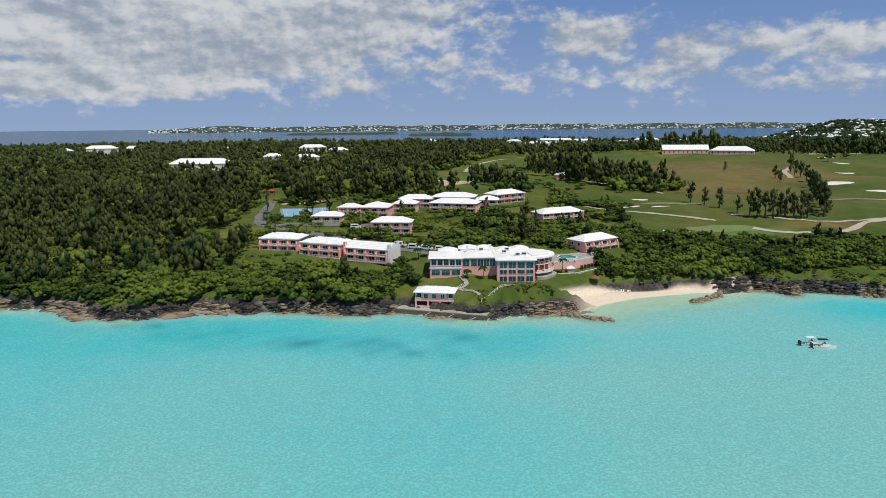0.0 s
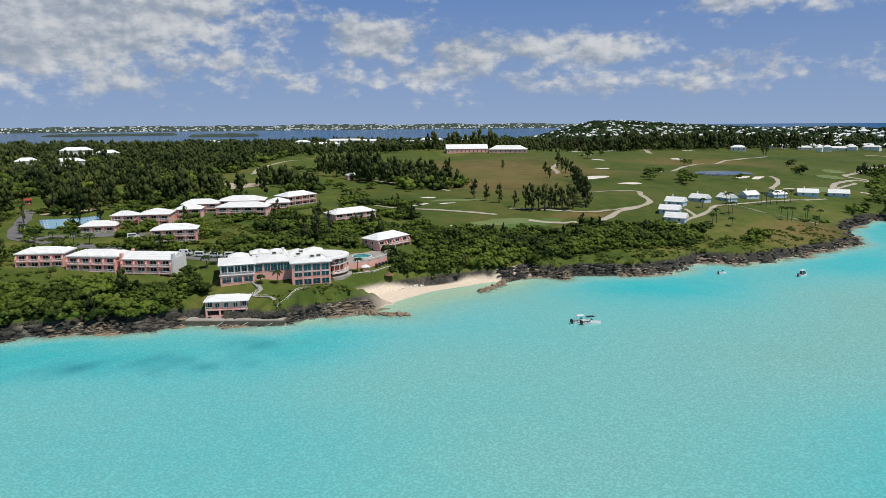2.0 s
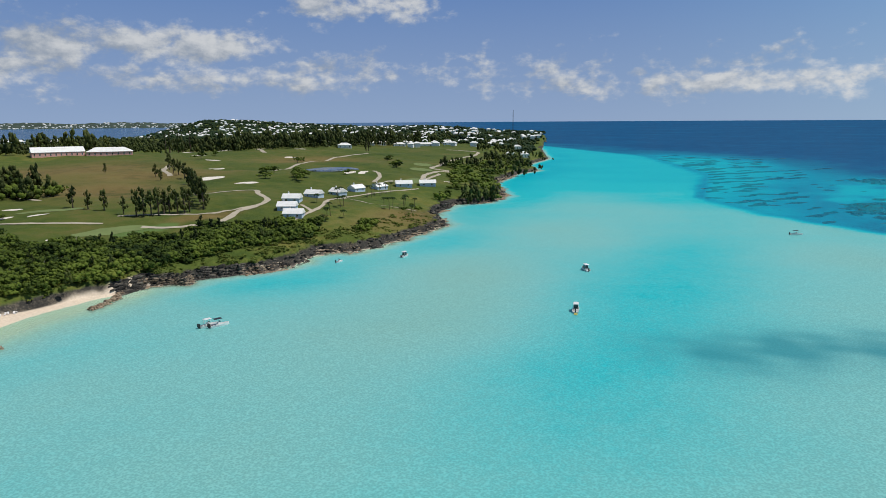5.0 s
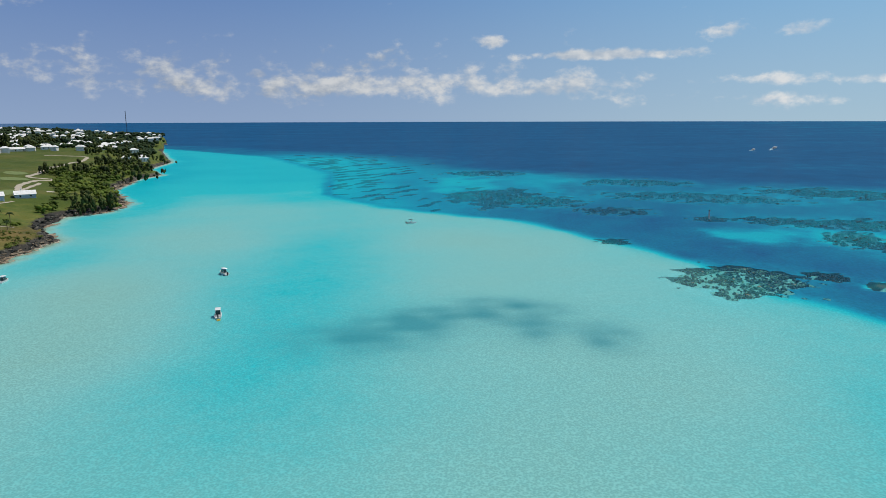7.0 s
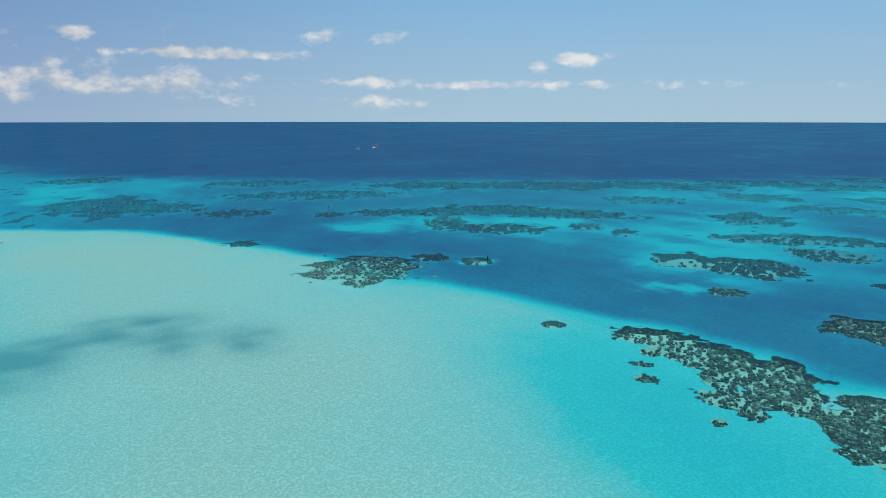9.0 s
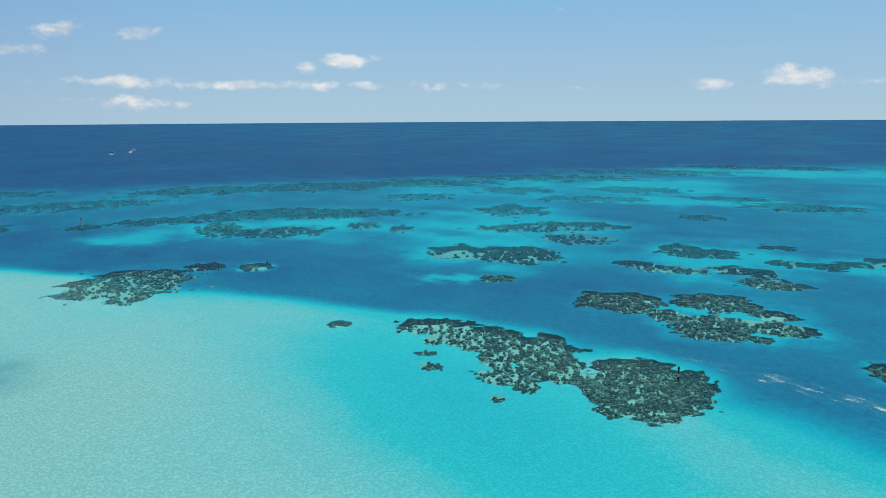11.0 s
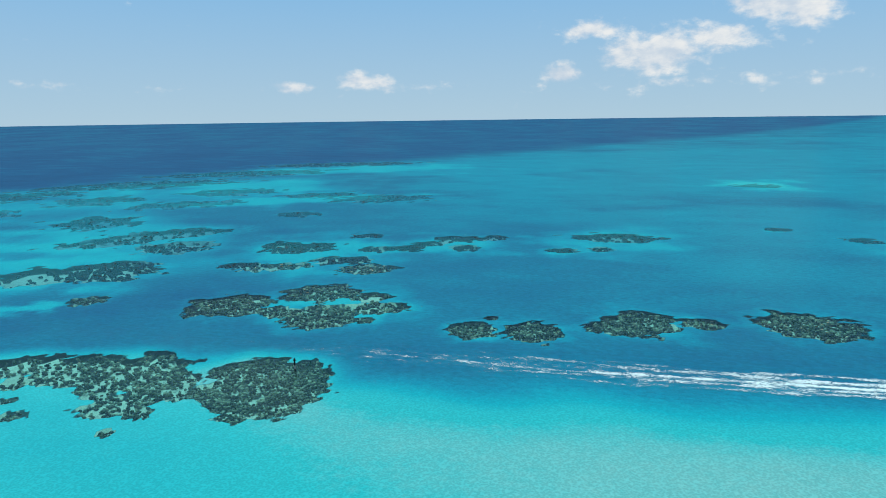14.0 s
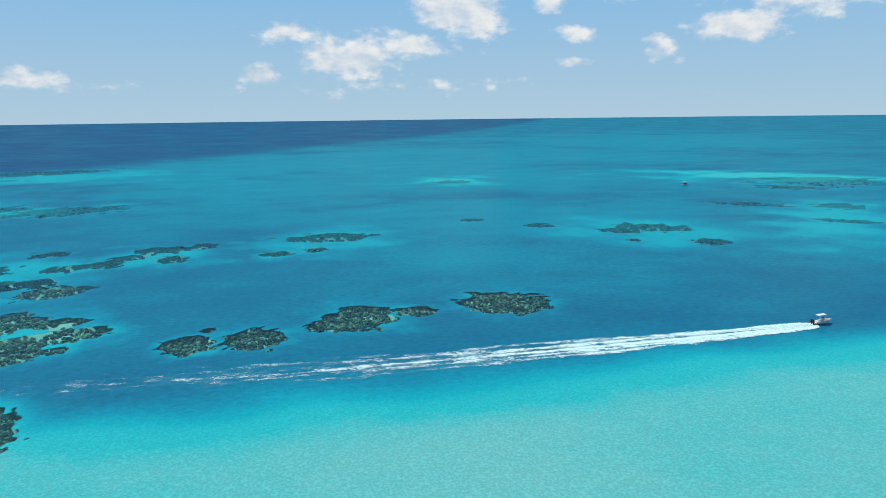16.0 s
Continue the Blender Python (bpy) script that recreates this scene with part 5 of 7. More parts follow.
def far_shore(name, label, r0, r1, b0, b1, up, seed, houses):
    """A low wooded shore with white houses, some kilometres off."""
    radii = np.linspace(r0, r1, 14)
    bearings = np.arange(b0, b1, 0.12)
    x, y, faces = polar(radii, bearings, False)
    r, b = np.hypot(x, y), np.degrees(np.arctan2(x, y))
    k = (r - r0) / (r1 - r0)
    ends = smooth(b, b0, b0 + 0.1 * (b1 - b0)) * smooth(b, b1, b1 - 0.06 * (b1 - b0))

    def top(x, y, k, ends):
        return up * ends * smooth(k, 0.0, 0.8) * (0.72 + 0.3 * waves(x, y, 700, seed) + 0.16 * waves(x, y, 220, seed + 1)) + 3 * ends * waves(x, y, 60, seed + 2) * smooth(k, 0, 0.3)

    z = sea_level(x, y) - 1.5 + 3.5 * ends * smooth(k, 0, 0.06) + top(x, y, k, ends)
    tagged(new(name, mesh_of(name, np.stack([x, y, z], -1), faces, FAR_GREEN)), label, "shore", kind="structure")
    if not houses:
        return
    rng = np.random.RandomState(seed)
    v, f = [], []
    for _ in range(houses):
        bb, kk = rng.uniform(b0 + 1, b1 - 0.5), rng.uniform(0.04, 0.85) ** 1.2
        rr = r0 + (r1 - r0) * kk
        hx, hy = rr * math.sin(radians(bb)), rr * math.cos(radians(bb))
        ax, ay, ak, ab = np.array([hx]), np.array([hy]), np.array([kk]), np.array([bb])
        ae = smooth(ab, b0, b0 + 0.1 * (b1 - b0)) * smooth(ab, b1, b1 - 0.06 * (b1 - b0))
        hz = float((sea_level(ax, ay) + 2 * ae + top(ax, ay, ak, ae))[0])
        w, d, h = rng.uniform(5, 14), rng.uniform(6, 9), rng.uniform(1.2, 3.4)
        m = Matrix.Translation((hx, hy, hz)) @ Matrix.Rotation(rng.uniform(-0.5, 0.5) - radians(bb), 4, "Z")
        s = Solid().box(-w / 2, w / 2, -d / 2, d / 2, -6, h).hip(-w / 2, w / 2, -d / 2, d / 2, h, 1.6, 1)
        n = len(v)
        v += [tuple(m @ Vector(p)) for p in s.v]
        f += [tuple(i + n for i in q) for q in s.f]
    me = bpy.data.meshes.new("far_houses")
    me.from_pydata(v, [], f)
    me.materials.append(WHITE)
    tagged(new("far_houses", me), "tiny white houses along the far shore", "houses", kind="stuff")


far_shore("far_shore", "low green far shore dotted with white houses", 4250, 4780, -24, 30, 19, 7, 700)
far_shore("wooded_islet", "small dark wooded islet in the sound", 3300, 3420, -2.9, 2.6, 9, 17, 0)
far_shore("wooded_point", "low wooded point in the sound", 3620, 3760, -13, -3.4, 8, 18, 0)


# ---- rocks, reefs, trees ----
PINE_LEAF = leafy("casuarina_needles", (0.014, 0.026, 0.008), (0.095, 0.115, 0.032), 0.2)
BUSH_LEAF = leafy("bush_leaves", (0.018, 0.036, 0.008), (0.15, 0.205, 0.03), 0.35)
PALM_LEAF = leafy("palm_fronds", (0.02, 0.045, 0.012), (0.07, 0.10, 0.03), 0.25)
TUSSOCK = leafy("tussock_leaves", (0.05, 0.085, 0.012), (0.15, 0.18, 0.035), 0.35)
FAR_LEAF = leafy("far_woods", (0.014, 0.032, 0.012), (0.045, 0.075, 0.03), 0.1)


def rock_material(name, dark, mid, lite, spread=0.19):
    m, w = material(name)
    geo = w.add("ShaderNodeNewGeometry")
    pos = geo.outputs["Position"]
    fine = w.noise(pos, 1.6, 6, 0.7)
    k = w.math("ADD", w.math("MULTIPLY", w.noise(pos, 0.22, 4), 0.5), w.math("ADD", w.math("MULTIPLY", fine, 0.35), w.math("MULTIPLY", geo.outputs["Random Per Island"], 0.2)))
    c = w.ramp(k, [(0.5 - spread, dark), (0.52, mid), (0.54 + spread, lite)])
    finish(w, c, 0.92, 0, fine, 0.9, 0.5, 0.2)
    return m


ROCK = rock_material("shore_rock", (0.011, 0.011, 0.010), (0.05, 0.046, 0.042), (0.22, 0.19, 0.15))
TAN_ROCK = rock_material("tan_ledge_rock", (0.12, 0.085, 0.055), (0.28, 0.21, 0.145), (0.42, 0.34, 0.25))
DARK_CORAL = rock_material("dark_coral", (0.006, 0.008, 0.011), (0.018, 0.02, 0.026), (0.07, 0.07, 0.065))
CORAL = rock_material("coral_heads", (0.016, 0.021, 0.016), (0.12, 0.115, 0.078), (0.62, 0.54, 0.38), 0.11)


def stamp(templates, places, sizes, turns, pick, name, mat):
    """Joins many copies of a few small triangle meshes into one mesh."""
    vs, fs, ts, at = [], [], [], 0
    own = np.random.RandomState(len(places)).uniform(0, 1, len(places))
    for k, (tv, tf) in enumerate(templates):
        sel = np.flatnonzero(pick == k)
        if not len(sel):
            continue
        c, s = np.cos(turns[sel]), np.sin(turns[sel])
        sz = sizes[sel][:, None] if sizes.ndim == 1 else sizes[sel]
        sx, sy, szz = (sz[:, 0], sz[:, 0], sz[:, 0]) if sz.shape[1] == 1 else (sz[:, 0], sz[:, 1], sz[:, 2])
        x, y, z = tv[None, :, 0] * sx[:, None], tv[None, :, 1] * sy[:, None], tv[None, :, 2] * szz[:, None]
        v = np.stack([x * c[:, None] - y * s[:, None], x * s[:, None] + y * c[:, None], z], -1) + places[sel][:, None, :]
        f = tf[None] + (np.arange(len(sel)) * len(tv))[:, None, None] + at
        vs.append(v.reshape(-1, 3)), fs.append(f.reshape(-1, 3)), ts.append(np.repeat(own[sel], len(tv)))
        at += len(sel) * len(tv)
    me = mesh_of(name, np.concatenate(vs), np.concatenate(fs), mat, False)
    weight(me, "tint", np.concatenate(ts))
    return me


def lump_template(seed, rough=0.3, detail=1):
    bm = bmesh.new()
    bmesh.ops.create_icosphere(bm, subdivisions=detail, radius=1.0)
    rng = np.random.RandomState(seed)
    v = np.array([p.co[:] for p in bm.verts])
    f = np.array([[q.index for q in face.verts] for face in bm.faces])
    bm.free()
    return v * (1 + rng.uniform(-rough, rough, (len(v), 1))), f


LUMPS = [lump_template(s, 0.32) for s in range(5)]


def spray_template(seed, tufts, leaf, shape):
    """A crown of loose leaf tufts round a few boughs, about 1 high and 1 wide: uneven, with gaps."""
    rng = np.random.RandomState(seed)
    v, f = [], []
    for n in range(tufts):
        p, out = shape(rng)
        for k in range(2):
            a = rng.normal(size=3)
            a /= np.linalg.norm(a)
            b = np.cross(a, rng.normal(size=3))
            b /= np.linalg.norm(b) + 1e-6
            size = leaf * rng.uniform(0.6, 1.3)
            q = p + rng.normal(size=3) * leaf * 0.4
            i = len(v)
            v += [q - a * size * 0.6, q + a * size * 0.6 + out * size * 0.3, q + b * size]
            f.append((i, i + 1, i + 2))
    return np.array(v), np.array(f)


def clump_template(seed, clumps, clump, tall, tufts, leaf, shape):
    """A crown of rough leaf clumps with loose tufts at its rim."""
    rng = np.random.RandomState(seed)
    vs, fs, at = [], [], 0
    for n in range(clumps):
        p, out = shape(rng)
        v, f = LUMPS[n % len(LUMPS)]
        size = clump * rng.uniform(0.6, 1.25)
        a = rng.uniform(0, 6.28)
        q = v[:, :2] @ np.array([[math.cos(a), -math.sin(a)], [math.sin(a), math.cos(a)]])
        vs.append(np.column_stack([q * size, v[:, 2] * size * tall]) + p), fs.append(f + at)
        at += len(v)
    if tufts:
        v, f = spray_template(seed + 50, tufts, leaf, shape)
        vs.append(v), fs.append(f + at)
    return np.concatenate(vs), np.concatenate(fs)


def pine_shape(seed):
    """Open boughs sweeping up from a leader."""
    r0 = np.random.RandomState(seed)
    boughs = [(r0.uniform(0.18, 0.95), r0.uniform(0, 6.28), r0.uniform(0.6, 1.15)) for _ in range(15)]

    def shape(rng):
        h, a, k = boughs[rng.randint(len(boughs))]
        reach = 0.34 * k * (1.12 - h) ** 0.6
        t = rng.uniform(0.1, 1) ** 0.6
        p = np.array([math.cos(a) * reach * t, math.sin(a) * reach * t, h + 0.14 * t * k]) + rng.normal(size=3) * 0.028
        return p, np.array([math.cos(a), math.sin(a), 0.6])
    return shape


def bush_shape(seed):
    r0 = np.random.RandomState(seed)
    lobes = [(r0.normal(0, 0.22), r0.normal(0, 0.22), r0.uniform(0.3, 0.72), r0.uniform(0.16, 0.3)) for _ in range(7)]

    def shape(rng):
        x, y, z, r = lobes[rng.randint(len(lobes))]
        d = rng.normal(size=3)
        d /= np.linalg.norm(d)
        d[2] = abs(d[2]) * 0.9 - 0.25 * rng.rand()
        p = np.array([x, y, z]) + d * r * rng.uniform(0.75, 1.05)
        p[2] = max(p[2], 0.03)
        return p, d
    return shape


PINES = {n: [clump_template(s, c, size, 1.5, t, leaf, pine_shape(s)) for s in range(5)] for n, c, size, t, leaf in ((95, 16, 0.085, 60, 0.07), (38, 9, 0.11, 14, 0.1), (12, 4, 0.17, 0, 0.2))}
BUSHES = {n: [clump_template(s + 9, c, size, 1.15, t, leaf, bush_shape(s)) for s in range(5)] for n, c, size, t, leaf in ((70, 15, 0.15, 26, 0.12), (36, 9, 0.19, 8, 0.16), (22, 6, 0.2, 6, 0.2), (8, 3, 0.3, 0, 0.3))}

# clear ground: houses, lawns, drives and courts (x, y, half sizes)
CLEAR = [(-70, 292, 11, 10), (-52, 279, 12, 13), (-31, 270, 12, 15), (-58, 345, 9, 9), (-47, 352, 8, 8), (-34, 352, 10, 11), (-18, 362, 14, 12), (-24, 315, 12, 9),
         (6, 378, 14, 10), (5, 358, 15, 11), (24, 370, 9, 10), (40, 394, 13, 12), (60, 340, 13, 10), (69, 292, 11, 11), (14, 260, 24, 17), (50, 270, 13, 18),
         (-74, 371, 15, 17), (-96, 350, 9, 46), (-60, 318, 26, 7), (-15, 288, 14, 5), (-3, 236, 14, 8), (20, 246, 15, 2.5), (-195, 545, 32, 14), (-8, 470, 26, 24), (-150, 785, 22, 26), (-118, 768, 16, 24), (-163, 645, 14, 24), (-130, 645, 16, 22), (-415, 835, 30, 24)]


def in_clear(x, y):
    v = np.zeros(x.shape, bool)
    for cx, cy, a, b in CLEAR:
        v |= (np.abs(x - cx) < a) & (np.abs(y - cy) < b)
    return v


WOODS = [(-1400, 520), (-430, 310), (-165, 247), (-120, 245), (-84, 262), (-86, 300), (-92, 322), (-106, 380), (-110, 430), (-95, 462), (-55, 490), (-30, 515), (5, 560), (30, 680), (75, 770),
         (230, 790), (330, 775), (470, 880), (560, 1100), (480, 1500), (0, 1560), (-1000, 1380), (-1400, 900)]
CLUMPS = [(-40, 412, 42, 15), (-70, 400, 14, 12), (0, 425, 22, 12), (40, 440, 14, 10), (28, 470, 24, 14), (115, 500, 36, 30), (135, 450, 24, 12), (95, 560, 26, 20), (270, 790, 60, 25), (560, 800, 150, 60), (700, 880, 160, 70), (760, 800, 90, 28), (620, 490, 60, 18), (700, 520, 60, 20),
          (780, 565, 60, 20), (860, 640, 50, 22), (960, 690, 70, 25), (1060, 780, 80, 40), (900, 850, 120, 60), (340, 830, 80, 40), (450, 860, 90, 40), (640, 452, 40, 12), (700, 495, 50, 14), (760, 545, 50, 16), (880, 590, 60, 14), (425, 330, 22, 9)]
SCRUB_BELT = [(60, 258), (90, 261), (125, 266), (160, 268), (215, 272), (232, 290), (214, 306), (160, 306), (120, 312), (80, 318), (66, 306)]


def oval(x, y, spots):
    v = np.zeros(x.shape, bool)
    for cx, cy, a, b in spots:
        v |= np.hypot((x - cx) / a, (y - cy) / b) < 1 + 0.25 * waves(x, y, 25, 91)
    return v


def candidates(rng, n, r0, r1, b0=-40, b1=62):
    r = np.sqrt(rng.uniform(r0 ** 2, r1 ** 2, n))
    b = np.radians(rng.uniform(b0, b1, n))
    return r * np.sin(b), r * np.cos(b)


def woods_mask(x, y):
    d = shore_d(x, y)
    w = inside(x, y, WOODS) & (d > 7)
    glade = (np.hypot((x + 104) / 16, (y - 290) / 26) < 1) | (np.hypot((x + 132) / 16, (y - 262) / 12) < 1)
    return ((w & ~glade) | oval(x, y, CLUMPS)) & ~in_clear(x, y)


def bush_mask(x, y):
    d = shore_d(x, y)
    belt = inside(x, y, SCRUB_BELT) & (d > 6)
    shore = (d > 2.6) & (d < 30) & (x < -12) & (x > -420)
    hotel = (np.hypot((x + 46) / 62, (y - 253) / 14) < 1) | ((np.abs(x) < 95) & (y > 285) & (y < 400) & (waves(x, y, 24, 96) > 0.3)) | (np.hypot((x - 8) / 26, (y - 292) / 7) < 1) | (np.hypot((x - 42) / 14, (y - 312) / 14) < 1) | (np.hypot((x - 84) / 10, (y - 300) / 10) < 1)
    east = (d > 6) & (d < 24) & (x > 240) & (waves(x, y, 30, 92) > 0.1) & ~(np.hypot((x - 300) / 40, (y - 280) / 22) < 1)
    head = (d > 5) & (d < 45) & (x > 420) & (waves(x, y, 50, 93) > -0.7)
    glade = ((np.hypot((x + 104) / 18, (y - 290) / 28) < 1) | (np.hypot((x + 132) / 18, (y - 262) / 14) < 1)) & (waves(x, y, 12, 94) > 0.35)
    beach = np.exp(-((x - 75) / 34) ** 4 - ((y - 248 - 0.2 * (x - 75)) / 10) ** 4) > 0.3
    return (belt | shore | hotel | east | head | glade) & ~beach & ~in_clear(x, y) & (d > np.where(x < -12, 2.6, 5))


def grow(name, label, category, mask, rows, templates, mat, seed):
    """Stands of trees; the far ones with fewer, larger tufts."""
    rng = np.random.RandomState(seed)
    for detail, n, r0, r1, low, high, slim in rows:
        x, y = candidates(rng, n, r0, r1)
        ok = mask(x, y)
        x, y = x[ok], y[ok]
        if not len(x):
            continue
        h = rng.uniform(low, high, len(x)) * (1 + 0.22 * waves(x, y, 45, 95))
        z = levels(x, y) - 0.3
        size = np.stack([h * slim, h * slim, h], -1)
        me = stamp(templates[detail], np.stack([x, y, z], -1), size, rng.uniform(0, 6.28, len(x)), rng.randint(0, 5, len(x)), name, mat)
        tagged(new(name, me), label, category, kind="stuff")


grow("casuarina_wood", "dark green casuarina wood on the slope", "trees", woods_mask, [(95, 4200, 235, 420, 6, 14, 0.85), (38, 9000, 420, 760, 6, 12, 0.9), (12, 16000, 760, 1560, 5, 10.5, 1.1)], PINES, PINE_LEAF, 1)
grow("broadleaf_scrub", "bright green broadleaf scrub on the slope", "bushes", lambda x, y: woods_mask(x, y) & (waves(x, y, 60, 97) > -0.35), [(70, 6000, 235, 420, 3, 8, 1.3), (36, 8000, 420, 760, 5, 9, 1.3)], BUSHES, BUSH_LEAF, 2)
grow("shore_scrub", "dense green scrub above the rocks", "bushes", bush_mask, [(70, 17000, 225, 430, 1.3, 5.2, 1.45), (36, 9000, 430, 1000, 2.5, 6.5, 1.5)], BUSHES, BUSH_LEAF, 3)


GROVES = [(118, 478, 34, 24), (98, 515, 30, 26), (560, 800, 130, 45), (690, 870, 150, 50), (780, 800, 80, 25), (290, 800, 60, 18), (-70, 402, 22, 14), (-40, 415, 36, 10)]
grow("tall_grove", "tall dark casuarina grove beside the golf course", "trees", lambda x, y: oval(x, y, GROVES) & ~in_clear(x, y), [(95, 2600, 380, 600, 10, 16, 0.75), (38, 9000, 600, 1150, 13, 20, 0.8)], PINES, PINE_LEAF, 6)


def low_mask(x, y):
    d = shore_d(x, y)
    glade = ((x > -130) & (x < -58) & (y > 258) & (y < 335)) | ((x > -118) & (x < -84) & (y > 320) & (y < 440))
    slope = (x > -14) & (x < 60) & (y > 284) & (y < 350)
    cliff = (x > 12) & (x < 50) & (d > 2.4) & (d < 13) & (y < 250)
    east = (x > 60) & (x < 430) & (d > 4) & (d < 26)
    beach = np.exp(-((x - 75) / 34) ** 4 - ((y - 248 - 0.2 * (x - 75)) / 10) ** 4) > 0.3
    return (glade | slope | cliff | east) & ~beach & (d > np.where(x < 50, 2.4, 4)) & ~in_clear(x, y) & (waves(x, y, 14, 89) > -0.25)


grow("low_scrub", "low yellow-green scrub and tussocks on the slope", "bushes", low_mask, [(22, 30000, 225, 420, 0.5, 1.6, 1.9)], BUSHES, TUSSOCK, 7)
grow("shore_pines", "wind-bent young casuarinas above the rocks", "trees", lambda x, y: bush_mask(x, y) & (waves(x, y, 30, 88) > 0.35), [(95, 2600, 230, 430, 4, 8.5, 0.8)], PINES, PINE_LEAF, 9)


def hedge(line, label, wide=1.1, tall=1.3, seed=0):
    """A clipped hedge along a line."""
    rng = np.random.RandomState(seed)
    a = np.array(line, float)
    run = np.r_[0, np.cumsum(np.hypot(*np.diff(a, axis=0).T))]
    n = int(run[-1] * 3.2)
    t = rng.uniform(0, run[-1], n)
    x = np.interp(t, run, a[:, 0]) + rng.normal(0, wide * 0.3, n)
    y = np.interp(t, run, a[:, 1]) + rng.normal(0, wide * 0.3, n)
    h = tall * rng.uniform(0.85, 1.2, n)
    me = stamp(BUSHES[22], np.stack([x, y, levels(x, y) - 0.1], -1), np.stack([h * 1.5, h * 1.5, h], -1), rng.uniform(0, 6.28, n), rng.randint(0, 5, n), "hedge", BUSH_LEAF)
    tagged(new("hedge", me), label, "hedge", kind="stuff")


for n, line in enumerate(([(-8, 353), (4, 350), (17, 346)], [(-34, 339), (-22, 338), (-10, 341)], [(20, 357), (32, 368), (46, 380)], [(-84, 312), (-70, 309), (-56, 304)], [(-34, 307), (-14, 305)], [(46, 327), (58, 331), (72, 338)], [(24, 241), (33, 244)])):
    hedge(line, "dense green garden hedge beside a lawn", seed=n)


def far_mask(x, y):
    return (shore_d(x, y) > 25) & ((np.hypot(x, y) > 1150) | (x > 900)) & (np.degrees(np.arctan2(x, y)) > 14)


grow("far_woods", "dark woods over the far hills", "trees", far_mask, [(8, 42000, 1000, 3000, 4.5, 9, 1.7)], BUSHES, FAR_LEAF, 4)


def shore_rocks():
    rng = np.random.RandomState(8)
    for name, label, mat, n, d0, d1, s0, s1 in (("shore_rocks", "jagged dark grey rocks along the shore", ROCK, 110000, -1.5, 4.2, 0.25, 1.05), ("rock_ledges", "flat tan rock ledges at the waterline", TAN_ROCK, 130000, -3.5, 2.8, 0.4, 1.5)):
        (xa, ya), (xb, yb) = candidates(rng, n, 215, 300, -36, 44), candidates(rng, n // 2, 300, 800, 30, 62)
        x, y = np.r_[xa, xb], np.r_[ya, yb]
        d = shore_d(x, y)
        sandy = np.exp(-((x - 76) / 30) ** 4 - ((y - 246) / 16) ** 4) > 0.25
        ok = (d > d0) & (d < d1) & ~sandy & ~in_clear(x, y)
        ok &= (d < 2.6) | (x > 50)
        if mat is TAN_ROCK:
            ok &= waves(x, y, 40, 98) > -0.25
        x, y, d = x[ok], y[ok], d[ok]
        s = rng.uniform(s0, s1, len(x)) * (1 + 0.3 * waves(x, y, 25, 99)) * np.where(np.hypot(x, y) > 420, 1.8, 1) * np.where((x < -75) & (mat is TAN_ROCK), 1.6, 1)
        flat = rng.uniform(0.35, 0.75, len(x)) if mat is ROCK else rng.uniform(0.16, 0.3, len(x))
        z = np.where(d > 0, levels(x, y), -0.25) + s * 0.05
        size = np.stack([s * rng.uniform(1.0, 2.6, len(x)), s * 0.8, s * flat], -1)
        me = stamp(LUMPS, np.stack([x, y, z], -1), size, rng.normal(0.15, 0.45, len(x)), rng.randint(0, 5, len(x)), name, mat)
        tagged(new(name, me), label, "rocks", kind="stuff")


shore_rocks()


def breakwater(line, wide, n, seed, label):
    rng = np.random.RandomState(seed)
    t = rng.uniform(0, len(line) - 1.001, n)
    i = t.astype(int)
    a = np.array(line, float)
    p = a[i] + (a[i + 1] - a[i]) * (t - i)[:, None] + rng.normal(0, wide / 2.6, (n, 2))
    s = rng.uniform(0.4, 0.95, n)
    mid = a[i] + (a[i + 1] - a[i]) * (t - i)[:, None]
    z = 0.75 - 0.55 * np.hypot(*(p - mid).T) + rng.uniform(-0.2, 0.2, n)
    size = np.stack([s * 1.25, s, s * 0.7], -1)
    me = stamp(LUMPS, np.column_stack([p, z]), size, rng.uniform(0, 6.28, n), rng.randint(0, 5, n), "breakwater", TAN_ROCK)
    tagged(new("breakwater", me), label, "breakwater")


breakwater([(34, 231.5), (42, 227), (50, 221.5), (56, 219)], 2.4, 220, 3, "low breakwater of piled brown boulders")
breakwater([(109, 259), (104, 251), (98, 246), (91, 242)], 2.2, 180, 4, "short curved groyne of brown boulders by the beach")


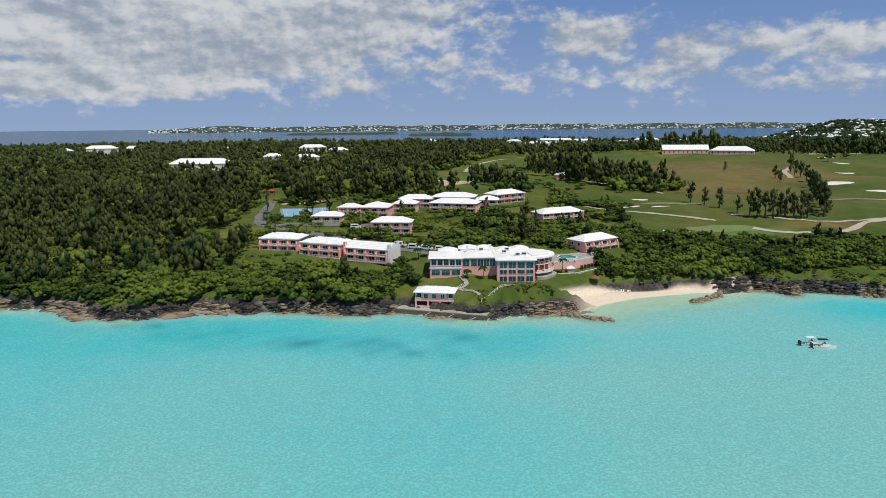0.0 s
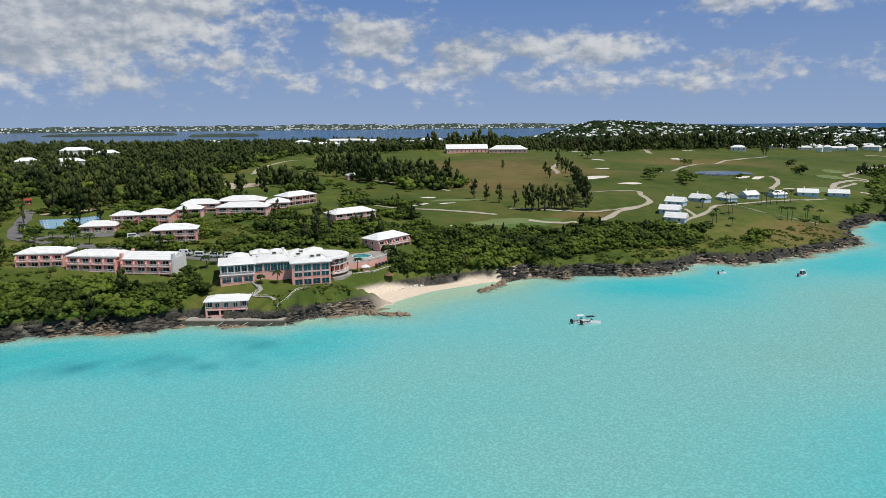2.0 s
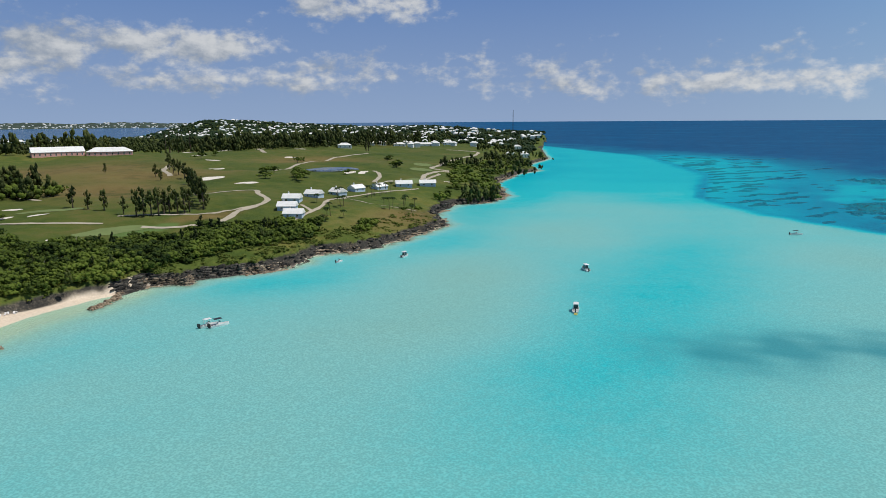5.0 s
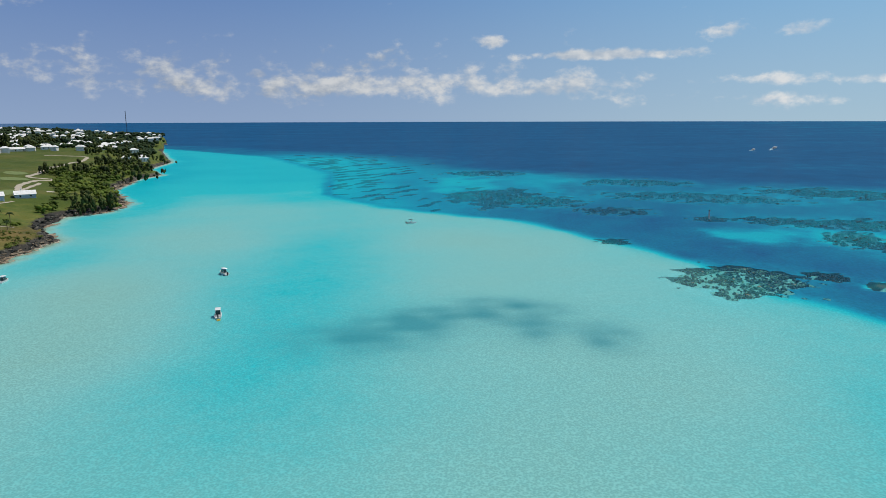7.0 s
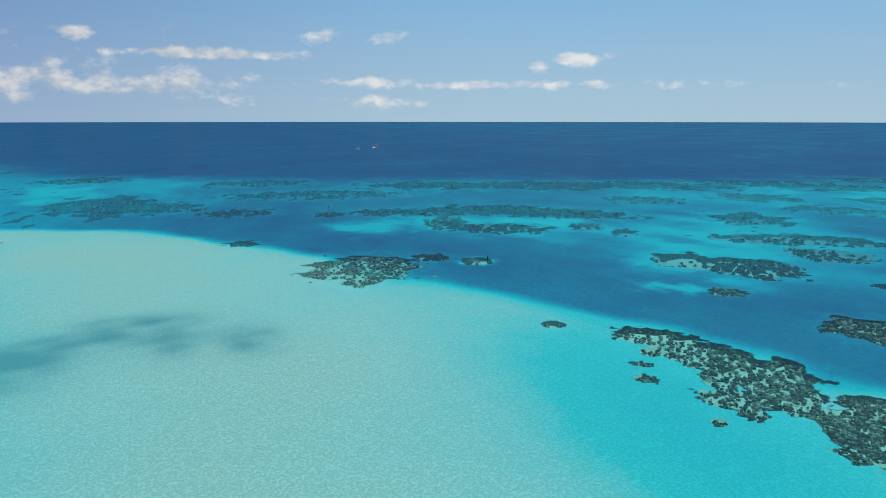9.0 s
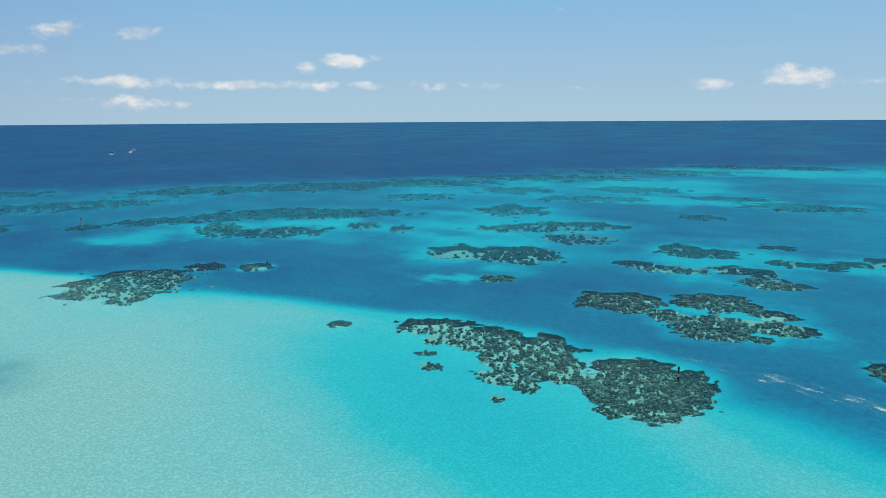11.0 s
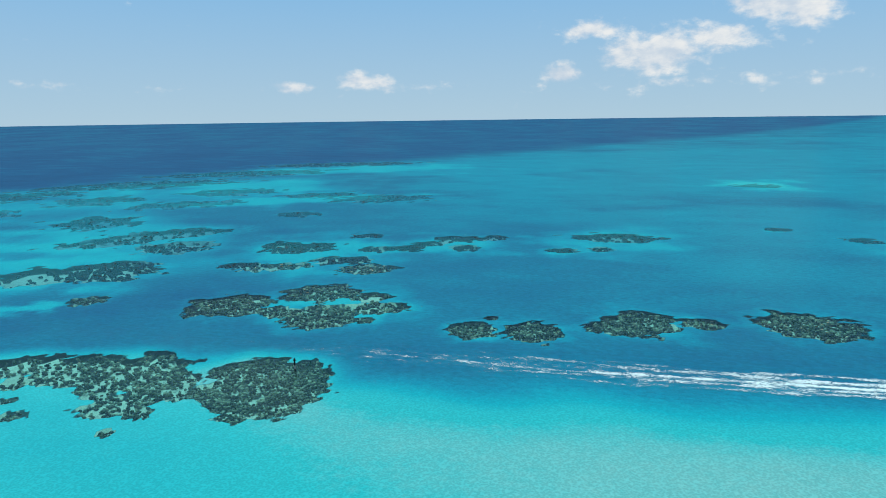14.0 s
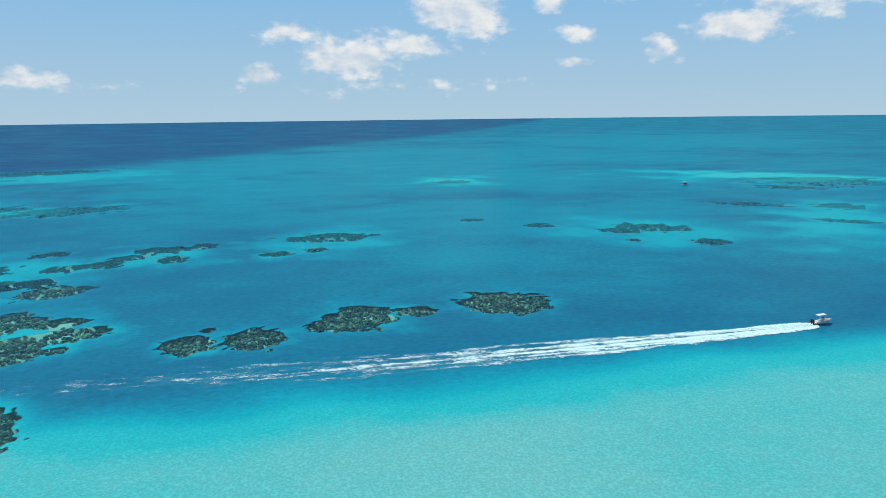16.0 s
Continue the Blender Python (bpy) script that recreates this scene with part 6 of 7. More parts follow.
def reef_object(reef, seed, size, name="coral_reef", label="dark mottled coral reef just under the surface"):
    """Coral heads and patches, thick in the midst and broken at the rim."""
    cx, cy, a, b, thick = reef
    rng = np.random.RandomState(seed)
    r = math.hypot(cx, cy)
    n = int(min(8500, 3.6 * a * b / (size * size) * 1.25))
    u, k = rng.uniform(-1.15, 1.15, n), rng.uniform(-1.15, 1.15, n)
    ux, uy = cx / r, cy / r
    x, y = cx + k * b * ux - u * a * uy, cy + k * b * uy + u * a * ux
    q = reef_rim(x, y, reef, seed)
    drawn = min(max(r / 150.0, 1.0), 4.0)
    gx, gy = u * a, k * b / drawn
    gaps = 0.45 * waves(gx, gy, 9 * size, seed) + 0.6 * waves(gx, gy, 3.5 * size, seed + 7)
    ok = (q < 1.12) & (gaps > 0.75 - (1.3 if r < 260 else 1.1) * (thick - 0.12) + 0.2 * smooth(q, 0.6, 1.0))
    x, y, q = x[ok], y[ok], q[ok]
    if not len(x):
        return
    s = size * rng.uniform(0.4, 1.0, len(x))
    z = rng.uniform(-1.15, -0.42, len(x)) - 0.2 * smooth(q, 0.75, 1.0)
    dims = np.stack([s * rng.uniform(0.8, 1.5, len(x)), s, np.minimum(0.8 * s, 0.8)], -1)
    me = stamp(LUMPS, np.stack([x, y, z], -1), dims, rng.uniform(0, 6.28, len(x)), rng.randint(0, 5, len(x)), name, CORAL if size < 0.95 else DARK_CORAL)
    tagged(new(name, me), label, "reef", "reef patches", "stuff")


for n, reef in enumerate(ALL_REEFS):
    far = math.hypot(reef[0], reef[1])
    reef_object(reef, n, min(0.2 + far / 420.0, 1.25))


def reef_streaks():
    """Countless thin reef streaks on the edge of the flat, far out."""
    rng = np.random.RandomState(12)
    r, b = np.sqrt(rng.uniform(430 ** 2, 1500 ** 2, 130000)), np.radians(rng.uniform(48, 178, 130000))
    x, y = r * np.sin(b), r * np.cos(b)
    ok = streaks(x, y) > 0
    x, y, r = x[ok], y[ok], r[ok]
    s = r / 430.0 * rng.uniform(0.5, 1.5, len(x))
    dims = np.stack([s * 2.6, s * 1.6, np.full(len(x), 0.5)], -1)
    me = stamp(LUMPS, np.stack([x, y, np.full(len(x), -0.55)], -1), dims, rng.uniform(-0.4, 0.4, len(x)) - np.arctan2(x, y), rng.randint(0, 5, len(x)), "reef_streaks", DARK_CORAL)
    tagged(new("reef_streaks", me), "thin dark reef streaks in shallow turquoise water", "reef", kind="stuff")


reef_streaks()


def tree(name, label, x, y, tall, kind, seed, group, lean=0.0):
    """A single tree: tapered trunk with limbs and a loose crown."""
    rng = np.random.RandomState(seed)
    root = thing(name, label, "tree", pose(x, y, level(x, y) - 0.2, 0, 0, rng.uniform(0, 360)), group)
    if kind == "palm":
        bend = rng.uniform(0.02, 0.09) * tall
        path = [(bend * t * t, 0, tall * t) for t in (0, 0.25, 0.5, 0.75, 1.0)]
        part("trunk", Solid().tube(path, [0.2, 0.16, 0.14, 0.12, 0.13], 7), BARK, root)
        s = Solid()
        for k in range(15):
            a, droop, ln = 2.4 * k, rng.uniform(0.1, 1.0), rng.uniform(1.7, 2.5)
            spine = []
            for t in (0, 0.3, 0.65, 1.0):
                o = ln * t
                spine.append((bend + math.cos(a) * o, math.sin(a) * o, tall + 0.7 * t - (0.6 + droop) * t * t * 1.6))
            for (p, q, w0, w1) in zip(spine[:-1], spine[1:], (0.12, 0.42, 0.36), (0.42, 0.36, 0.04)):
                nx, ny = -math.sin(a), math.cos(a)
                for sg in (1, -1):
                    s.face((p[0], p[1], p[2]), (q[0], q[1], q[2]), (q[0] + sg * nx * w1, q[1] + sg * ny * w1, q[2] - 0.16), (p[0] + sg * nx * w0, p[1] + sg * ny * w0, p[2] - 0.16))
        part("crown", s, PALM_LEAF, root, "arching palm fronds")
        return root
    slim = {"pine": 0.62, "column": 0.26, "bush": 1.2}[kind]
    s = Solid().tube([(0, 0, -0.5), (0.1, 0, tall * 0.35), (0.0, 0.1, tall * 0.7), (0, 0, tall * 0.96)], [0.035 * tall, 0.026 * tall, 0.014 * tall, 0.004 * tall], 7)
    for k in range(7 if kind != "column" else 3):
        a, h = rng.uniform(0, 6.28), rng.uniform(0.25, 0.7)
        o = 0.24 * slim * tall
        s.tube([(0, 0, h * tall), (math.cos(a) * o * 0.6, math.sin(a) * o * 0.6, (h + 0.07) * tall), (math.cos(a) * o, math.sin(a) * o, (h + 0.17) * tall)], [0.014 * tall, 0.009 * tall, 0.003 * tall], 5)
    part("trunk", s, BARK, root)
    if kind == "bush":
        v, f = clump_template(seed, 22, 0.13, 0.8, 60, 0.1, bush_shape(seed))
    else:
        v, f = clump_template(seed, 34 if kind == "pine" else 24, 0.06, 1.6, 150, 0.05, pine_shape(seed))
    me = mesh_of("crown", v * (tall * slim * 1.25, tall * slim * 1.25, tall * 0.97), f, PINE_LEAF if kind != "bush" else BUSH_LEAF, False)
    weight(me, "tint", np.full(len(v), rng.uniform(0, 1)))
    part("crown", me, None, root)
    return root


row_label = "wind-shaped casuarina tree in a row beside the fairway"
for n, (x, y, h) in enumerate(((143, 391, 12), (147, 381, 10), (151, 370, 11), (154, 354, 9), (157, 346, 13), (160, 344, 14), (163.5, 343, 13), (167, 342, 14), (170.5, 343, 12), (174, 344, 14), (177.5, 342, 13), (181, 341, 14), (185, 343, 12), (196, 348, 15), (199, 353, 16), (201, 358, 15))):
    tree("casuarina", row_label, x, y, h, "pine", n, "fairway casuarinas")
for n, (x, y, h) in enumerate(((204, 366, 15), (208, 374, 14), (212, 384, 15), (216, 392, 14), (221, 402, 14), (226, 413, 14), (232, 425, 13), (238, 437, 13), (244, 452, 13), (256, 480, 12), (262, 500, 12), (268, 520, 12), (285, 560, 12), (246, 505, 10), (240, 485, 9), (225, 545, 8), (300, 590, 12))):
    tree("casuarina", "casuarina tree along a stony golf course hedge", x, y, h, "pine", 40 + n, "hedge casuarinas")
for n, (x, y, h) in enumerate(((404, 800, 24), (412, 806, 25), (420, 800, 25), (428, 804, 23), (452, 830, 26), (306, 800, 16), (318, 806, 18), (326, 812, 17), (640, 700, 20), (648, 704, 20), (236, 812, 14), (250, 815, 15))):
    tree("cypress", "tall narrow dark conifer on the ridge", x, y, h, "column", 80 + n, "ridge conifers")
for n, (x, y, h) in enumerate(((243, 297, 6), (247, 299, 8), (252, 293, 5), (268, 315, 7), (273, 318, 7), (296, 301, 8), (301, 303, 8), (299, 309, 7), (318, 309, 9), (322, 313, 9), (325, 307, 8), (311, 296, 5), (330, 322, 6), (322, 350, 9), (328, 352, 9), (334, 355, 10), (341, 357, 9), (350, 360, 9), (357, 362, 9), (300, 352, 8), (292, 346, 8), (262, 330, 6))):
    tree("palm_tree", "slender palm on the lawn by the cottages", x, y, h, "palm", n, "cottage palms")
for n, (x, y, h) in enumerate(((-80, 322, 6), (-72, 318, 6), (-64, 316, 6), (-86, 330, 7), (-58, 316, 5), (15, 249, 5), (9, 249, 3.5), (46, 258, 6), (-6, 275, 6), (-10, 273, 5), (-70, 352, 6))):
    tree("palm_tree", "short palm in the resort garden", x, y, h, "palm", 30 + n, "garden palms")
for n, (x, y, h) in enumerate(((36, 300, 13), (42, 304, 12), (30, 296, 11), (-70, 364, 9), (-62, 372, 8), (-96, 372, 13), (-88, 398, 15), (-84, 420, 13), (-92, 300, 7), (-6, 430, 14), (18, 296, 7))):
    tree("conifer", "dark upright conifer among the pink houses", x, y, h, "column" if n % 2 else "pine", 60 + n, "garden conifers")
for n, (x, y, h) in enumerate(((66, 470, 5), (72, 455, 5), (60, 520, 6), (64, 530, 6), (80, 440, 4), (92, 455, 6), (96, 386, 4), (101, 384, 3.5), (106, 380, 4), (70, 425, 6), (78, 410, 5), (112, 430, 4), (50, 540, 6), (55, 560, 6), (320, 470, 6), (336, 480, 6), (345, 500, 5), (352, 470, 6), (300, 440, 6), (306, 452, 5), (318, 425, 7), (326, 432, 8), (332, 440, 7), (380, 440, 5), (360, 640, 9), (420, 560, 7), (450, 600, 6), (480, 480, 7), (490, 490, 8), (500, 498, 7), (400, 680, 6), (545, 560, 6), (560, 570, 6))):
    tree("golf_tree", "small rounded tree on the golf course", x, y, h, "bush", 100 + n, "golf course trees")


# ---- boats, beacons and small things ----
def hull_shape(length, beam, high):
    """A planing hull: sharp flared bow, flat transom."""
    rows = []
    for t in (0, 0.25, 0.5, 0.72, 0.88, 1.0):
        w = beam / 2 * (1 - max(0, (t - 0.45) / 0.55) ** 2.2) + 0.02
        sheer = high * (0.85 + 0.35 * t * t)
        x = length * t
        rows.append([(x, -w, sheer), (x, -w * 0.82, 0.0), (x, 0, -0.35 + 0.35 * t ** 3), (x, w * 0.82, 0.0), (x, w, sheer), (x, w * 0.84, sheer), (x, w * 0.8, high * 0.5), (x, -w * 0.8, high * 0.5), (x, -w * 0.84, sheer)])
    s = Solid()
    n = len(rows[0])
    for row in rows:
        s.v += row
    for i in range(len(rows) - 1):
        for k in range(n):
            a, b = i * n + k, i * n + (k + 1) % n
            s.f.append((a, a + n, b + n, b))
    s.f.append(tuple(range(n)))
    s.f.append(tuple(range(len(s.v) - 1, len(s.v) - n - 1, -1)))
    return s


def boat(label, x, y, turn, length, canopy="white", engines=2, cabin=False, rise=0.0, pitch=0.0, category="motorboat", top=True):
    root = thing("motorboat", label, category, pose(x, y, rise, 0, -pitch, turn), "boats on the bay")
    beam, high = length * 0.3, length * 0.1 + 0.15
    part("hull", hull_shape(length, beam, high), HULL, root, "white hull")
    cs = part("console", Solid().hexa([(length * 0.38, -0.5, high * 0.5), (length * 0.55, -0.45, high * 0.5), (length * 0.55, 0.45, high * 0.5), (length * 0.38, 0.5, high * 0.5)], [(length * 0.4, -0.45, high + 0.6), (length * 0.5, -0.4, high + 0.6), (length * 0.5, 0.4, high + 0.6), (length * 0.4, 0.45, high + 0.6)]), HULL, root)
    part("windscreen", Solid().hexa([(length * 0.5, -0.42, high + 0.6), (length * 0.53, -0.4, high + 0.6), (length * 0.53, 0.4, high + 0.6), (length * 0.5, 0.42, high + 0.6)], [(length * 0.47, -0.4, high + 1.05), (length * 0.49, -0.4, high + 1.05), (length * 0.49, 0.4, high + 1.05), (length * 0.47, 0.4, high + 1.05)]), GLASS, cs)
    for k in range(2):
        part("seat", Solid().box(length * (0.12 + 0.16 * k), length * (0.2 + 0.16 * k), -beam * 0.34, beam * 0.34, high * 0.5, high * 0.5 + 0.42), TRIM, root)
    if cabin:
        part("cabin", Solid().hexa([(length * 0.3, -beam * 0.38, high), (length * 0.72, -beam * 0.3, high), (length * 0.72, beam * 0.3, high), (length * 0.3, beam * 0.38, high)], [(length * 0.32, -beam * 0.34, high + 1.3), (length * 0.6, -beam * 0.28, high + 1.3), (length * 0.6, beam * 0.28, high + 1.3), (length * 0.32, beam * 0.34, high + 1.3)]), GLASS, root, "dark cabin glass")
    if top:
        zt = high + 1.75
        part("canopy", Solid().hexa([(length * 0.2, -beam * 0.42, zt), (length * 0.62, -beam * 0.4, zt), (length * 0.62, beam * 0.4, zt), (length * 0.2, beam * 0.42, zt)], [(length * 0.22, -beam * 0.38, zt + 0.14), (length * 0.6, -beam * 0.36, zt + 0.14), (length * 0.6, beam * 0.36, zt + 0.14), (length * 0.22, beam * 0.38, zt + 0.14)]), HULL if canopy == "white" else DARK_CANVAS, root, canopy + " canopy")
        for px in (0.26, 0.56):
            for sg in (-1, 1):
                part("canopy_pole", Solid().tube([(length * px, sg * beam * 0.34, high * 0.5), (length * px, sg * beam * 0.36, zt)], 0.035, 5), TRIM, root)
    for k in range(engines):
        oy = (k - (engines - 1) / 2) * 0.75
        e = part("outboard_motor", Solid().hexa([(-0.75, oy - 0.2, high * 0.6), (-0.1, oy - 0.22, high * 0.6), (-0.1, oy + 0.22, high * 0.6), (-0.75, oy + 0.2, high * 0.6)], [(-0.65, oy - 0.16, high + 0.75), (-0.15, oy - 0.18, high + 0.7), (-0.15, oy + 0.18, high + 0.7), (-0.65, oy + 0.16, high + 0.75)]), BLACK, root, "black outboard motor")
        part("drive_leg", Solid().box(-0.5, -0.25, oy - 0.08, oy + 0.08, -0.5, high * 0.6), BLACK, e)
    return root


boat("white open motorboat with a navy canopy, moored alongside another", 107.2, 189.6, -4, 6.6, "navy", 2)
boat("white open motorboat with a white canopy and twin motors", 105.0, 192.0, -2, 6.2, "white", 2)
boat("white cabin motorboat at anchor over pale sand", 197.5, 109, 28, 7.6, "white", 1, True)
boat("white motorboat with dark upholstery at anchor", 257.5, 138, 52, 7.2, "white", 1, True)
boat("small motorboat with a tall dark canopy", 413, 98, -60, 6.5, "navy", 1)
boat("grey dinghy with an outboard close to the rocks", 199, 237, 10, 4.6, engines=1, top=False, category="dinghy")
boat("white motorboat with a small cabin near the shore", 227, 222, 15, 6.6, "white", 1, True)
boat("white sport boat speeding away with a long wake", -140.5, -193.6, 186, 6.6, "white", 2, rise=0.25, pitch=4)
boat("distant white motorboat anchored by the reef", -290, -604, 200, 8.5, "white", 1, True)
boat("distant white motor yacht under way", 1583, -421, -30, 22, "white", 1, True)
boat("distant white motorboat following another", 1498, -358, -30, 17, "white", 1, True)


def foam_material():
    m, w = material("sea_foam")
    pos = w.add("ShaderNodeNewGeometry").outputs["Position"]
    age = w.add("ShaderNodeAttribute", attribute_name="age").outputs["Fac"]
    edge = w.add("ShaderNodeAttribute", attribute_name="edge").outputs["Fac"]
    drawn = w.vmath("MULTIPLY", pos, (0.5, 1.0, 1.0)).outputs[0]
    lace = w.math("ADD", w.math("MULTIPLY", w.noise(drawn, 1.5, 8, 0.8, 1.2), 0.72), w.math("MULTIPLY", w.noise(drawn, 0.3, 3), 0.36))
    need = w.math("ADD", 0.43, w.math("ADD", w.math("MULTIPLY", age, 0.30), w.math("MULTIPLY", edge, 0.22)))
    n = w.add("ShaderNodeMapRange", interpolation_type="SMOOTHSTEP")
    w.link(w.math("SUBTRACT", lace, need), n.inputs[0])
    n.inputs[1].default_value, n.inputs[2].default_value = -0.03, 0.10
    white = w.add("ShaderNodeBsdfDiffuse")
    white.inputs[0].default_value = (0.56, 0.83, 0.90, 1)
    clear = w.add("ShaderNodeBsdfTransparent")
    mx = w.add("ShaderNodeMixShader")
    w.link(w.math("MULTIPLY", n.outputs[0], w.span(age, 1.6, 0.0, False)), mx.inputs[0]), w.link(clear.outputs[0], mx.inputs[1]), w.link(white.outputs[0], mx.inputs[2])
    out = w.add("ShaderNodeOutputMaterial")
    w.link(mx.outputs[0], out.inputs[0])
    return m


FOAM = foam_material()


def wake(label, line, w0, w1, shift0, shift1, age0, age1, up=0.06):
    """A strip of foam behind a boat, wider and thinner the older it is."""
    pts = np.array(line, float)
    seg = np.r_[0, np.cumsum(np.hypot(*np.diff(pts, axis=0).T))]
    n = max(8, int(seg[-1] / 1.5))
    t = np.linspace(0, seg[-1], n)
    p = np.stack([np.interp(t, seg, pts[:, 0]), np.interp(t, seg, pts[:, 1])], -1)
    g = np.gradient(p, axis=0)
    g /= np.hypot(*g.T)[:, None]
    side = np.stack([-g[:, 1], g[:, 0]], -1)
    k = t / seg[-1]
    width, shift = w0 + (w1 - w0) * k ** 0.38, shift0 + (shift1 - shift0) * k ** 0.38
    shift = shift + up * 12 * np.clip(k * 3, 0, 1) * waves(t, 0 * t + 500 * up, 38, 71)
    cols = np.linspace(-1, 1, 7)
    xy = p[:, None] + side[:, None] * (shift[:, None] + cols[None] * width[:, None] * (1 + 0.25 * np.sin(t / 5.3))[:, None])[..., None]
    z = sea_level(xy[..., 0], xy[..., 1]) + up
    at = np.arange(n * 7).reshape(n, 7)
    f = np.stack([at[:-1, :-1], at[1:, :-1], at[1:, 1:], at[:-1, 1:]], -1).reshape(-1, 4)
    me = mesh_of("wake", np.concatenate([xy, z[..., None]], -1).reshape(-1, 3), f, FOAM)
    weight(me, "age", np.repeat(age0 + (age1 - age0) * k, 7))
    weight(me, "edge", np.tile(np.abs(cols) ** 2, n))
    tagged(new("wake", me), label, "wake", kind="stuff")


track = [(-141, -193), (-108, -188), (-75, -184), (-40, -180), (-10, -177), (33, -174), (74, -172.5), (108, -170), (154, -168), (195, -164)]
for w0, w1, s0, s1, a0, a1, up in ((1.0, 2.2, 0, 0.6, -0.4, 0.98, 0.06), (0.9, 3.0, 0.7, 4.0, -0.2, 1.05, 0.09), (1.0, 3.2, -0.7, -4.6, -0.25, 1.08, 0.12), (1.2, 2.8, 0.6, 8.0, -0.1, 1.2, 0.15), (1.2, 2.8, -0.6, -8.5, -0.1, 1.2, 0.18), (1.8, 10.5, 0, 0, 0.1, 0.85, 0.03)):
    wake("white foam trail behind a fast boat", track, w0, w1, s0, s1, a0, a1, up)
wake("thin line of ripples left by a boat", [(74, -151.8), (40, -156), (0.6, -159.4), (-20, -161)], 0.5, 0.7, 0, 0, 0.62, 0.75, 0.05)
wake("white trail behind a distant yacht", [(1572, -414), (1500, -395), (1400, -400)], 4, 7, 0, 0, 0.0, 0.9, 0.3)
wake("white trail behind a distant boat", [(1490, -352), (1430, -350), (1380, -362)], 3, 5, 0, 0, 0.0, 0.9, 0.3)


def beacon(x, y, tall, label, wide=0.3, paint=None):
    root = thing("channel_beacon", label, "beacon", pose(x, y, -1.2), "reef beacons")
    part("pile", Solid().tube([(0, 0, 0), (0, 0, tall + 1.2)], wide, 8), paint or BLACK, root)
    part("band", Solid().tube([(0, 0, tall * 0.62), (0, 0, tall * 0.95)], wide * 1.12, 8), TRIM, root, "pale painted band")
    part("topmark", Solid().tube([(0, 0, tall + 1.2), (0, 0, tall + 1.9)], [wide * 1.9, wide * 0.4], 8), BLACK, root)


beacon(85.6, -154.7, 2.6, "dark channel post standing on the reef", 0.22)
beacon(467, -93.5, 5.5, "white and dark channel marker by the reef", 0.45, TRIM)
beacon(283, -133, 1.8, "short dark stake on a sandy shoal", 0.25)


def van(x, y, turn, label):
    root = thing("van", label, "van", pose(x, y, level(x, y) + 0.25, 0, 0, turn), "parked vans")
    body = Solid().hexa([(0, 0, 0.35), (5, 0, 0.35), (5, 1.9, 0.35), (0, 1.9, 0.35)], [(0, 0, 1.1), (5.0, 0, 1.0), (5.0, 1.9, 1.0), (0, 1.9, 1.1)])
    body.hexa([(0, 0, 1.1), (4.3, 0, 1.1), (4.3, 1.9, 1.1), (0, 1.9, 1.1)], [(0.1, 0.12, 2.1), (3.5, 0.12, 2.1), (3.5, 1.78, 2.1), (0.1, 1.78, 2.1)])
    part("body", body, HULL, root, "white body")
    part("side_window", Solid().box(0.5, 3.5, -0.02, 0.1, 1.2, 1.8), GLASS, root)
    part("windscreen", Solid().hexa([(4.2, 0.15, 1.1), (4.36, 0.15, 1.1), (4.36, 1.75, 1.1), (4.2, 1.75, 1.1)], [(3.5, 0.2, 2.05), (3.62, 0.2, 2.05), (3.62, 1.7, 2.05), (3.5, 1.7, 2.05)]), GLASS, root)
    for wx in (0.95, 4.1):
        for wy in (-0.02, 1.72):
            part("wheel", Solid().tube([(wx, wy, 0.35), (wx, wy + 0.2, 0.35)], 0.35, 10), BLACK, root)


for x, y, t in ((-21, 289.5, -22), (-15, 286.5, -22), (-9.5, 284, -20), (-3.5, 282, -18), (-44, 322, 10)):
    van(x, y, t, "white minibus parked beside the drive")


def fence_line(line, label, high=1.0, step=1.6):
    root = thing("garden_fence", label, "fence", pose(0, 0, 0))
    for a, b in zip(line[:-1], line[1:]):
        n = max(1, int(math.dist(a, b) / step))
        pts = [(a[0] + (b[0] - a[0]) * k / n, a[1] + (b[1] - a[1]) * k / n) for k in range(n + 1)]
        zs = [max(level(*p), 1.6) for p in pts]
        for (x, y), z in list(zip(pts, zs))[:-1]:
            part("post", Solid().box(x - 0.08, x + 0.08, y - 0.08, y + 0.08, z - 0.3, z + high), TRIM, root)
        for h in (0.5, 0.95):
            part("rail", Solid().tube([(x, y, z + h * high) for (x, y), z in zip(pts, zs)], 0.06, 5), TRIM, root)


fence_line([(6, 250), (8, 244), (4.5, 239), (10, 237), (12, 233)], "white railing beside steps down the lawn")
fence_line([(13, 227), (17, 231), (21, 237), (27, 241), (34, 244.5)], "white railing along the cliff path")
fence_line([(80, 286), (92, 291), (104, 293)], "white railing beyond the villa")
ribbon("garden_steps", [(6.8, 250), (8.8, 244), (5.3, 239), (10.8, 237), (13, 232)], 1.2, CONCRETE, "pale steps across the lawn", "steps", 0.25)


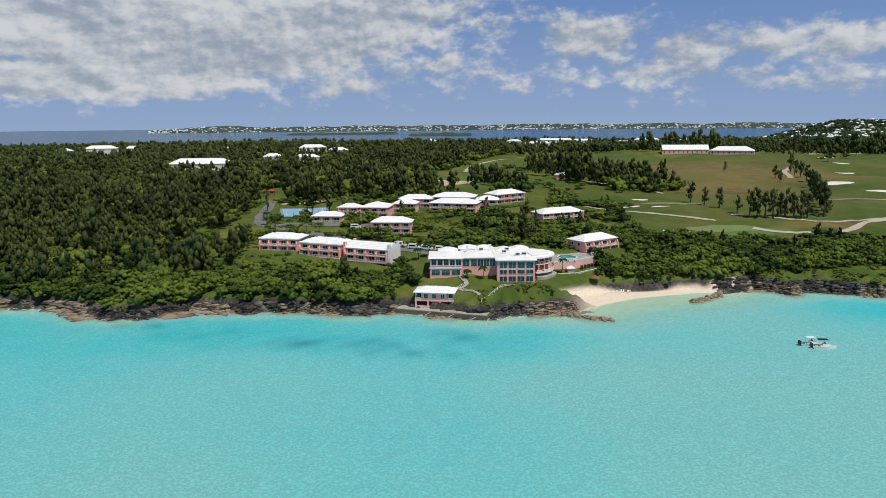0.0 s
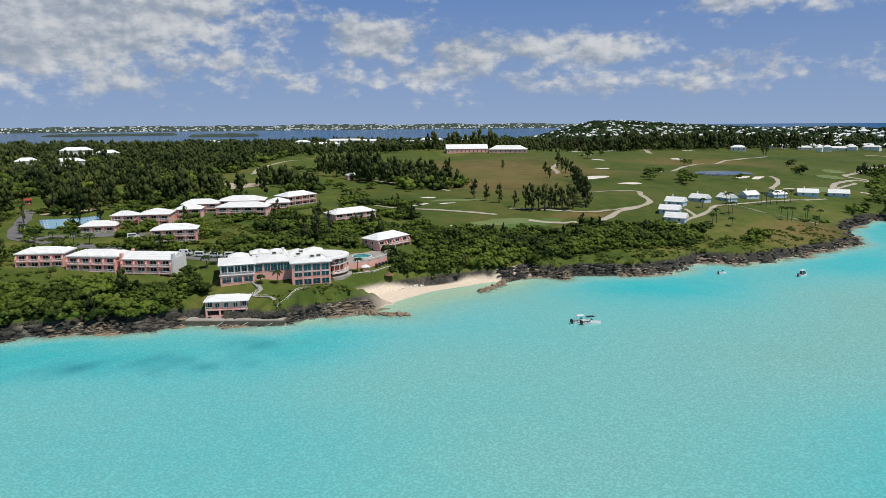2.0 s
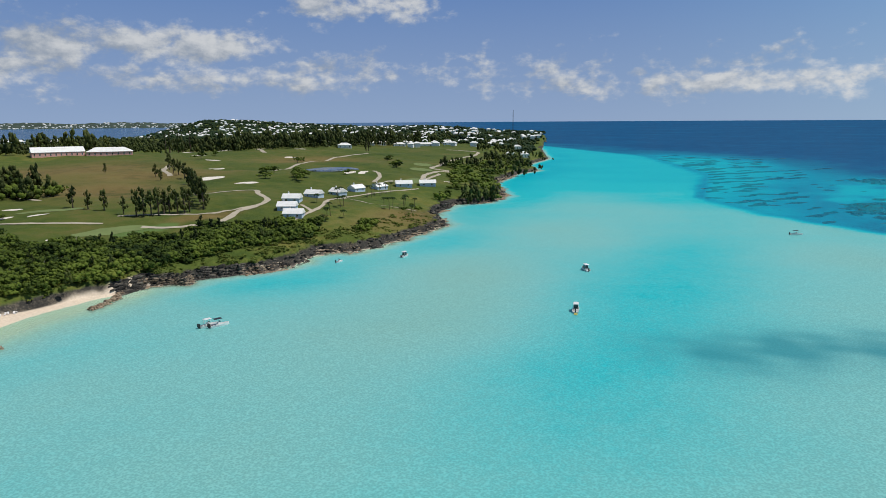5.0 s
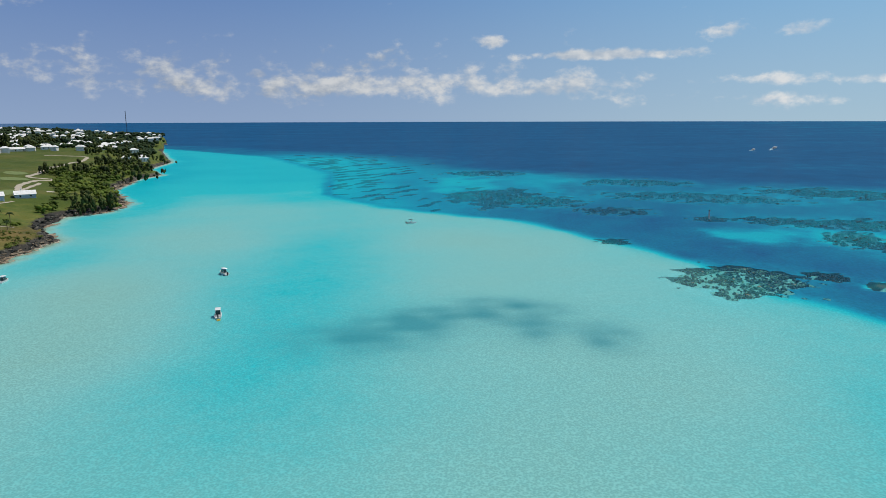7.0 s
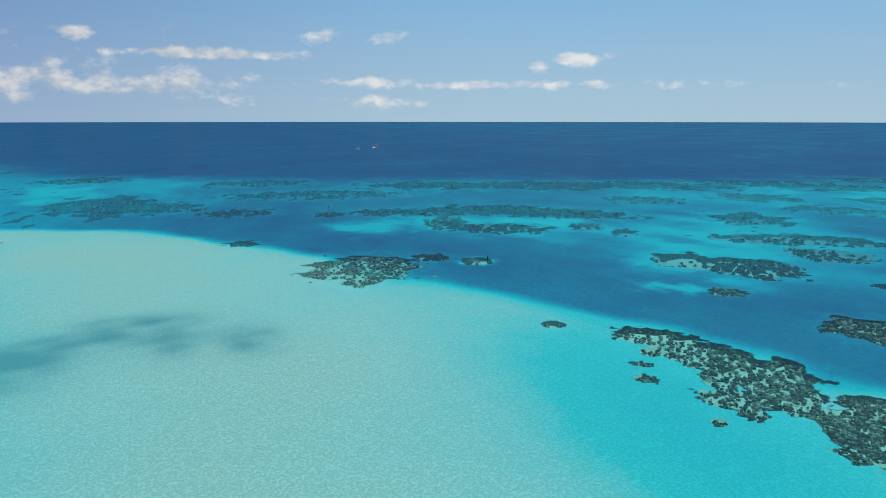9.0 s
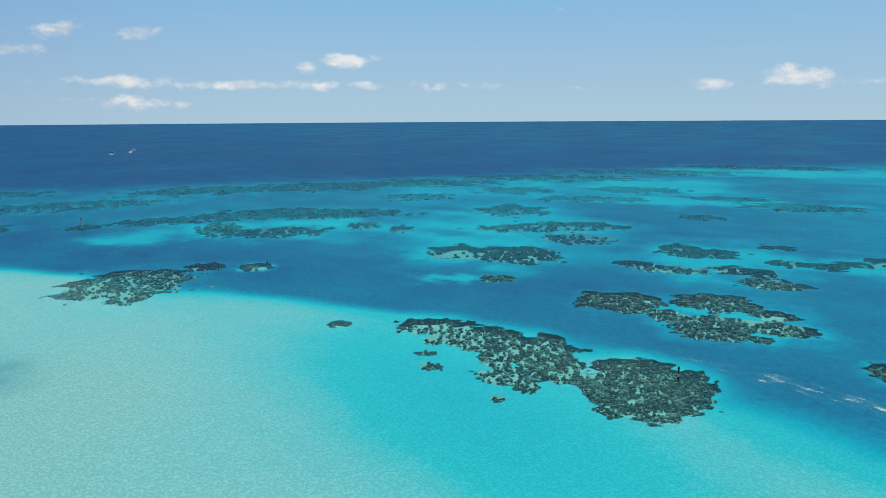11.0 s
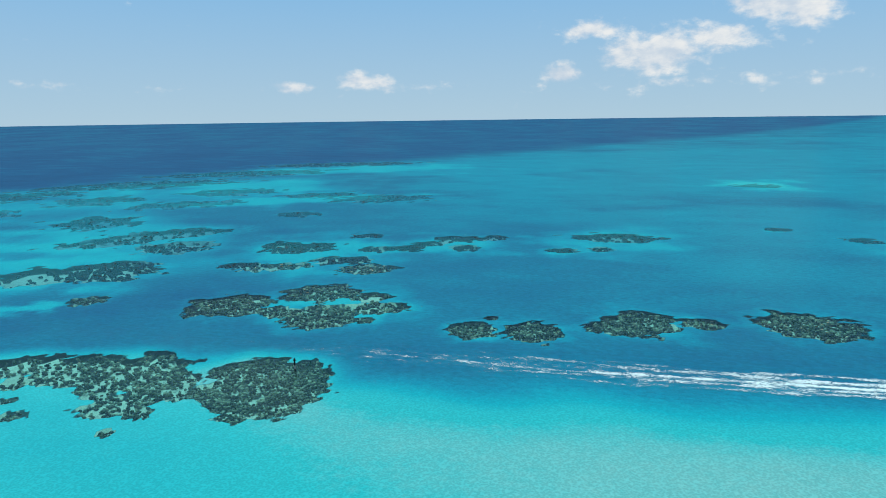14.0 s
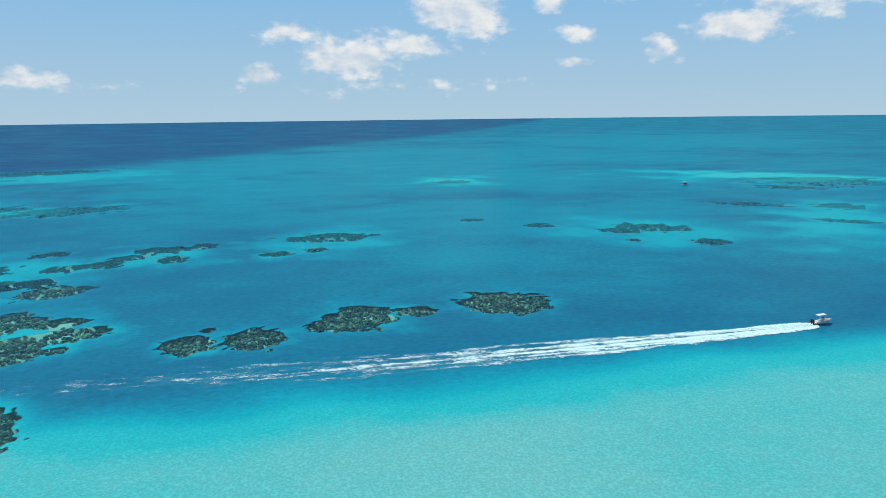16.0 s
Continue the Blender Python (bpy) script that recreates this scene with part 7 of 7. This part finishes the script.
def lounger(x, y, turn):
    root = thing("sun_lounger", "pale sun lounger on the sand", "lounger", pose(x, y, level(x, y), 0, 0, turn), "beach loungers")
    part("seat", Solid().box(0, 1.3, 0, 0.65, 0.28, 0.36), TRIM, root)
    part("backrest", Solid().hexa([(1.3, 0, 0.28), (1.38, 0, 0.28), (1.38, 0.65, 0.28), (1.3, 0.65, 0.28)], [(1.75, 0, 0.8), (1.83, 0, 0.8), (1.83, 0.65, 0.8), (1.75, 0.65, 0.8)]), TRIM, root)
    for lx in (0.1, 1.2):
        for ly in (0.05, 0.55):
            part("leg", Solid().box(lx, lx + 0.06, ly, ly + 0.06, -0.2, 0.28), TRIM, root)


for k in range(9):
    lounger(60.5 + 1.5 * k + 0.3 * math.sin(k * 3), 252.3 + 0.3 * k + 0.55 * math.cos(k * 2.3), 75 + 12 * math.sin(k))


def beach_shade(x, y):
    root = thing("thatched_shade", "round thatched beach shade on a post", "parasol", pose(x, y, level(x, y) - 0.2))
    part("post", Solid().tube([(0, 0, 0), (0, 0, 2.6)], 0.09, 7), DARK_WOOD, root)
    part("thatch", Solid().tube([(0, 0, 2.1), (0, 0, 2.6), (0, 0, 3.3)], [2.0, 1.3, 0.1], 14), THATCH, root, "brown palm thatch")


beach_shade(58, 254.5)


def mast(x, y, tall):
    root = thing("radio_mast", "tall thin radio mast on the headland", "mast", pose(x, y, level(x, y)))
    for k in range(3):
        a = 2.1 * k
        part("leg", Solid().tube([(1.1 * math.cos(a), 1.1 * math.sin(a), 0), (0.25 * math.cos(a), 0.25 * math.sin(a), tall)], 0.22, 5), BLACK, root)
    for k in range(6):
        z = tall * (k + 0.5) / 6
        part("brace", Solid().tube([(0.8, 0, z), (-0.4, 0.7, z + 1), (-0.4, -0.7, z + 2)], 0.12, 4), BLACK, root)


mast(985, 700, 62)


def air_mat(x, y, turn):
    root = thing("air_mat", "yellow inflatable mat floating behind a boat", "float", pose(x, y, 0.05, 0, 0, turn))
    for k in range(4):
        part("tube", Solid().tube([(0, k * 0.3, 0.08), (1.9, k * 0.3, 0.08)], 0.15, 8), YELLOW, root)


YELLOW = plain("yellow_vinyl", (0.62, 0.50, 0.10), 0.4, 0.1, 1.0, bump=0.0)
air_mat(195.5, 107.2, 30)
